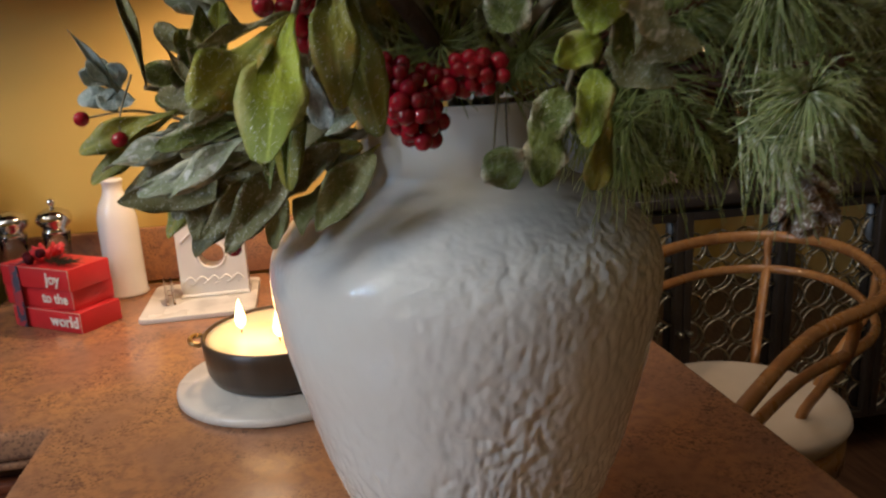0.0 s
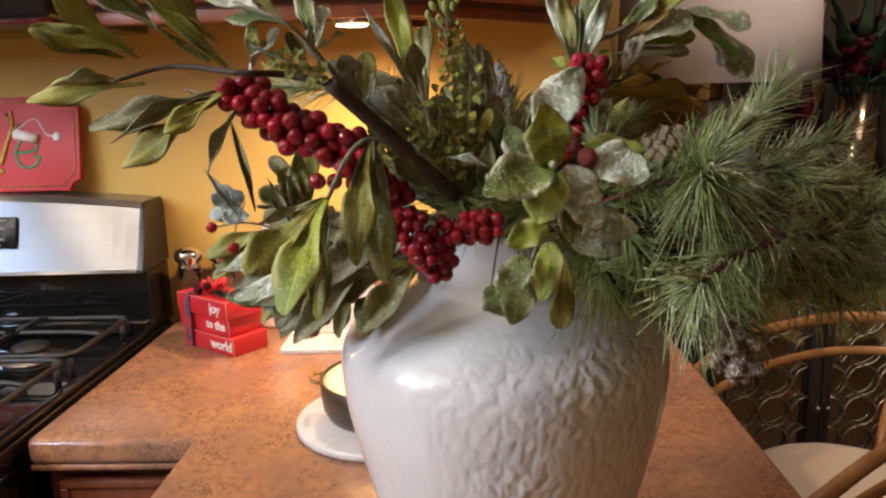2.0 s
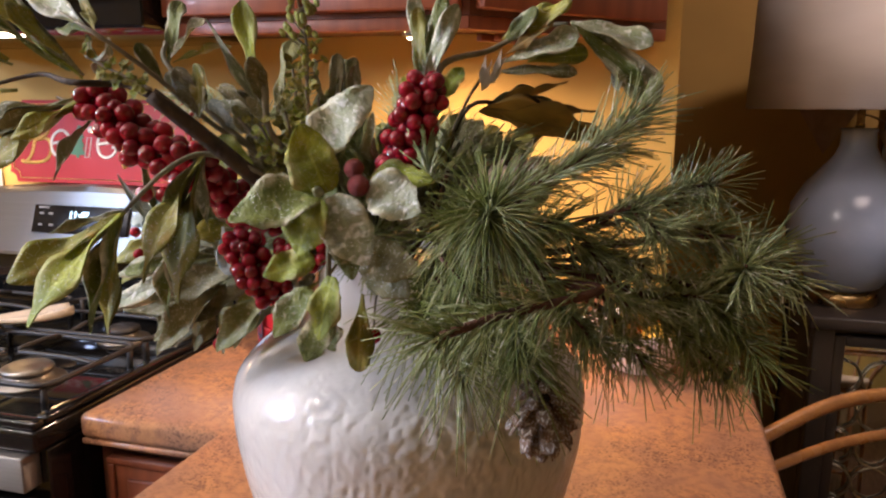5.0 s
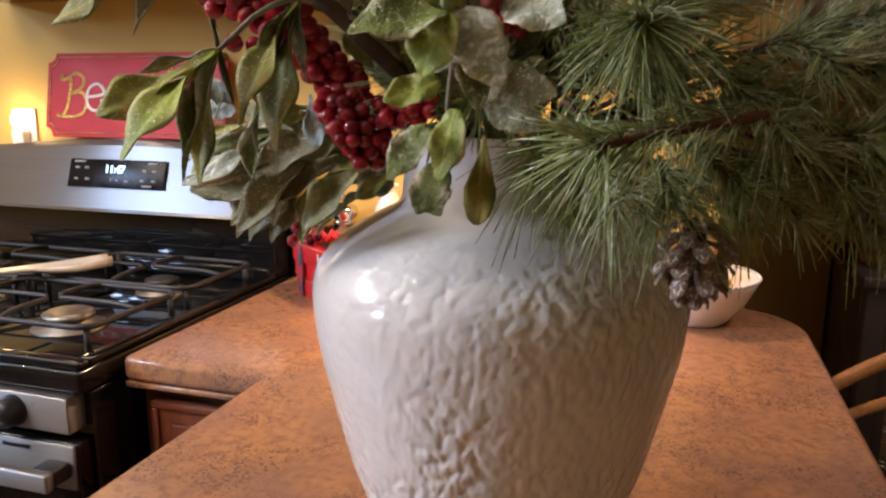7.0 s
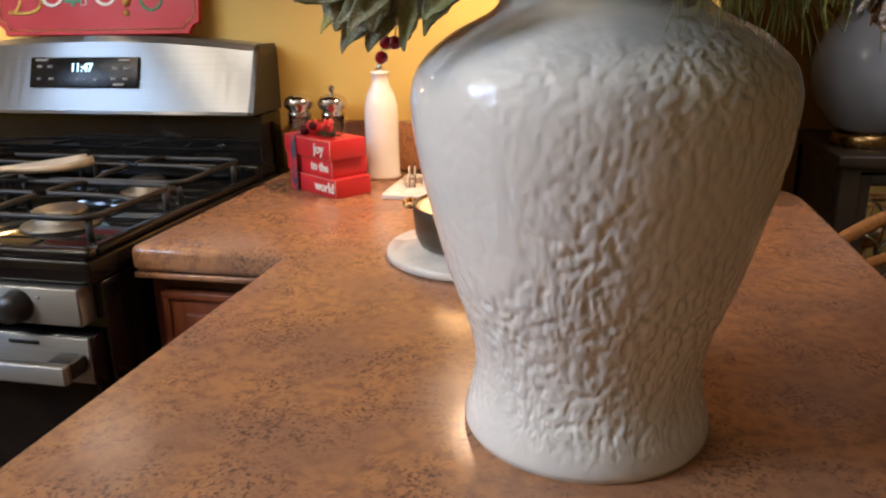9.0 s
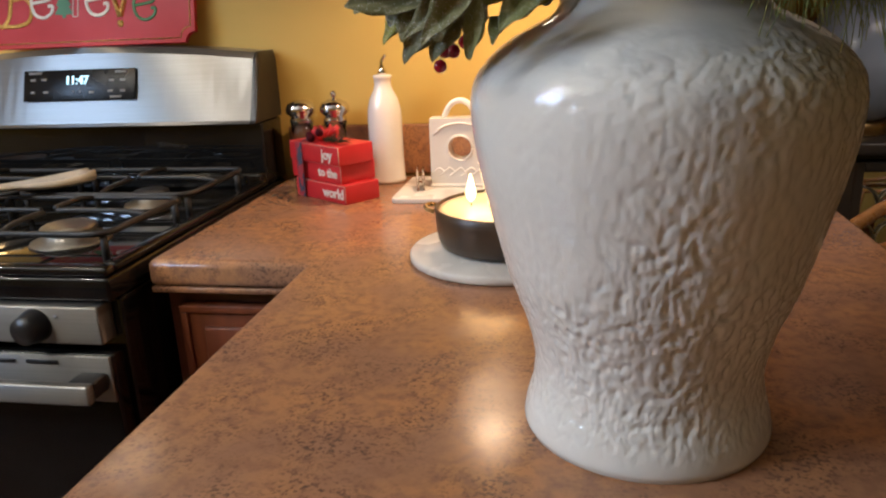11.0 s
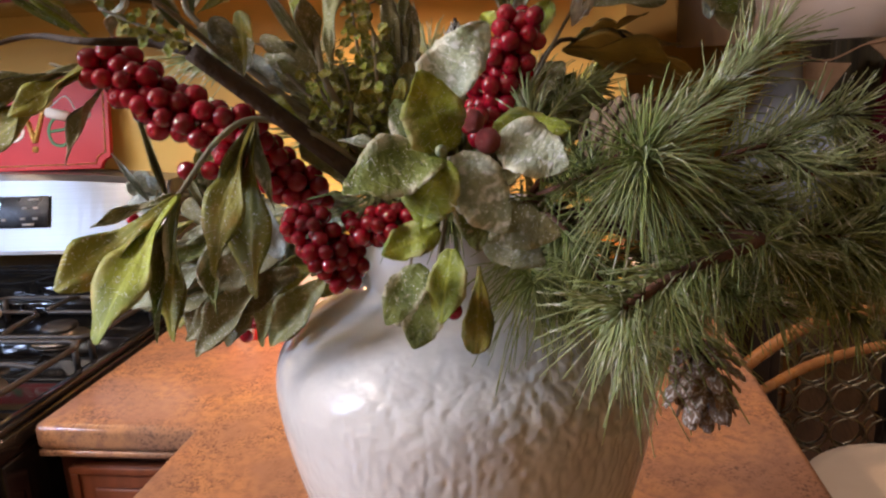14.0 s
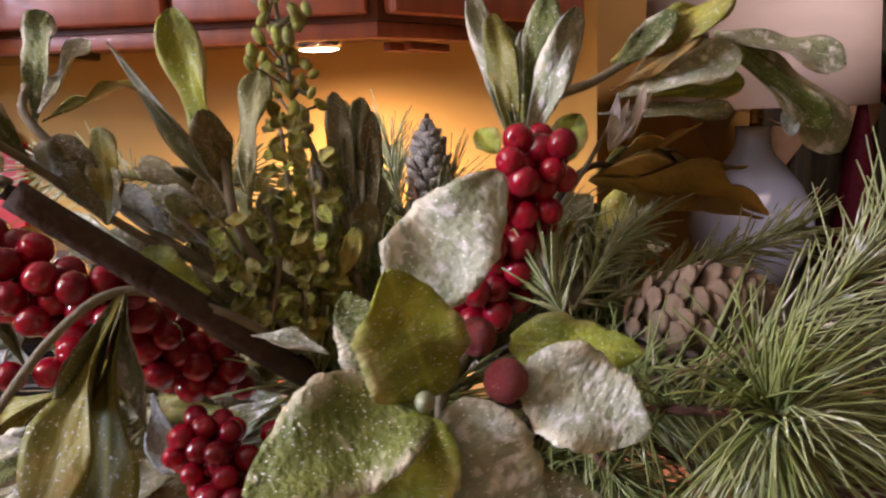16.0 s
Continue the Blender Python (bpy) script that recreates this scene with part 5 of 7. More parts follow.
def pine_cone(label, base, tip, radius, mat, seed, rows_n=11, full=0.86):
    b, t = Vector(base), Vector(tip)
    h = (t - b).length
    m = Matrix.Translation(b) @ (t - b).to_track_quat("Z", "Y").to_matrix().to_4x4()
    ob = thing("pine_cone", label, "pine cone", m, "pine cones")
    part("core", lathe([(0.002, 0.0), (radius * 0.3, h * 0.12), (radius * 0.34, h * 0.4), (radius * 0.2, h * 0.8), (0.001, h)], 16), BARK, ob)
    bm = bmesh.new()
    grid_rows = []
    for i, (u, w, z) in enumerate(((0.0, 0.16, 0.0), (0.45, 0.34, 0.03), (0.8, 0.46, 0.14), (0.97, 0.34, 0.26), (1.04, 0.10, 0.30))):
        grid_rows.append([(bm.verts.new((w * v, u, z + 0.05 * (1 - abs(v)))), bm.verts.new((w * v * 0.96, u * 0.99, z - 0.10 * (1 - 0.5 * abs(v))))) for v in (-1, -0.4, 0.4, 1)])
    for a, c in zip(grid_rows, grid_rows[1:]):
        for j in range(3):
            bm.faces.new((a[j][0], a[j + 1][0], c[j + 1][0], c[j][0]))
            bm.faces.new((a[j + 1][1], a[j][1], c[j][1], c[j + 1][1]))
        bm.faces.new((a[0][1], a[0][0], c[0][0], c[0][1]))
        bm.faces.new((a[3][0], a[3][1], c[3][1], c[3][0]))
    for j in range(3):
        bm.faces.new([grid_rows[-1][j][0], grid_rows[-1][j + 1][0], grid_rows[-1][j + 1][1], grid_rows[-1][j][1]])
    bmesh.ops.recalc_face_normals(bm, faces=bm.faces)
    mesh = bpy.data.meshes.new("cone_scale")
    for f in bm.faces:
        f.smooth = True
    bm.to_mesh(mesh)
    bm.free()
    mesh.materials.append(mat)
    rnd, tilt = random.Random(seed), 7 if rows_n > 9 else 15
    for i in range(rows_n):
        u = (i + 0.4) / rows_n
        wide = math.sin(math.pi * min(1, 0.16 + u * 0.84)) ** 0.7
        reach, count = radius * max(0.32, wide), (10 if rows_n > 12 else 9 if rows_n > 9 else 7) if 1 < i < rows_n - 2 else 6
        for k in range(count):
            sc = new("scale", mesh)
            sc.parent = ob
            a = 360 * (k + 0.5 * (i % 2)) / count + rnd.uniform(-5, 5)
            size = reach * full
            sc.matrix_basis = pose(0, 0, h * u * 0.94, 0, 0, a) @ pose(0, reach * 0.22, 0, 8 + 46 * u + rnd.uniform(-tilt, tilt), rnd.uniform(-tilt, tilt), 0) @ Matrix.Diagonal((size * (0.74 if rows_n > 9 else 0.62) * rnd.uniform(0.85, 1.1), size * rnd.uniform(0.85, 1.1), size, 1))
    return ob

# ---- the frosted rosette at the front ----
rosette = spray_thing("frosted_rosette_spray", "frosted broad leaved green rosette spray in the vase", "foliage", "sprays")
stem(rosette, [(0.106, 0.475, 1.262), (0.112, 0.420, 1.300), (0.120, 0.360, 1.328), (0.127, 0.318, 1.336)], 0.0035, 0.0025, STEM)
leaf(rosette, SILVER, "serrate", (0.119, 0.308, 1.360), (0.144, 0.316, 1.394), 0.025, (-0.1, -1, 0.15), jitter=0.1)
leaf(rosette, LIME, "serrate", (0.127, 0.303, 1.342), (0.121, 0.287, 1.373), 0.025, (0.15, -1, 0.35), jitter=0.1)
leaf(rosette, FROST, "serrate", (0.113, 0.318, 1.343), (0.103, 0.316, 1.363), 0.016, (-0.2, -1, 0.2), jitter=0.1)
leaf(rosette, FROST, "serrate", (0.125, 0.302, 1.343), (0.089, 0.276, 1.331), 0.028, (-0.15, -1, 0.45), jitter=0.1)
leaf(rosette, LIME, "serrate", (0.126, 0.296, 1.340), (0.117, 0.287, 1.314), 0.025, (-0.1, -1, 0.3), jitter=0.1)
leaf(rosette, LIME, "serrate", (0.123, 0.296, 1.311), (0.100, 0.288, 1.302), 0.016, (-0.2, -1, 0.4), jitter=0.1)
leaf(rosette, FROST, "serrate", (0.113, 0.312, 1.291), (0.096, 0.300, 1.268), 0.018, (-0.2, -1, 0.2), jitter=0.1)
leaf(rosette, LIME, "serrate", (0.126, 0.310, 1.299), (0.120, 0.300, 1.268), 0.017, (0.0, -1, 0.3), jitter=0.1)
leaf(rosette, FROST, "serrate", (0.114, 0.330, 1.272), (0.104, 0.322, 1.248), 0.020, (-0.1, -1, 0.2), jitter=0.1)
leaf(rosette, OLIVE, "paddle", (0.136, 0.325, 1.287), (0.134, 0.318, 1.245), 0.015, (0.2, -1, 0.2), jitter=0.1)
leaf(rosette, SILVER, "serrate", (0.131, 0.300, 1.341), (0.151, 0.293, 1.310), 0.025, (0.15, -1, 0.45), jitter=0.1)
leaf(rosette, SILVER, "serrate", (0.148, 0.306, 1.347), (0.176, 0.297, 1.335), 0.024, (0.2, -1, 0.5), jitter=0.1)
leaf(rosette, LIME, "serrate", (0.145, 0.318, 1.350), (0.177, 0.312, 1.350), 0.016, (0.1, -1, 0.7), jitter=0.1)
leaf(rosette, GREY_LEAF, "serrate", (0.136, 0.314, 1.312), (0.172, 0.303, 1.307), 0.022, (0.1, -1, 0.4), jitter=0.1)
leaf(rosette, FROST, "serrate", (0.132, 0.305, 1.337), (0.139, 0.303, 1.299), 0.018, (0.2, -1, 0.2), jitter=0.1)
leaf(rosette, GREY_LEAF, "serrate", (0.137, 0.325, 1.306), (0.166, 0.315, 1.290), 0.020, (0.1, -1, 0.3), jitter=0.1)
leaf(rosette, SILVER, "lance", (0.092, 0.345, 1.338), (0.069, 0.345, 1.345), 0.006, (0, -0.6, 1), jitter=0.1)
leaf(rosette, FROST, "serrate", (0.098, 0.360, 1.317), (0.108, 0.360, 1.339), 0.023, (-0.3, -1, 0.2), jitter=0.1)
leaf(rosette, FROST, "serrate", (0.094, 0.360, 1.262), (0.102, 0.355, 1.242), 0.024, (-0.3, -1, 0.2), jitter=0.1)
stem(rosette, [(0.127, 0.318, 1.336), (0.124, 0.312, 1.318), (0.114, 0.330, 1.272)], 0.002, 0.0012, STEM)
stem(rosette, [(0.112, 0.420, 1.300), (0.100, 0.372, 1.290), (0.094, 0.360, 1.262)], 0.0009, 0.0006, STEM)
part("bud", lathe([(0.001, -0.004), (0.0022, -0.002), (0.0026, 0.001), (0.0014, 0.004), (0.0005, 0.005)], 10, m=rosette.matrix_basis.inverted() @ pose(0.1255, 0.297, 1.343, 70)), SILVER, rosette, "small silvery bud")
berry(rosette, (0.144, 0.302, 1.346), 0.0054, 1)
berry(rosette, (0.137, 0.314, 1.353), 0.0050, 1)

# ---- dark branch with long leaves on the near side ----
branch = spray_thing("leafy_branch", "dark woody branch with long olive green leaves in the vase", "foliage", "sprays")
stem(branch, [(0.106, 0.475, 1.262), (0.085, 0.420, 1.295), (0.066, 0.385, 1.322), (0.034, 0.364, 1.356), (0.002, 0.343, 1.389)], 0.0055, 0.0048, BARK)
stem(branch, [(0.002, 0.343, 1.389), (-0.029, 0.360, 1.395), (-0.048, 0.339, 1.396), (-0.099, 0.370, 1.402), (-0.132, 0.360, 1.394)], 0.0026, 0.0012, BARK)
leaf(branch, OLIVE, "paddle", (-0.061, 0.370, 1.391), (-0.121, 0.345, 1.338), 0.02, (0.1, -0.8, 0.7))
leaf(branch, OLIVE, "paddle", (-0.129, 0.370, 1.408), (-0.171, 0.345, 1.425), 0.018, (0.1, -0.8, 0.7))
leaf(branch, LIME, "paddle", (-0.066, 0.370, 1.399), (-0.101, 0.345, 1.445), 0.012, (0.1, -0.8, 0.7))
leaf(branch, GREY_LEAF, "lance", (-0.073, 0.370, 1.386), (-0.133, 0.345, 1.361), 0.008, (0.1, -0.8, 0.7))
leaf(branch, GREY_LEAF, "lance", (-0.061, 0.370, 1.374), (-0.077, 0.345, 1.340), 0.007, (0.1, -0.8, 0.7))
leaf(branch, OLIVE, "paddle", (-0.117, 0.370, 1.392), (-0.180, 0.345, 1.388), 0.017, (0.1, -0.8, 0.7))
leaf(branch, GREY_LEAF, "paddle", (-0.074, 0.370, 1.383), (-0.146, 0.345, 1.373), 0.018, (0.1, -0.8, 0.7))
leaf(branch, OLIVE, "paddle", (-0.060, 0.370, 1.391), (-0.097, 0.345, 1.360), 0.013, (0.1, -0.8, 0.7))
leaf(branch, OLIVE, "paddle", (-0.122, 0.370, 1.411), (-0.157, 0.345, 1.440), 0.016, (0.1, -0.8, 0.7))
leaf(branch, OLIVE, "paddle", (-0.119, 0.370, 1.408), (-0.167, 0.345, 1.433), 0.016, (0.1, -0.8, 0.7))
leaf(branch, GREY_LEAF, "paddle", (-0.065, 0.370, 1.401), (-0.108, 0.345, 1.453), 0.013, (0.1, -0.8, 0.7))
leaf(branch, SILVER, "paddle", (-0.054, 0.370, 1.392), (-0.033, 0.345, 1.423), 0.013, (0.1, -0.8, 0.7))
leaf(branch, GREY_LEAF, "lance", (-0.134, 0.370, 1.394), (-0.163, 0.345, 1.393), 0.01, (0.1, -0.8, 0.7))
leaf(branch, FROST, "paddle", (-0.075, 0.370, 1.404), (-0.143, 0.345, 1.450), 0.012, (0.1, -0.8, 0.7))

# ---- drooping olive leaves on the near side ----
droop = spray_thing("drooping_leaf_spray", "drooping olive green mistletoe spray in the vase", "foliage", "sprays")
stem(droop, [(0.070, 0.388, 1.325), (0.050, 0.370, 1.345), (0.023, 0.361, 1.355), (0.011, 0.341, 1.347), (0.003, 0.312, 1.326)], 0.002, 0.0013, STEM)
leaf(droop, OLIVE, "paddle", (0.023, 0.361, 1.355), (0.030, 0.304, 1.283), 0.021, (-0.2, -1, 0.2), jitter=0.15)
leaf(droop, OLIVE, "paddle", (0.023, 0.361, 1.355), (0.016, 0.297, 1.297), 0.019, (-0.2, -1, 0.2), jitter=0.15)
leaf(droop, LIME, "paddle", (0.003, 0.312, 1.326), (-0.012, 0.250, 1.284), 0.024, (-0.2, -1, 0.2), jitter=0.15)
leaf(droop, OLIVE, "paddle", (0.003, 0.312, 1.326), (-0.034, 0.271, 1.291), 0.020, (-0.2, -1, 0.2), jitter=0.15)
leaf(droop, FROST, "lance", (0.003, 0.312, 1.326), (-0.006, 0.288, 1.264), 0.007, (-0.2, -1, 0.2))
leaf(droop, GREY_LEAF, "lance", (0.003, 0.312, 1.326), (-0.034, 0.300, 1.313), 0.006)
leaf(droop, GREY_LEAF, "lance", (0.023, 0.361, 1.355), (0.008, 0.330, 1.304), 0.01)
leaf(droop, SILVER, "lance", (0.023, 0.361, 1.355), (0.034, 0.340, 1.314), 0.007)
leaf(droop, OLIVE, "paddle", (0.003, 0.312, 1.326), (-0.006, 0.295, 1.261), 0.013, jitter=0.15)
leaf(droop, GREY_LEAF, "paddle", (0.003, 0.312, 1.326), (-0.038, 0.300, 1.287), 0.013)

# ---- red berry stems ----
long_berries = spray_thing("berry_stem", "long cluster of glossy red berries along the branch", "berries", "berry stems")
low_berries = spray_thing("berry_stem", "glossy red berry cluster over the vase rim", "berries", "berry stems")
high_berries = spray_thing("berry_stem", "glossy red berry cluster above the rosette", "berries", "berry stems")
stem(long_berries, [(0.106, 0.475, 1.262), (0.034, 0.408, 1.309), (0.010, 0.372, 1.350), (-0.034, 0.366, 1.368), (-0.096, 0.380, 1.388)], 0.002, 0.001, STEM)
berry_bunch(long_berries, [(-0.058, 0.374, 1.384), (-0.048, 0.372, 1.378), (-0.034, 0.368, 1.366), (-0.009, 0.366, 1.354), (0.010, 0.370, 1.347)], 0.0128, 104, 21, 0.0056)
berry_bunch(long_berries, [(0.014, 0.388, 1.333), (0.022, 0.400, 1.319), (0.032, 0.409, 1.310)], 0.0125, 46, 26, 0.0054)
berry(long_berries, (-0.009, 0.346, 1.332), 0.0050)
berry(long_berries, (0.000, 0.352, 1.331), 0.0050)
berry(long_berries, (0.006, 0.356, 1.337), 0.0050)
stem(low_berries, [(0.106, 0.475, 1.262), (0.080, 0.410, 1.305), (0.052, 0.362, 1.288)], 0.002, 0.001, STEM)
berry_bunch(low_berries, [(0.043, 0.366, 1.299), (0.052, 0.362, 1.287), (0.059, 0.366, 1.277)], 0.0120, 72, 23, 0.0044)
berry_bunch(low_berries, [(0.070, 0.370, 1.296), (0.082, 0.364, 1.297), (0.092, 0.360, 1.300)], 0.0090, 40, 24, 0.0044)
stem(high_berries, [(0.106, 0.475, 1.262), (0.125, 0.400, 1.310), (0.138, 0.375, 1.348), (0.150, 0.387, 1.383)], 0.002, 0.001, STEM)
berry_bunch(high_berries, [(0.154, 0.375, 1.391), (0.144, 0.377, 1.366), (0.138, 0.375, 1.348)], 0.012, 54, 25, 0.0050)

# ---- leaves over the rim on the kitchen side ----
side = spray_thing("side_leaf_spray", "olive and grey leaves hanging over the vase rim", "foliage", "sprays")
stem(side, [(0.106, 0.475, 1.262), (0.070, 0.455, 1.285), (0.030, 0.452, 1.262), (-0.030, 0.455, 1.262), (-0.070, 0.455, 1.268)], 0.003, 0.0016, STEM)
leaf(side, OLIVE, "paddle", (-0.065, 0.452, 1.285), (-0.120, 0.446, 1.268), 0.016, (-0.2, -1, 0.5))
leaf(side, OLIVE, "paddle", (-0.065, 0.455, 1.285), (-0.116, 0.449, 1.248), 0.014, (-0.2, -1, 0.5))
leaf(side, GREY_LEAF, "paddle", (-0.043, 0.445, 1.271), (-0.101, 0.439, 1.241), 0.017, (-0.2, -1, 0.5))
leaf(side, SILVER, "paddle", (-0.033, 0.440, 1.278), (-0.094, 0.434, 1.261), 0.016, (-0.2, -1, 0.5))
leaf(side, OLIVE, "paddle", (-0.044, 0.440, 1.261), (-0.080, 0.434, 1.218), 0.015, (-0.2, -1, 0.5))
leaf(side, SILVER, "paddle", (-0.056, 0.435, 1.263), (-0.070, 0.429, 1.227), 0.012, (-0.2, -1, 0.5))
leaf(side, GREY_LEAF, "paddle", (-0.040, 0.430, 1.266), (-0.059, 0.424, 1.216), 0.015, (-0.2, -1, 0.5))
leaf(side, GREY_LEAF, "paddle", (-0.027, 0.430, 1.262), (-0.042, 0.424, 1.218), 0.018, (-0.2, -1, 0.5))
leaf(side, DARK_LEAF, "paddle", (-0.008, 0.440, 1.259), (-0.020, 0.434, 1.204), 0.016, (-0.2, -1, 0.5))
leaf(side, DARK_LEAF, "paddle", (-0.022, 0.450, 1.269), (-0.052, 0.444, 1.225), 0.02, (-0.2, -1, 0.5))
leaf(side, OLIVE, "paddle", (-0.042, 0.470, 1.298), (-0.061, 0.464, 1.329), 0.016, (-0.2, -1, 0.5))
leaf(side, LIME, "paddle", (-0.042, 0.470, 1.298), (-0.037, 0.464, 1.343), 0.014, (-0.2, -1, 0.5))
leaf(side, FROST, "paddle", (-0.054, 0.500, 1.288), (-0.087, 0.494, 1.309), 0.018, (-0.2, -1, 0.5))
leaf(side, FROST, "paddle", (-0.050, 0.490, 1.281), (-0.080, 0.484, 1.294), 0.016, (-0.2, -1, 0.5))
leaf(side, GREY_LEAF, "paddle", (-0.052, 0.500, 1.310), (-0.077, 0.494, 1.334), 0.014, (-0.2, -1, 0.5))
leaf(side, GREY_LEAF, "paddle", (-0.027, 0.500, 1.331), (-0.053, 0.494, 1.354), 0.014, (-0.2, -1, 0.5))
leaf(side, SILVER, "paddle", (-0.032, 0.490, 1.338), (-0.070, 0.484, 1.364), 0.012, (-0.2, -1, 0.5))
leaf(side, SILVER, "paddle", (-0.033, 0.490, 1.335), (-0.069, 0.484, 1.349), 0.012, (-0.2, -1, 0.5))
leaf(side, FROST, "lance", (-0.008, 0.370, 1.302), (-0.017, 0.364, 1.249), 0.011, (-0.2, -1, 0.5))
leaf(side, BLUE_LEAF, "paddle", (0.008, 0.400, 1.305), (0.015, 0.394, 1.274), 0.014, (-0.2, -1, 0.5))
leaf(side, DARK_LEAF, "paddle", (-0.018, 0.460, 1.278), (-0.034, 0.454, 1.258), 0.018, (-0.2, -1, 0.5))
leaf(side, DARK_LEAF, "paddle", (0.014, 0.460, 1.279), (-0.003, 0.454, 1.249), 0.018, (-0.2, -1, 0.5))
leaf(side, GREY_LEAF, "paddle", (-0.031, 0.455, 1.283), (-0.077, 0.449, 1.262), 0.016, (-0.2, -1, 0.5))
leaf(side, DARK_LEAF, "ovate", (0.018, 0.458, 1.238), (-0.005, 0.422, 1.218), 0.022, (-0.5, -0.8, 0.4))
leaf(side, GREY_LEAF, "ovate", (-0.032, 0.442, 1.251), (-0.067, 0.432, 1.206), 0.022, (-0.1, -1, 0.2))
leaf(side, GREY_LEAF, "ovate", (-0.022, 0.442, 1.251), (-0.045, 0.428, 1.206), 0.02, (-0.1, -1, 0.2))
leaf(side, GREY_LEAF, "ovate", (-0.036, 0.430, 1.243), (-0.097, 0.420, 1.241), 0.02, (-0.1, -1, 0.4))
leaf(side, SILVER, "paddle", (-0.044, 0.430, 1.275), (-0.103, 0.420, 1.264), 0.014, (-0.1, -0.8, 0.7))
berry(side, (-0.041, 0.470, 1.208), 0.0048)
stem(side, [(-0.031, 0.475, 1.243), (-0.039, 0.472, 1.223), (-0.041, 0.470, 1.208)], 0.0006, 0.0005, STEM)
berry(side, (-0.035, 0.470, 1.208), 0.0048)
stem(side, [(-0.025, 0.475, 1.243), (-0.033, 0.472, 1.223), (-0.035, 0.470, 1.208)], 0.0006, 0.0005, STEM)
berry(side, (-0.045, 0.470, 1.198), 0.0048)
stem(side, [(-0.035, 0.475, 1.233), (-0.043, 0.472, 1.213), (-0.045, 0.470, 1.198)], 0.0006, 0.0005, STEM)
berry(side, (-0.027, 0.470, 1.214), 0.0048)
stem(side, [(-0.017, 0.475, 1.249), (-0.025, 0.472, 1.229), (-0.027, 0.470, 1.214)], 0.0006, 0.0005, STEM)
berry(side, (-0.097, 0.450, 1.271), 0.0048)
stem(side, [(-0.087, 0.455, 1.306), (-0.095, 0.452, 1.286), (-0.097, 0.450, 1.271)], 0.0006, 0.0005, STEM)
berry(side, (-0.123, 0.480, 1.282), 0.0045)
stem(side, [(-0.123, 0.480, 1.282), (-0.093, 0.480, 1.285), (-0.063, 0.480, 1.277)], 0.0006, 0.001, STEM)

# ---- blue grey succulent tips and thin spikes ----
succulent = spray_thing("succulent_spray", "blue grey succulent sprig with thin spikes in the vase", "foliage", "sprays")
stem(succulent, [(0.106, 0.475, 1.262), (0.040, 0.500, 1.280), (-0.050, 0.512, 1.288), (-0.085, 0.480, 1.298)], 0.0025, 0.0016, STEM)
leaf(succulent, BLUE_LEAF, "paddle", (-0.099, 0.480, 1.298), (-0.119, 0.471, 1.307), 0.014)
leaf(succulent, BLUE_LEAF, "paddle", (-0.099, 0.480, 1.298), (-0.121, 0.471, 1.294), 0.014)
leaf(succulent, BLUE_LEAF, "paddle", (-0.099, 0.480, 1.298), (-0.112, 0.471, 1.315), 0.013)
leaf(succulent, BLUE_LEAF, "paddle", (-0.099, 0.480, 1.298), (-0.098, 0.471, 1.314), 0.013)
leaf(succulent, BLUE_LEAF, "paddle", (-0.099, 0.480, 1.298), (-0.095, 0.471, 1.288), 0.012)
leaf(succulent, BLUE_LEAF, "paddle", (-0.099, 0.480, 1.298), (-0.108, 0.471, 1.286), 0.013)
leaf(succulent, GREY_LEAF, "lance", (-0.080, 0.455, 1.298), (-0.092, 0.448, 1.372), 0.0055, (0.5, -1, 0))
leaf(succulent, BLUE_LEAF, "lance", (-0.097, 0.462, 1.296), (-0.114, 0.452, 1.331), 0.005, (0.5, -1, 0))
leaf(succulent, GREY_LEAF, "lance", (-0.051, 0.450, 1.285), (-0.066, 0.450, 1.325), 0.005, (0.5, -1, 0))
leaf(succulent, FROST, "ovate", (-0.051, 0.470, 1.293), (-0.058, 0.460, 1.328), 0.016)
leaf(succulent, FROST, "ovate", (-0.051, 0.470, 1.293), (-0.045, 0.460, 1.340), 0.016)
leaf(succulent, FROST, "ovate", (-0.051, 0.470, 1.293), (-0.068, 0.460, 1.308), 0.016)
leaf(succulent, FROST, "ovate", (-0.051, 0.470, 1.293), (-0.039, 0.460, 1.303), 0.016)

# ---- upright sprays at the top ----
crown_left = spray_thing("upright_leaf_spray", "upright frosted and green paddle leaves in the vase", "foliage", "sprays")
stem(crown_left, [(0.106, 0.475, 1.262), (0.070, 0.410, 1.330), (0.030, 0.385, 1.365), (-0.014, 0.384, 1.407), (-0.018, 0.388, 1.422)], 0.0028, 0.0014, STEM)
stem(crown_left, [(0.070, 0.410, 1.330), (0.045, 0.395, 1.352), (0.020, 0.380, 1.370), (0.000, 0.350, 1.400), (-0.016, 0.324, 1.421), (-0.047, 0.334, 1.434)], 0.002, 0.001, STEM)
leaf(crown_left, FROST, "paddle", (-0.014, 0.384, 1.407), (-0.026, 0.413, 1.454), 0.013)
leaf(crown_left, OLIVE, "paddle", (-0.013, 0.387, 1.409), (-0.003, 0.435, 1.428), 0.008)
leaf(crown_left, SILVER, "paddle", (-0.012, 0.384, 1.412), (-0.011, 0.418, 1.440), 0.01)
leaf(crown_left, FROST, "paddle", (-0.018, 0.384, 1.397), (-0.026, 0.370, 1.419), 0.01)
leaf(crown_left, SILVER, "paddle", (-0.016, 0.324, 1.421), (-0.078, 0.344, 1.447), 0.014, (0, -0.8, 0.8))
leaf(crown_left, FROST, "paddle", (-0.016, 0.324, 1.421), (-0.057, 0.340, 1.430), 0.01, (0, -0.8, 0.8))
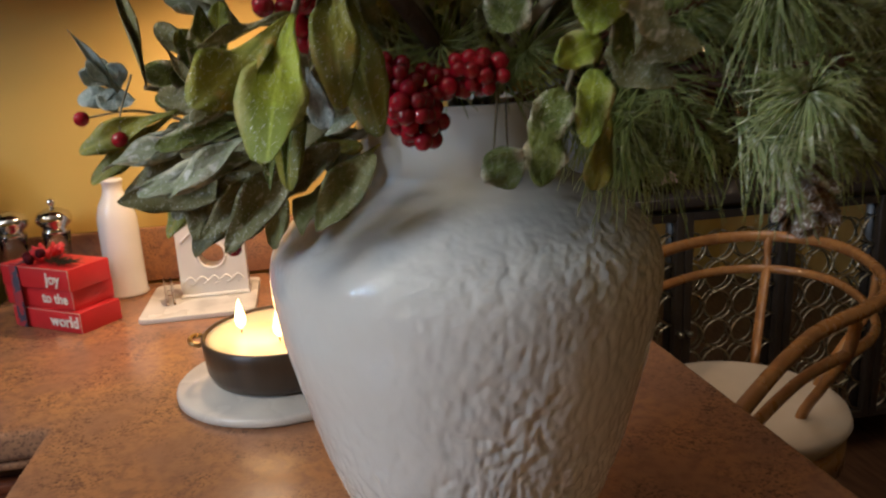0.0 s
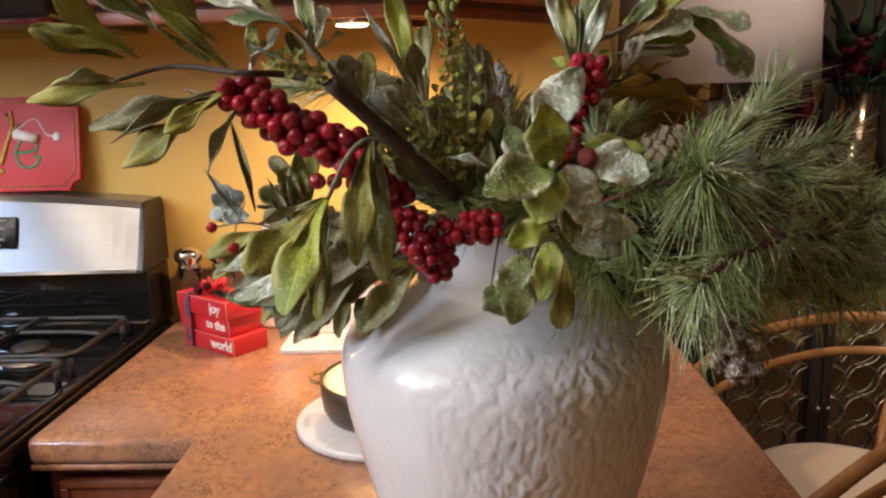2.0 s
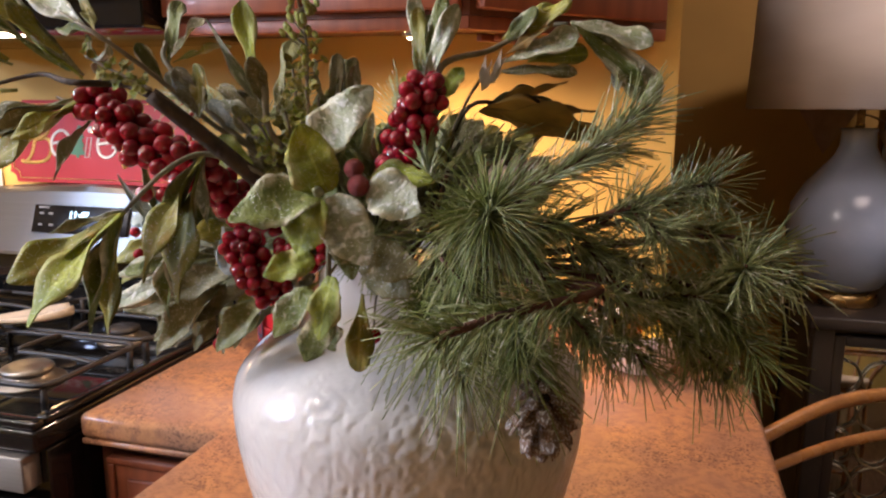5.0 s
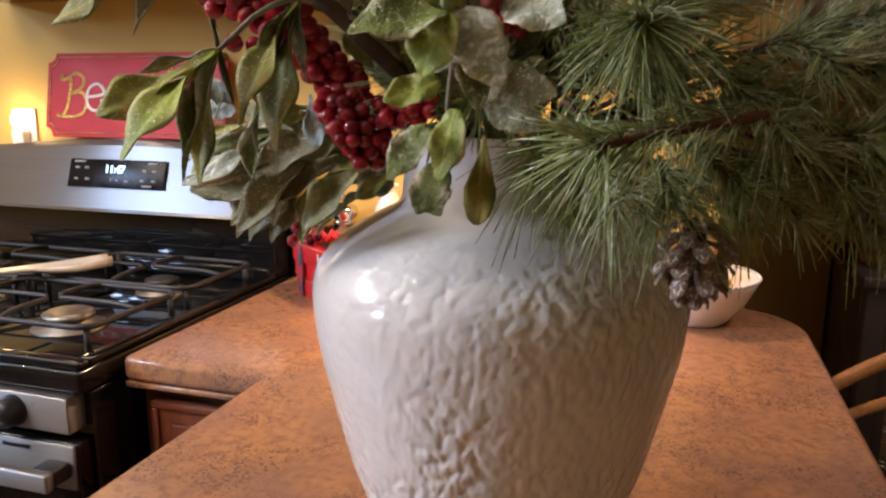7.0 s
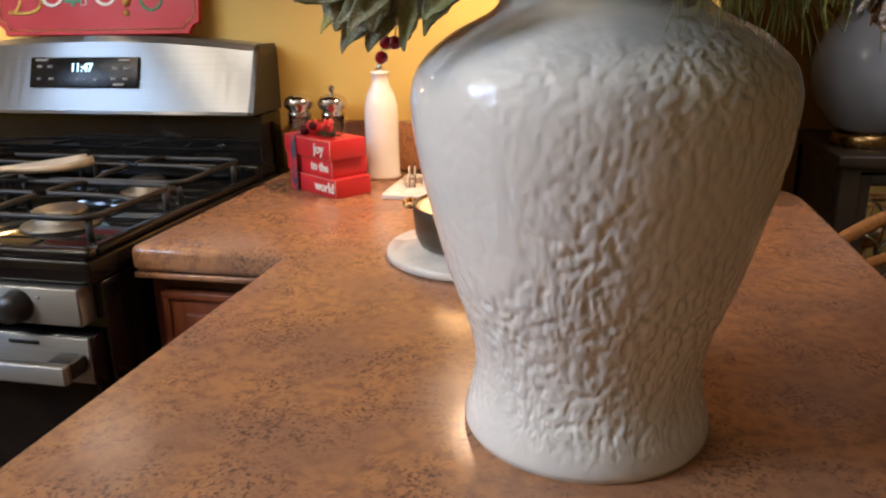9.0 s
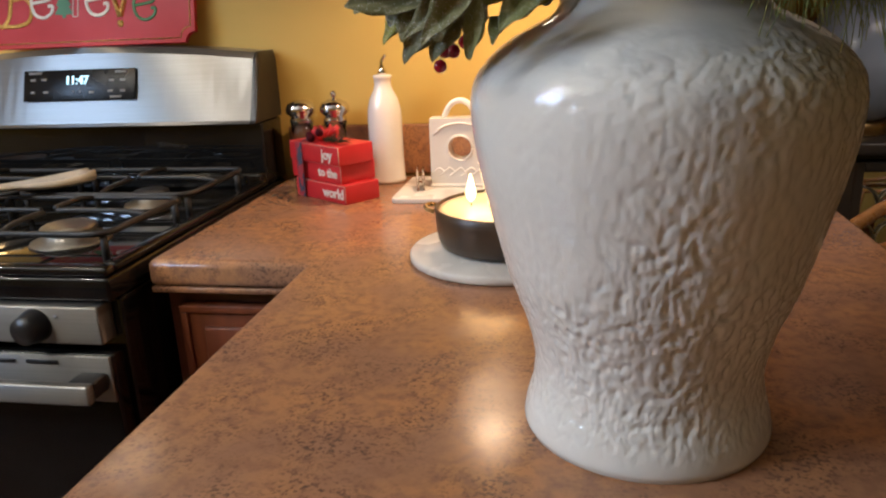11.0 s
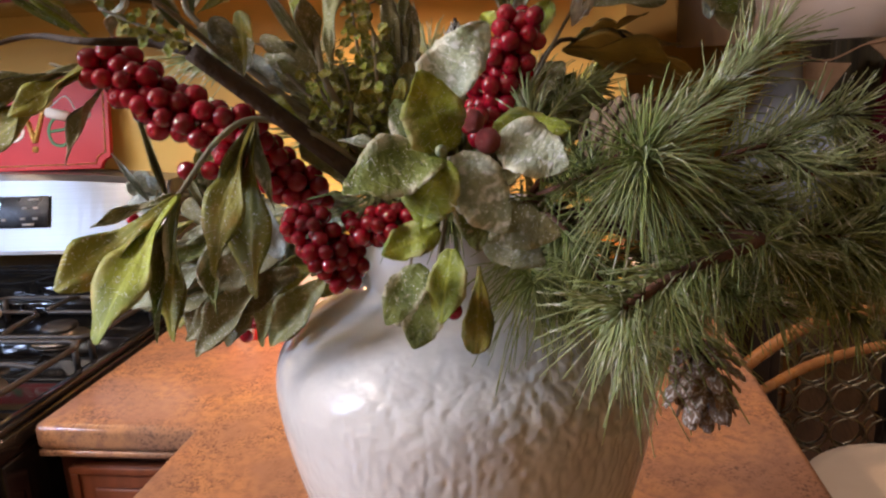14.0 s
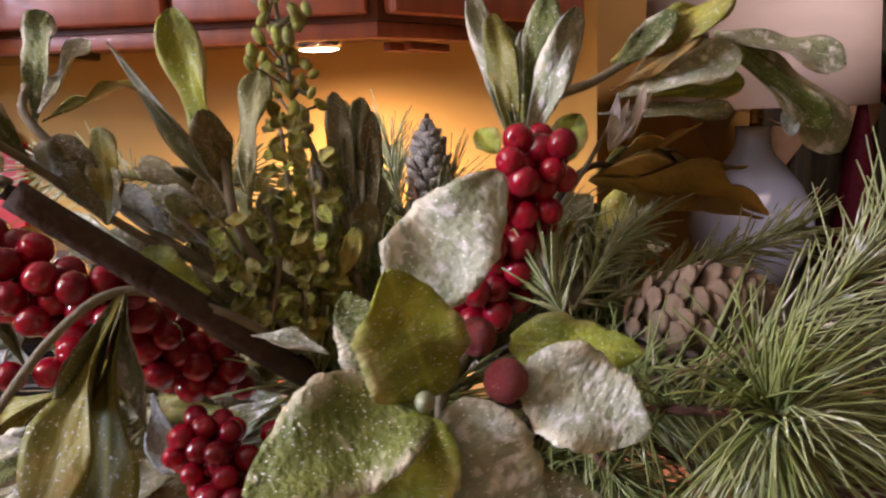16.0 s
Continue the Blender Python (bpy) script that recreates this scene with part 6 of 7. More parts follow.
leaf(crown_left, OLIVE, "paddle", (-0.016, 0.324, 1.421), (-0.043, 0.350, 1.442), 0.008)
leaf(crown_left, OLIVE, "paddle", (-0.063, 0.350, 1.413), (-0.096, 0.330, 1.444), 0.012, (0, -0.8, 0.6))
leaf(crown_left, OLIVE, "paddle", (-0.063, 0.350, 1.413), (-0.082, 0.330, 1.439), 0.011, (0, -0.8, 0.6))
leaf(crown_left, FROST, "paddle", (-0.047, 0.360, 1.402), (-0.041, 0.350, 1.424), 0.012)
leaf(crown_left, GREY_LEAF, "paddle", (0.018, 0.365, 1.376), (0.007, 0.362, 1.405), 0.014)
leaf(crown_left, OLIVE, "paddle", (0.018, 0.365, 1.376), (0.023, 0.362, 1.407), 0.015)
leaf(crown_left, GREY_LEAF, "paddle", (0.018, 0.365, 1.376), (0.013, 0.362, 1.398), 0.013)
leaf(crown_left, SILVER, "paddle", (0.018, 0.365, 1.376), (0.026, 0.362, 1.394), 0.01)
leaf(crown_left, SILVER, "paddle", (0.018, 0.365, 1.376), (-0.001, 0.362, 1.403), 0.011)
crown_mid = spray_thing("paddle_leaf_spray", "bright green paddle leaves standing in the vase", "foliage", "sprays")
stem(crown_mid, [(0.106, 0.475, 1.262), (0.075, 0.420, 1.330), (0.058, 0.380, 1.365), (0.050, 0.385, 1.396)], 0.0028, 0.0016, STEM)
leaf(crown_mid, LIME, "paddle", (0.052, 0.385, 1.376), (0.035, 0.388, 1.445), 0.015)
leaf(crown_mid, SILVER, "lance", (0.052, 0.385, 1.376), (0.018, 0.381, 1.433), 0.006)
leaf(crown_mid, DARK_LEAF, "paddle", (0.056, 0.390, 1.376), (0.052, 0.412, 1.429), 0.013)
leaf(crown_mid, GREY_LEAF, "paddle", (0.050, 0.391, 1.376), (0.047, 0.375, 1.412), 0.012)
leaf(crown_mid, GREY_LEAF, "paddle", (0.049, 0.385, 1.375), (0.022, 0.380, 1.395), 0.01)
leaf(crown_mid, SILVER, "paddle", (0.049, 0.385, 1.372), (0.024, 0.380, 1.387), 0.01)
leaf(crown_mid, GREY_LEAF, "paddle", (0.052, 0.385, 1.364), (0.032, 0.380, 1.378), 0.012)
leaf(crown_mid, GREY_LEAF, "paddle", (0.053, 0.385, 1.368), (0.044, 0.380, 1.390), 0.012)
leaf(crown_mid, LIME, "paddle", (0.041, 0.385, 1.348), (0.019, 0.380, 1.363), 0.016)
leaf(crown_mid, LIME, "paddle", (0.054, 0.385, 1.356), (0.049, 0.380, 1.370), 0.013)
leaf(crown_mid, BLUE_LEAF, "paddle", (0.034, 0.385, 1.366), (0.015, 0.380, 1.387), 0.01)
leaf(crown_mid, DARK_LEAF, "paddle", (0.047, 0.385, 1.368), (0.031, 0.380, 1.383), 0.008)
leaf(crown_mid, OLIVE, "paddle", (0.087, 0.385, 1.351), (0.097, 0.380, 1.371), 0.008)
leaf(crown_mid, DARK_LEAF, "paddle", (0.095, 0.385, 1.357), (0.100, 0.380, 1.379), 0.011)
stem(crown_mid, [(0.075, 0.410, 1.340), (0.050, 0.385, 1.360), (0.032, 0.380, 1.379)], 0.0018, 0.001, STEM)
crown_dark = spray_thing("dark_leaf_spray", "dark upright curled leaf bunch in the vase", "foliage", "sprays")
stem(crown_dark, [(0.106, 0.475, 1.262), (0.095, 0.420, 1.310), (0.091, 0.395, 1.352)], 0.003, 0.002, STEM)
leaf(crown_dark, DARK_LEAF, "paddle", (0.087, 0.395, 1.352), (0.074, 0.416, 1.411), 0.01, (-0.48, -1, 0))
leaf(crown_dark, GREY_LEAF, "paddle", (0.090, 0.395, 1.352), (0.082, 0.420, 1.419), 0.011, (-0.16, -1, 0))
leaf(crown_dark, DARK_LEAF, "paddle", (0.092, 0.395, 1.352), (0.090, 0.424, 1.417), 0.01, (0.16, -1, 0))
leaf(crown_dark, GREY_LEAF, "paddle", (0.094, 0.395, 1.352), (0.096, 0.420, 1.409), 0.01, (0.4, -1, 0))
leaf(crown_dark, DARK_LEAF, "paddle", (0.089, 0.395, 1.352), (0.078, 0.426, 1.415), 0.011, (-0.32, -1, 0))
leaf(crown_dark, DARK_LEAF, "paddle", (0.095, 0.395, 1.352), (0.100, 0.426, 1.395), 0.009, (0.56, -1, 0))
leaf(crown_dark, OLIVE, "paddle", (0.087, 0.395, 1.352), (0.072, 0.424, 1.397), 0.009, (-0.56, -1, 0))
leaf(crown_dark, SILVER, "paddle", (0.092, 0.395, 1.352), (0.088, 0.414, 1.401), 0.009, (0.08, -1, 0))
buds = spray_thing("bud_sprig", "pale green budded sprig standing in the vase", "foliage", "sprays")
stem(buds, [(0.106, 0.475, 1.262), (0.085, 0.410, 1.340), (0.075, 0.395, 1.380), (0.070, 0.404, 1.419), (0.069, 0.392, 1.453)], 0.0014, 0.0008, STEM)
boxwood = spray_thing("boxwood_sprig", "small leaved boxwood sprig in the vase", "foliage", "sprays")
stem(boxwood, [(0.106, 0.475, 1.262), (0.085, 0.410, 1.330), (0.075, 0.385, 1.370), (0.072, 0.380, 1.405)], 0.0016, 0.0008, STEM)
stem(boxwood, [(0.085, 0.410, 1.330), (0.082, 0.385, 1.360), (0.084, 0.372, 1.392)], 0.0014, 0.0008, STEM)
stem(boxwood, [(0.085, 0.410, 1.330), (0.060, 0.390, 1.350), (0.050, 0.375, 1.375)], 0.0014, 0.0008, STEM)
crown_right = spray_thing("frosted_paddle_spray", "frosted paddle leaves on an upright sprig in the vase", "foliage", "sprays")
stem(crown_right, [(0.106, 0.475, 1.262), (0.130, 0.430, 1.320), (0.146, 0.395, 1.368), (0.150, 0.385, 1.388)], 0.0028, 0.002, STEM)
leaf(crown_right, SILVER, "paddle", (0.150, 0.385, 1.388), (0.135, 0.418, 1.449), 0.01)
leaf(crown_right, FROST, "paddle", (0.150, 0.385, 1.388), (0.150, 0.402, 1.439), 0.012)
leaf(crown_right, SILVER, "paddle", (0.150, 0.385, 1.388), (0.169, 0.377, 1.437), 0.012)
leaf(crown_right, OLIVE, "paddle", (0.150, 0.389, 1.388), (0.142, 0.395, 1.440), 0.011)
leaf(crown_right, FROST, "paddle", (0.150, 0.389, 1.388), (0.160, 0.395, 1.445), 0.012)
leaf(crown_right, SILVER, "paddle", (0.150, 0.389, 1.388), (0.156, 0.395, 1.435), 0.012)
leaf(crown_right, LIME, "ovate", (0.161, 0.390, 1.388), (0.171, 0.395, 1.405), 0.013)
leaf(crown_right, LIME, "ovate", (0.143, 0.390, 1.393), (0.136, 0.395, 1.401), 0.009)
stem(crown_right, [(0.154, 0.395, 1.376), (0.157, 0.400, 1.406), (0.179, 0.425, 1.416), (0.192, 0.430, 1.423), (0.211, 0.440, 1.431), (0.224, 0.440, 1.432)], 0.0022, 0.0012, STEM)
leaf(crown_right, OLIVE, "paddle", (0.188, 0.430, 1.421), (0.229, 0.425, 1.442), 0.012)
leaf(crown_right, OLIVE, "paddle", (0.186, 0.430, 1.423), (0.215, 0.425, 1.443), 0.011)
leaf(crown_right, SILVER, "paddle", (0.188, 0.430, 1.410), (0.232, 0.425, 1.425), 0.018)
leaf(crown_right, LIME, "paddle", (0.201, 0.435, 1.410), (0.236, 0.430, 1.415), 0.011)
leaf(crown_right, GREY_LEAF, "paddle", (0.181, 0.430, 1.404), (0.231, 0.425, 1.406), 0.009)
leaf(crown_right, FROST, "paddle", (0.184, 0.430, 1.419), (0.209, 0.425, 1.439), 0.012)
leaf(crown_right, OLIVE, "paddle", (0.194, 0.440, 1.412), (0.235, 0.435, 1.419), 0.013)
leaf(crown_right, AUTUMN, "paddle", (0.186, 0.430, 1.413), (0.219, 0.425, 1.431), 0.01)
leaf(crown_right, SILVER, "paddle", (0.226, 0.440, 1.433), (0.282, 0.435, 1.392), 0.023, (-0.2, -1, 0.5))
leaf(crown_right, SILVER, "paddle", (0.226, 0.440, 1.433), (0.274, 0.435, 1.420), 0.017, (-0.2, -1, 0.5))
leaf(crown_right, FROST, "paddle", (0.226, 0.440, 1.433), (0.269, 0.435, 1.396), 0.013, (-0.2, -1, 0.5))
leaf(crown_right, BLUE_LEAF, "paddle", (0.253, 0.440, 1.415), (0.255, 0.435, 1.393), 0.007, (-0.2, -1, 0.5))
autumn = spray_thing("autumn_leaf_spray", "brown and gold narrow leaf spray in the vase", "foliage", "sprays")
stem(autumn, [(0.106, 0.475, 1.262), (0.140, 0.440, 1.320), (0.171, 0.410, 1.383), (0.205, 0.450, 1.376)], 0.002, 0.001, BARK)
leaf(autumn, AUTUMN, "lance", (0.176, 0.415, 1.380), (0.254, 0.450, 1.363), 0.008, (0, -0.6, 1))
leaf(autumn, AUTUMN, "lance", (0.176, 0.415, 1.380), (0.224, 0.450, 1.394), 0.005, (0, -0.6, 1))
leaf(autumn, AUTUMN, "lance", (0.176, 0.415, 1.380), (0.241, 0.450, 1.375), 0.007, (0, -0.6, 1))
leaf(autumn, DARK_LEAF, "lance", (0.176, 0.415, 1.380), (0.216, 0.450, 1.392), 0.006, (0, -0.6, 1))
leaf(autumn, AUTUMN, "lance", (0.176, 0.415, 1.380), (0.234, 0.450, 1.380), 0.006, (0, -0.6, 1))
leaf(autumn, DARK_LEAF, "lance", (0.176, 0.415, 1.380), (0.211, 0.450, 1.383), 0.007, (0, -0.6, 1))
leaf(autumn, AUTUMN, "lance", (0.176, 0.415, 1.380), (0.246, 0.450, 1.354), 0.005, (0, -0.6, 1))
leaf(autumn, OLIVE, "lance", (0.176, 0.415, 1.380), (0.205, 0.450, 1.389), 0.005, (0, -0.6, 1))
flake = spray_thing("glitter_flake", "white glitter flake pick in the vase", "ornament")
stem(flake, [(0.106, 0.475, 1.262), (0.140, 0.430, 1.330), (0.169, 0.400, 1.380), (0.181, 0.400, 1.400)], 0.0012, 0.0008, STEM)
leaf(flake, WHITE_INK, "lance", (0.181, 0.400, 1.392), (0.191, 0.398, 1.405), 0.004)
leaf(flake, WHITE_INK, "lance", (0.181, 0.400, 1.392), (0.184, 0.398, 1.412), 0.004)
leaf(flake, WHITE_INK, "lance", (0.181, 0.400, 1.392), (0.188, 0.398, 1.409), 0.004)
leaf(flake, WHITE_INK, "lance", (0.187, 0.400, 1.396), (0.195, 0.398, 1.411), 0.004)
leaf(flake, WHITE_INK, "lance", (0.188, 0.400, 1.396), (0.193, 0.398, 1.415), 0.004)
leaf(side, SILVER, "paddle", (-0.006, 0.400, 1.268), (-0.080, 0.388, 1.249), 0.015, (-0.1, -1, 0.35))
leaf(side, GREY_LEAF, "ovate", (0.016, 0.400, 1.275), (-0.040, 0.388, 1.261), 0.021, (-0.1, -1, 0.35))
leaf(side, GREY_LEAF, "ovate", (0.022, 0.405, 1.264), (-0.021, 0.393, 1.241), 0.02, (-0.1, -1, 0.35))
leaf(side, GREY_LEAF, "ovate", (-0.003, 0.410, 1.253), (-0.055, 0.398, 1.223), 0.018, (-0.1, -1, 0.35))
leaf(side, FROST, "paddle", (-0.023, 0.410, 1.280), (-0.070, 0.398, 1.270), 0.013, (-0.1, -1, 0.35))
leaf(side, DARK_LEAF, "ovate", (0.039, 0.400, 1.259), (0.005, 0.388, 1.223), 0.021, (-0.1, -1, 0.35))
leaf(side, GREY_LEAF, "ovate", (0.003, 0.400, 1.263), (-0.042, 0.388, 1.216), 0.02, (-0.1, -1, 0.35))
leaf(side, SILVER, "paddle", (-0.017, 0.395, 1.278), (-0.065, 0.383, 1.248), 0.015, (-0.1, -1, 0.35))
leaf(crown_dark, DARK_LEAF, "paddle", (0.049, 0.430, 1.341), (0.042, 0.426, 1.381), 0.013, (0, -1, 0.3))
leaf(crown_dark, GREY_LEAF, "paddle", (0.051, 0.430, 1.341), (0.051, 0.426, 1.379), 0.013, (0, -1, 0.3))
leaf(crown_dark, DARK_LEAF, "paddle", (0.053, 0.430, 1.341), (0.059, 0.426, 1.379), 0.013, (0, -1, 0.3))
leaf(crown_dark, OLIVE, "paddle", (0.055, 0.425, 1.342), (0.048, 0.421, 1.369), 0.013, (0, -1, 0.3))
leaf(crown_dark, DARK_LEAF, "paddle", (0.055, 0.425, 1.342), (0.056, 0.421, 1.366), 0.013, (0, -1, 0.3))
leaf(crown_dark, GREY_LEAF, "paddle", (0.047, 0.405, 1.322), (0.030, 0.401, 1.366), 0.013, (0, -1, 0.3))
leaf(crown_dark, DARK_LEAF, "paddle", (0.049, 0.410, 1.321), (0.042, 0.406, 1.358), 0.012, (0, -1, 0.3))
leaf(crown_dark, DARK_LEAF, "paddle", (0.055, 0.415, 1.322), (0.059, 0.411, 1.364), 0.012, (0, -1, 0.3))
leaf(crown_dark, OLIVE, "paddle", (0.064, 0.410, 1.323), (0.077, 0.406, 1.357), 0.012, (0, -1, 0.3))
leaf(crown_dark, DARK_LEAF, "paddle", (0.069, 0.410, 1.321), (0.086, 0.406, 1.344), 0.013, (0, -1, 0.3))
leaf(crown_dark, DARK_LEAF, "paddle", (0.051, 0.400, 1.318), (0.034, 0.396, 1.340), 0.013, (0, -1, 0.3))
leaf(crown_dark, OLIVE, "paddle", (0.056, 0.400, 1.318), (0.049, 0.396, 1.344), 0.012, (0, -1, 0.3))
leaf(crown_dark, GREY_LEAF, "paddle", (0.063, 0.400, 1.318), (0.066, 0.396, 1.346), 0.012, (0, -1, 0.3))
leaf(crown_dark, GREY_LEAF, "lance", (0.051, 0.390, 1.378), (0.017, 0.386, 1.393), 0.007, (0, -1, 0.3))
leaf(crown_dark, DARK_LEAF, "paddle", (0.044, 0.400, 1.358), (0.023, 0.396, 1.381), 0.012, (0, -1, 0.3))
stem(boxwood, [(0.060, 0.388, 1.331), (0.066, 0.388, 1.359), (0.062, 0.388, 1.381)], 0.0012, 0.0007, STEM)
stem(boxwood, [(0.072, 0.388, 1.331), (0.077, 0.388, 1.359), (0.076, 0.388, 1.384)], 0.0012, 0.0007, STEM)
stem(boxwood, [(0.067, 0.388, 1.333), (0.054, 0.388, 1.350), (0.048, 0.388, 1.362)], 0.0012, 0.0007, STEM)
stem(boxwood, [(0.078, 0.395, 1.334), (0.082, 0.395, 1.365), (0.081, 0.395, 1.388)], 0.0012, 0.0007, STEM)
stem(boxwood, [(0.001, 0.345, 1.392), (-0.020, 0.345, 1.401), (-0.042, 0.345, 1.411)], 0.0012, 0.0007, STEM)

# ---- pine branches ----
pine_high = spray_thing("pine_branch", "frosted green pine branch reaching up from the vase", "pine branch", "pine branches")
pine_near = spray_thing("pine_branch", "long needled green pine branch over the vase rim", "pine branch", "pine branches")
pine_far = spray_thing("pine_branch", "frosted green pine branch reaching sideways from the vase", "pine branch", "pine branches")
pine_back = spray_thing("pine_branch", "frosted pine tips standing behind in the vase", "pine branch", "pine branches")
stem(pine_high, [(0.106, 0.475, 1.262), (0.150, 0.400, 1.300), (0.185, 0.335, 1.325), (0.208, 0.304, 1.336)], 0.0016, 0.0014, TWIG_RED)
needles(pine_high, [(0.162, 0.380, 1.306), (0.185, 0.335, 1.325), (0.206, 0.308, 1.335)], 200, 0.036, 231, spread=0.9, ahead=0.7, droop=0.2)
stem(pine_high, [(0.160, 0.385, 1.305), (0.205, 0.345, 1.335), (0.238, 0.350, 1.354), (0.272, 0.370, 1.382)], 0.002, 0.001, TWIG_RED)
needles(pine_high, [(0.204, 0.314, 1.334), (0.208, 0.304, 1.336)], 105, 0.044, 31, spread=1.0, ahead=0.35, droop=0.25)
needles(pine_high, [(0.206, 0.310, 1.336), (0.208, 0.302, 1.333)], 80, 0.042, 131, spread=0.9, ahead=0.5, droop=0.5, mat=NEEDLE_PALE)
needles(pine_high, [(0.205, 0.335, 1.335), (0.238, 0.350, 1.354), (0.272, 0.370, 1.382)], 240, 0.036, 32, mat=NEEDLE_PALE, spread=0.6, ahead=0.9)
needles(pine_high, [(0.160, 0.385, 1.305), (0.205, 0.345, 1.330)], 105, 0.04, 33, spread=0.9, ahead=0.6)
stem(pine_near, [(0.106, 0.475, 1.262), (0.150, 0.430, 1.285), (0.220, 0.370, 1.290), (0.257, 0.324, 1.298), (0.221, 0.295, 1.292), (0.193, 0.262, 1.287)], 0.0026, 0.0022, TWIG_RED)
needles(pine_near, [(0.199, 0.268, 1.288), (0.193, 0.262, 1.287)], 40, 0.034, 34, spread=0.8, ahead=0.9, droop=0.15, mat=NEEDLE_PALE)
needles(pine_near, [(0.257, 0.324, 1.298), (0.221, 0.295, 1.292), (0.193, 0.262, 1.287)], 110, 0.032, 35, spread=0.8, ahead=0.8, droop=0.3)
needles(pine_near, [(0.257, 0.324, 1.298), (0.221, 0.295, 1.292), (0.193, 0.262, 1.287)], 80, 0.034, 135, spread=0.8, ahead=0.8, droop=0.4, mat=NEEDLE_PALE)
needles(pine_near, [(0.150, 0.400, 1.285), (0.160, 0.345, 1.272)], 136, 0.04, 36, spread=1.0, ahead=0.4, droop=0.4)
needles(pine_near, [(0.215, 0.330, 1.280), (0.222, 0.312, 1.262)], 117, 0.038, 37, spread=0.8, ahead=0.8, droop=0.3)
needles(pine_near, [(0.190, 0.310, 1.275), (0.200, 0.285, 1.262)], 74, 0.036, 137, spread=0.8, ahead=0.8, droop=0.3, mat=NEEDLE_PALE)
stem(pine_far, [(0.150, 0.430, 1.285), (0.247, 0.354, 1.298), (0.299, 0.391, 1.274), (0.321, 0.376, 1.296), (0.323, 0.342, 1.310)], 0.0024, 0.001, TWIG_RED)
needles(pine_far, [(0.257, 0.324, 1.298), (0.299, 0.391, 1.274), (0.321, 0.376, 1.292)], 150, 0.031, 38, spread=0.95, ahead=0.7, droop=0.25)
needles(pine_far, [(0.257, 0.324, 1.298), (0.299, 0.391, 1.274), (0.321, 0.376, 1.292)], 160, 0.033, 138, spread=0.95, ahead=0.6, droop=0.3, mat=NEEDLE_PALE)
needles(pine_far, [(0.299, 0.391, 1.274), (0.321, 0.376, 1.292), (0.323, 0.342, 1.310)], 204, 0.036, 39, mat=NEEDLE_PALE, spread=0.7, ahead=0.9, droop=0.15)
needles(pine_far, [(0.299, 0.391, 1.274), (0.320, 0.381, 1.292), (0.334, 0.384, 1.308)], 124, 0.036, 40, spread=0.7, ahead=0.9)
needles(pine_far, [(0.200, 0.380, 1.300), (0.289, 0.401, 1.264), (0.309, 0.381, 1.244)], 90, 0.031, 41, spread=0.9, ahead=0.7, droop=0.2)
needles(pine_back, [(0.162, 0.360, 1.345), (0.156, 0.370, 1.357)], 110, 0.026, 42, mat=NEEDLE_PALE, spread=0.6, ahead=0.9)
needles(pine_back, [(0.164, 0.360, 1.345), (0.182, 0.400, 1.358), (0.195, 0.420, 1.362)], 190, 0.026, 43, mat=NEEDLE_PALE, spread=0.6, ahead=0.9)
needles(pine_back, [(0.175, 0.380, 1.343), (0.220, 0.420, 1.346), (0.259, 0.430, 1.359)], 230, 0.026, 44, mat=NEEDLE_PALE, spread=0.6, ahead=0.9)
needles(pine_back, [(0.099, 0.500, 1.346), (0.089, 0.520, 1.370), (0.084, 0.540, 1.389)], 170, 0.034, 45, mat=NEEDLE_PALE, spread=0.5, ahead=0.9)
needles(pine_back, [(0.108, 0.500, 1.346), (0.116, 0.520, 1.369)], 120, 0.034, 46, mat=NEEDLE_PALE, spread=0.5, ahead=0.9)
needles(pine_back, [(0.110, 0.420, 1.290), (0.120, 0.380, 1.310)], 200, 0.036, 47, spread=1.0, ahead=0.5)
needles(pine_back, [(0.090, 0.430, 1.290), (0.075, 0.390, 1.315)], 160, 0.036, 48, spread=1.0, ahead=0.5)
needles(pine_back, [(-0.003, 0.440, 1.383), (-0.058, 0.460, 1.389)], 150, 0.03, 49, mat=NEEDLE_PALE, spread=0.6, ahead=0.8)
needles(pine_back, [(0.011, 0.450, 1.373), (0.025, 0.470, 1.381)], 120, 0.03, 50, mat=NEEDLE_PALE, spread=0.6, ahead=0.8)
stem(pine_near, [(0.161, 0.420, 1.290), (0.195, 0.370, 1.305), (0.215, 0.364, 1.319), (0.235, 0.350, 1.326)], 0.0016, 0.0009, TWIG_RED)
needles(pine_near, [(0.195, 0.370, 1.305), (0.215, 0.364, 1.319), (0.235, 0.350, 1.326)], 160, 0.031, 400, mat=NEEDLE, spread=0.8, ahead=0.75, droop=0.12)
stem(pine_near, [(0.167, 0.420, 1.290), (0.218, 0.370, 1.286), (0.236, 0.364, 1.278), (0.255, 0.350, 1.262)], 0.0016, 0.0009, TWIG_RED)
needles(pine_near, [(0.218, 0.370, 1.286), (0.236, 0.364, 1.278), (0.255, 0.350, 1.262)], 160, 0.031, 401, mat=NEEDLE, spread=0.8, ahead=0.75, droop=0.12)
stem(pine_far, [(0.174, 0.420, 1.290), (0.245, 0.390, 1.317), (0.263, 0.384, 1.330), (0.281, 0.370, 1.336)], 0.0016, 0.0009, TWIG_RED)
needles(pine_far, [(0.245, 0.390, 1.317), (0.263, 0.384, 1.330), (0.281, 0.370, 1.336)], 160, 0.031, 402, mat=NEEDLE_PALE, spread=0.8, ahead=0.75, droop=0.12)
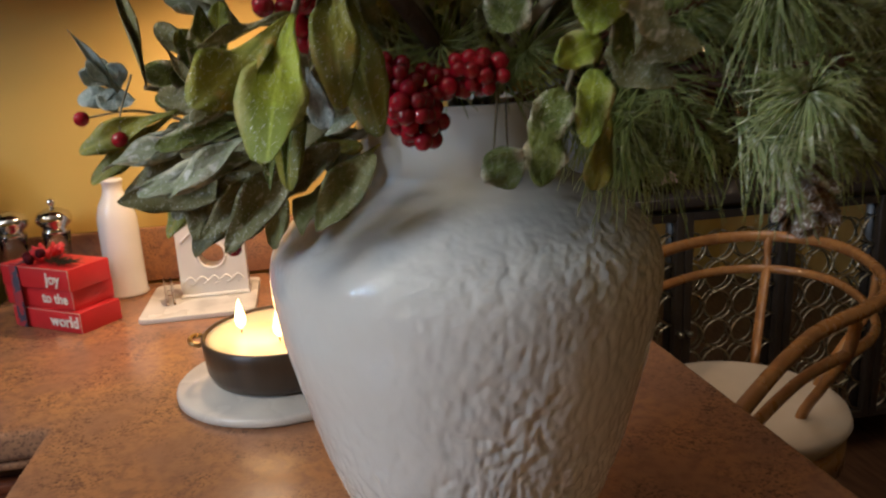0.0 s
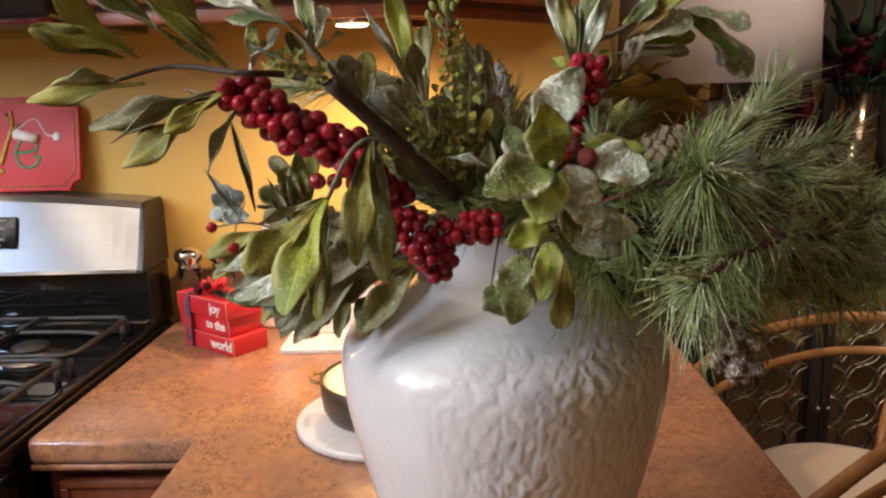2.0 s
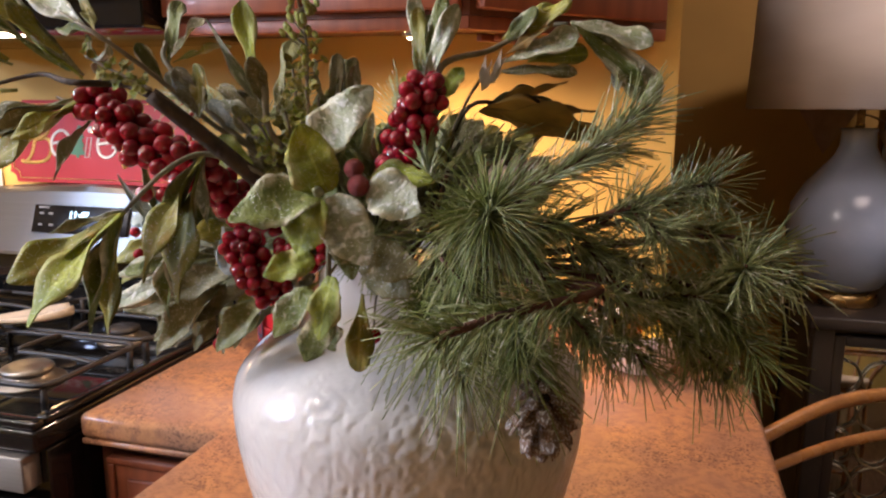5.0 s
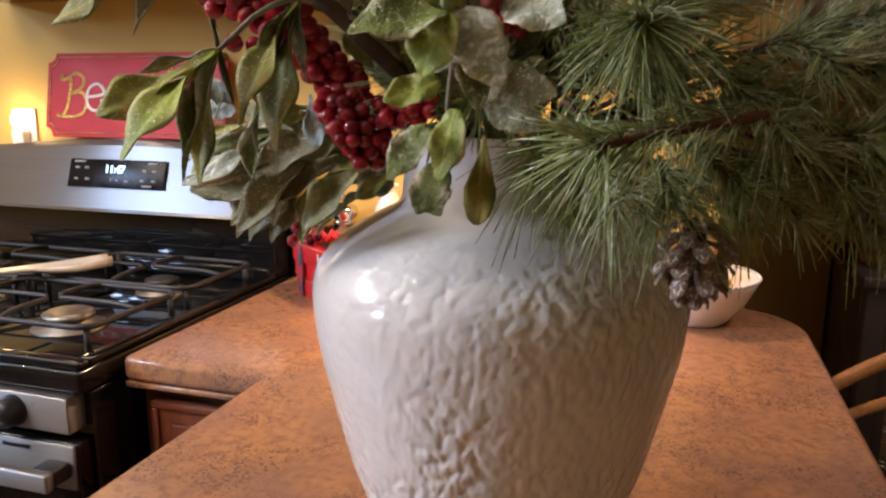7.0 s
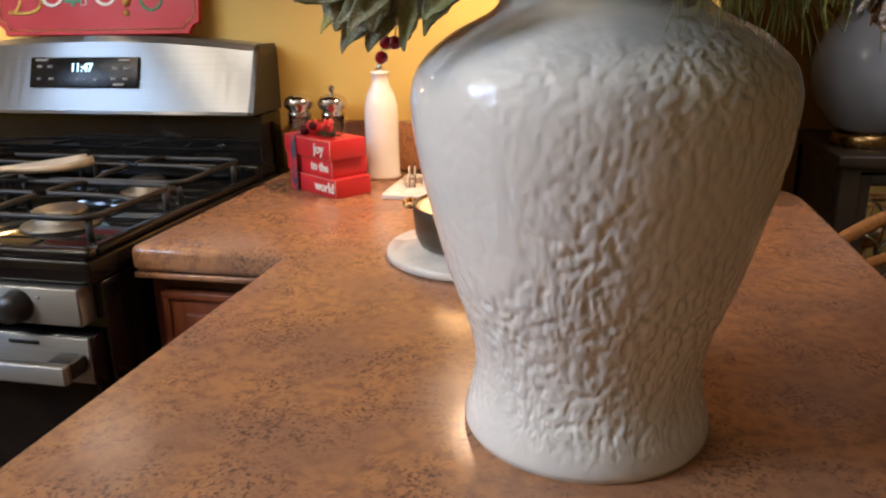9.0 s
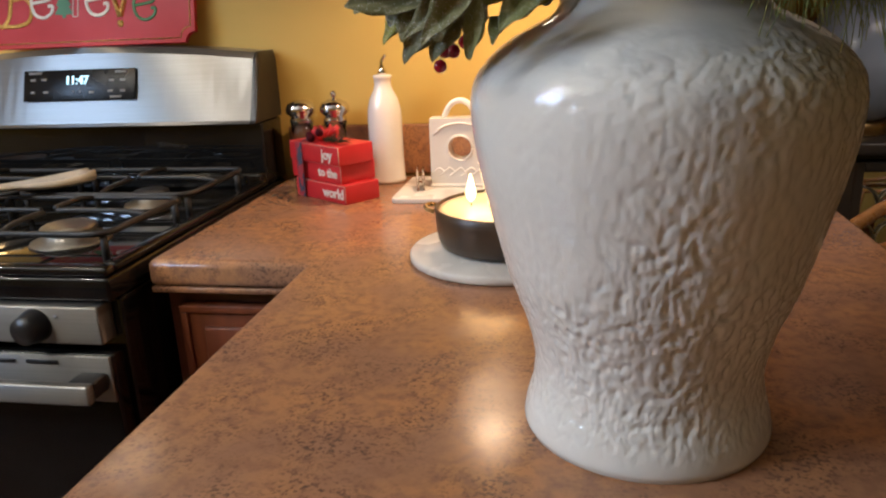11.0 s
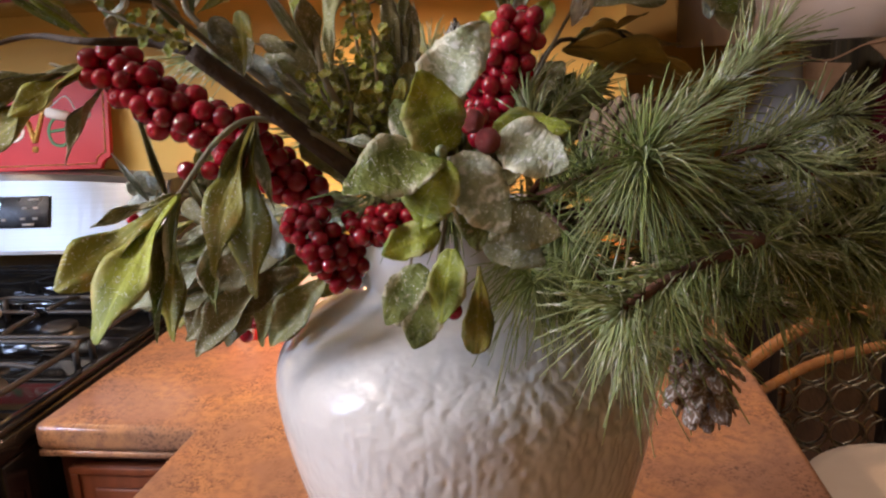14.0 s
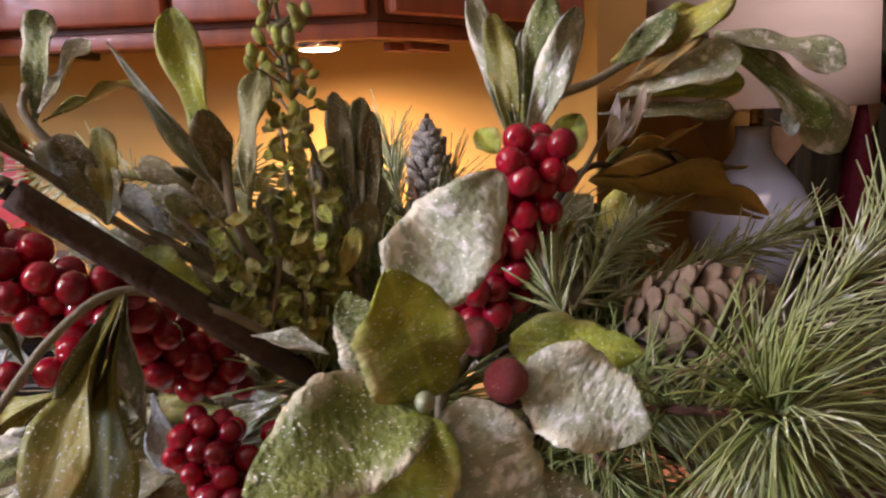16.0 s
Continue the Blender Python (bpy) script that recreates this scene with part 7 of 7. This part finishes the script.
stem(pine_far, [(0.177, 0.420, 1.290), (0.258, 0.390, 1.286), (0.280, 0.384, 1.278), (0.301, 0.370, 1.262)], 0.0016, 0.0009, TWIG_RED)
needles(pine_far, [(0.258, 0.390, 1.286), (0.280, 0.384, 1.278), (0.301, 0.370, 1.262)], 160, 0.031, 403, mat=NEEDLE, spread=0.8, ahead=0.75, droop=0.12)
stem(pine_near, [(0.171, 0.420, 1.290), (0.233, 0.380, 1.300), (0.254, 0.374, 1.306), (0.276, 0.360, 1.303)], 0.0016, 0.0009, TWIG_RED)
needles(pine_near, [(0.233, 0.380, 1.300), (0.254, 0.374, 1.306), (0.276, 0.360, 1.303)], 180, 0.031, 404, mat=NEEDLE_PALE, spread=0.8, ahead=0.75, droop=0.12)
stem(pine_near, [(0.155, 0.420, 1.290), (0.168, 0.360, 1.302), (0.182, 0.354, 1.288), (0.196, 0.340, 1.266)], 0.0016, 0.0009, TWIG_RED)
needles(pine_near, [(0.168, 0.360, 1.302), (0.182, 0.354, 1.288), (0.196, 0.340, 1.266)], 140, 0.031, 405, mat=NEEDLE, spread=0.8, ahead=0.75, droop=0.12)
stem(pine_far, [(0.181, 0.420, 1.290), (0.276, 0.400, 1.311), (0.293, 0.394, 1.319), (0.311, 0.380, 1.319)], 0.0016, 0.0009, TWIG_RED)
needles(pine_far, [(0.276, 0.400, 1.311), (0.293, 0.394, 1.319), (0.311, 0.380, 1.319)], 160, 0.031, 406, mat=NEEDLE_PALE, spread=0.8, ahead=0.75, droop=0.12)
stem(pine_far, [(0.183, 0.420, 1.290), (0.282, 0.400, 1.328), (0.296, 0.394, 1.340), (0.310, 0.380, 1.344)], 0.0016, 0.0009, TWIG_RED)
needles(pine_far, [(0.282, 0.400, 1.328), (0.296, 0.394, 1.340), (0.310, 0.380, 1.344)], 160, 0.031, 407, mat=NEEDLE_PALE, spread=0.8, ahead=0.75, droop=0.12)
stem(pine_far, [(0.185, 0.420, 1.290), (0.291, 0.400, 1.289), (0.309, 0.394, 1.281), (0.326, 0.380, 1.264)], 0.0016, 0.0009, TWIG_RED)
needles(pine_far, [(0.291, 0.400, 1.289), (0.309, 0.394, 1.281), (0.326, 0.380, 1.264)], 160, 0.031, 408, mat=NEEDLE_PALE, spread=0.8, ahead=0.75, droop=0.12)
stem(pine_far, [(0.185, 0.420, 1.290), (0.290, 0.400, 1.266), (0.306, 0.394, 1.257), (0.322, 0.380, 1.240)], 0.0016, 0.0009, TWIG_RED)
needles(pine_far, [(0.290, 0.400, 1.266), (0.306, 0.394, 1.257), (0.322, 0.380, 1.240)], 140, 0.031, 409, mat=NEEDLE, spread=0.8, ahead=0.75, droop=0.12)
stem(pine_far, [(0.177, 0.420, 1.290), (0.258, 0.370, 1.329), (0.272, 0.364, 1.329), (0.286, 0.350, 1.320)], 0.0016, 0.0009, TWIG_RED)
needles(pine_far, [(0.258, 0.370, 1.329), (0.272, 0.364, 1.329), (0.286, 0.350, 1.320)], 140, 0.031, 410, mat=NEEDLE_PALE, spread=0.8, ahead=0.75, droop=0.12)
stem(pine_far, [(0.187, 0.420, 1.290), (0.297, 0.380, 1.291), (0.317, 0.374, 1.277), (0.336, 0.360, 1.256)], 0.0016, 0.0009, TWIG_RED)
needles(pine_far, [(0.297, 0.380, 1.291), (0.317, 0.374, 1.277), (0.336, 0.360, 1.256)], 140, 0.031, 411, mat=NEEDLE, spread=0.8, ahead=0.75, droop=0.12)
stem(pine_far, [(0.189, 0.420, 1.290), (0.308, 0.380, 1.317), (0.329, 0.374, 1.311), (0.350, 0.360, 1.298)], 0.0016, 0.0009, TWIG_RED)
needles(pine_far, [(0.308, 0.380, 1.317), (0.329, 0.374, 1.311), (0.350, 0.360, 1.298)], 140, 0.031, 412, mat=NEEDLE_PALE, spread=0.8, ahead=0.75, droop=0.12)
stem(pine_far, [(0.181, 0.420, 1.290), (0.274, 0.380, 1.276), (0.289, 0.374, 1.286), (0.305, 0.360, 1.289)], 0.0016, 0.0009, TWIG_RED)
needles(pine_far, [(0.274, 0.380, 1.276), (0.289, 0.374, 1.286), (0.305, 0.360, 1.289)], 140, 0.031, 413, mat=NEEDLE_PALE, spread=0.8, ahead=0.75, droop=0.12)
stem(pine_near, [(0.153, 0.420, 1.290), (0.162, 0.380, 1.315), (0.179, 0.374, 1.322), (0.197, 0.360, 1.320)], 0.0016, 0.0009, TWIG_RED)
needles(pine_near, [(0.162, 0.380, 1.315), (0.179, 0.374, 1.322), (0.197, 0.360, 1.320)], 160, 0.031, 414, mat=NEEDLE, spread=0.8, ahead=0.75, droop=0.12)
stem(pine_near, [(0.163, 0.420, 1.290), (0.202, 0.360, 1.319), (0.218, 0.354, 1.308), (0.233, 0.340, 1.289)], 0.0016, 0.0009, TWIG_RED)
needles(pine_near, [(0.202, 0.360, 1.319), (0.218, 0.354, 1.308), (0.233, 0.340, 1.289)], 160, 0.031, 415, mat=NEEDLE, spread=0.8, ahead=0.75, droop=0.12)
stem(pine_near, [(0.171, 0.420, 1.290), (0.235, 0.370, 1.318), (0.252, 0.364, 1.305), (0.270, 0.350, 1.284)], 0.0016, 0.0009, TWIG_RED)
needles(pine_near, [(0.235, 0.370, 1.318), (0.252, 0.364, 1.305), (0.270, 0.350, 1.284)], 160, 0.031, 416, mat=NEEDLE_PALE, spread=0.8, ahead=0.75, droop=0.12)
stem(pine_near, [(0.152, 0.420, 1.290), (0.157, 0.390, 1.284), (0.168, 0.384, 1.270), (0.178, 0.370, 1.248)], 0.0016, 0.0009, TWIG_RED)
needles(pine_near, [(0.157, 0.390, 1.284), (0.168, 0.384, 1.270), (0.178, 0.370, 1.248)], 180, 0.031, 417, mat=NEEDLE, spread=0.8, ahead=0.75, droop=0.12)
stem(pine_far, [(0.175, 0.420, 1.290), (0.249, 0.380, 1.277), (0.264, 0.374, 1.267), (0.280, 0.360, 1.249)], 0.0016, 0.0009, TWIG_RED)
needles(pine_far, [(0.249, 0.380, 1.277), (0.264, 0.374, 1.267), (0.280, 0.360, 1.249)], 140, 0.031, 418, mat=NEEDLE, spread=0.8, ahead=0.75, droop=0.12)
stem(pine_near, [(0.159, 0.420, 1.290), (0.186, 0.390, 1.271), (0.200, 0.384, 1.263), (0.214, 0.370, 1.248)], 0.0016, 0.0009, TWIG_RED)
needles(pine_near, [(0.186, 0.390, 1.271), (0.200, 0.384, 1.263), (0.214, 0.370, 1.248)], 160, 0.031, 419, mat=NEEDLE, spread=0.8, ahead=0.75, droop=0.12)
stem(pine_back, [(0.106, 0.475, 1.262), (0.150, 0.410, 1.320), (0.169, 0.370, 1.347)], 0.002, 0.0015, TWIG_RED)
stem(pine_back, [(0.106, 0.475, 1.262), (0.100, 0.490, 1.320), (0.103, 0.500, 1.357), (0.095, 0.530, 1.383)], 0.002, 0.001, TWIG_RED)
pine_cone("brown pine cone lying among the pine needles", (0.183, 0.375, 1.334), (0.230, 0.370, 1.348), 0.0205, CONE_PALE, 61, 15, 0.70)
pine_cone("frosted brown pine cone hanging from the pine branch", (0.232, 0.318, 1.254), (0.234, 0.310, 1.216), 0.0158, CONE_FROST, 62, 8, 1.05)
pine_cone("pale frosted cone standing behind the leaves", (0.107, 0.520, 1.351), (0.107, 0.520, 1.406), 0.014, CONE_SILVER, 63)

# small round leaves of the boxwood and the pale buds
box_rnd = random.Random(77)
for line, count in (([(0.083, 0.40, 1.340), (0.075, 0.385, 1.37), (0.072, 0.38, 1.405)], 40), ([(0.084, 0.40, 1.345), (0.082, 0.385, 1.36), (0.084, 0.372, 1.392)], 36), ([(0.08, 0.405, 1.335), (0.06, 0.39, 1.35), (0.05, 0.375, 1.375)], 26), ([(0.060, 0.388, 1.331), (0.066, 0.388, 1.359), (0.062, 0.388, 1.381)], 26), ([(0.072, 0.388, 1.331), (0.077, 0.388, 1.359), (0.076, 0.388, 1.384)], 28), ([(0.067, 0.388, 1.333), (0.054, 0.388, 1.350), (0.048, 0.388, 1.362)], 20), ([(0.078, 0.395, 1.334), (0.082, 0.395, 1.365), (0.081, 0.395, 1.388)], 18), ([(0.001, 0.345, 1.392), (-0.020, 0.345, 1.401), (-0.042, 0.345, 1.411)], 22)):
    pts = smooth_line(line, 12)
    for k in range(int(count * 1.5)):
        p = pts[box_rnd.randrange(len(pts))]
        d = Vector((box_rnd.gauss(0, 1), box_rnd.gauss(-0.3, 1), box_rnd.gauss(0.2, 0.8))).normalized()
        a = p + d * 0.003
        leaf(boxwood, box_rnd.choice((OLIVE, LIME, OLIVE)), "ovate", a, a + d * box_rnd.uniform(0.0045, 0.0085), 0.0046, name="leaflet")
bud_mesh = bpy.data.meshes.new("bud")
bud_bm = lathe([(0.02, -1.0), (0.6, -0.7), (0.9, -0.1), (0.7, 0.6), (0.02, 1.0)], 10)
for f in bud_bm.faces:
    f.smooth = True
bud_bm.to_mesh(bud_mesh)
bud_bm.free()
bud_mesh.materials.append(LIME)

bud_line = smooth_line([(0.075, 0.395, 1.385), (0.070, 0.404, 1.419), (0.067, 0.392, 1.443)], 12)
for k in range(46):
    p = bud_line[min(len(bud_line) - 1, int(box_rnd.random() ** 0.6 * len(bud_line)))]
    q = p + Vector((box_rnd.gauss(0, 0.0058), box_rnd.gauss(0, 0.005), box_rnd.gauss(0.004, 0.004)))
    part("bud_stalk", tube([buds.matrix_basis.inverted() @ p, buds.matrix_basis.inverted() @ q], 0.0005, 4), STEM, buds)
    bud = new("bud", bud_mesh)
    bud.parent = buds
    size = box_rnd.uniform(0.0016, 0.0027)
    bud.matrix_basis = buds.matrix_basis.inverted() @ pose(*q, box_rnd.uniform(-50, 50), box_rnd.uniform(-50, 50), 0) @ Matrix.Diagonal((size, size, size * 1.5, 1))
berry(rosette, (0.113, 0.399, 1.240), 0.0052)
stem(rosette, [(0.113, 0.399, 1.240), (0.113, 0.403, 1.260), (0.115, 0.411, 1.280)], 0.0006, 0.0008, STEM)

# inner foliage that fills the mouth of the vase, and more leaves over its rim
filler = spray_thing("inner_foliage_spray", "dense dark green leaves filling the vase mouth", "foliage", "sprays")
fill_rnd = random.Random(303)
for k in range(150):
    a = fill_rnd.uniform(0, 2 * math.pi)
    root = Vector((0.106 + 0.05 * math.cos(a) * fill_rnd.random(), 0.475 + 0.05 * math.sin(a) * fill_rnd.random(), 1.285 + fill_rnd.uniform(0, 0.03)))
    d = Vector((math.cos(a) * fill_rnd.uniform(0.2, 1.0), math.sin(a) * fill_rnd.uniform(0.2, 1.0) - 0.1, fill_rnd.uniform(0.25, 1.0))).normalized()
    root += d * fill_rnd.uniform(0.0, 0.045)
    leaf(filler, fill_rnd.choice((DARK_LEAF, DARK_LEAF, GREY_LEAF, OLIVE, FROST)), fill_rnd.choice(("paddle", "lance", "ovate")), root, root + d * fill_rnd.uniform(0.034, 0.055), fill_rnd.uniform(0.009, 0.017))
stem(filler, [NECK, (0.106, 0.47, 1.31), (0.10, 0.46, 1.34)], 0.003, 0.0015)
for k in range(46):
    root = Vector((fill_rnd.uniform(-0.03, 0.05), fill_rnd.uniform(0.43, 0.49), fill_rnd.uniform(1.255, 1.295)))
    d = Vector((fill_rnd.uniform(-1.0, -0.15), fill_rnd.uniform(-0.5, 0.3), fill_rnd.uniform(-0.75, 0.25))).normalized()
    leaf(side, fill_rnd.choice((GREY_LEAF, GREY_LEAF, DARK_LEAF, OLIVE, SILVER)), fill_rnd.choice(("paddle", "paddle", "ovate")), root, root + d * fill_rnd.uniform(0.035, 0.055), fill_rnd.uniform(0.012, 0.019))
needles(pine_back, [(0.11, 0.46, 1.29), (0.10, 0.44, 1.33), (0.085, 0.43, 1.37)], 260, 0.034, 71, NEEDLE, 0.7, 0.8)
needles(pine_back, [(0.13, 0.46, 1.29), (0.15, 0.44, 1.33), (0.16, 0.43, 1.36)], 240, 0.034, 72, NEEDLE_PALE, 0.7, 0.8)
needles(pine_back, [(0.08, 0.46, 1.29), (0.05, 0.45, 1.32), (0.02, 0.44, 1.345)], 220, 0.032, 73, NEEDLE_PALE, 0.7, 0.8)
for k, (a, b, c) in enumerate((((0.150, 0.430, 1.285), (0.165, 0.405, 1.290), (0.182, 0.385, 1.286)), ((0.145, 0.435, 1.280), (0.158, 0.405, 1.268), (0.172, 0.380, 1.252)),
                               ((0.160, 0.440, 1.275), (0.190, 0.420, 1.258), (0.214, 0.402, 1.236)), ((0.150, 0.440, 1.290), (0.170, 0.420, 1.312), (0.188, 0.405, 1.326)),
                               ((0.175, 0.440, 1.275), (0.222, 0.420, 1.262), (0.262, 0.405, 1.240)))):
    stem(pine_near, [a, b, c], 0.0016, 0.0009, TWIG_RED)
    needles(pine_near, [a, b, c], 230, 0.034, 500 + k, NEEDLE, 0.9, 0.6, 0.25)
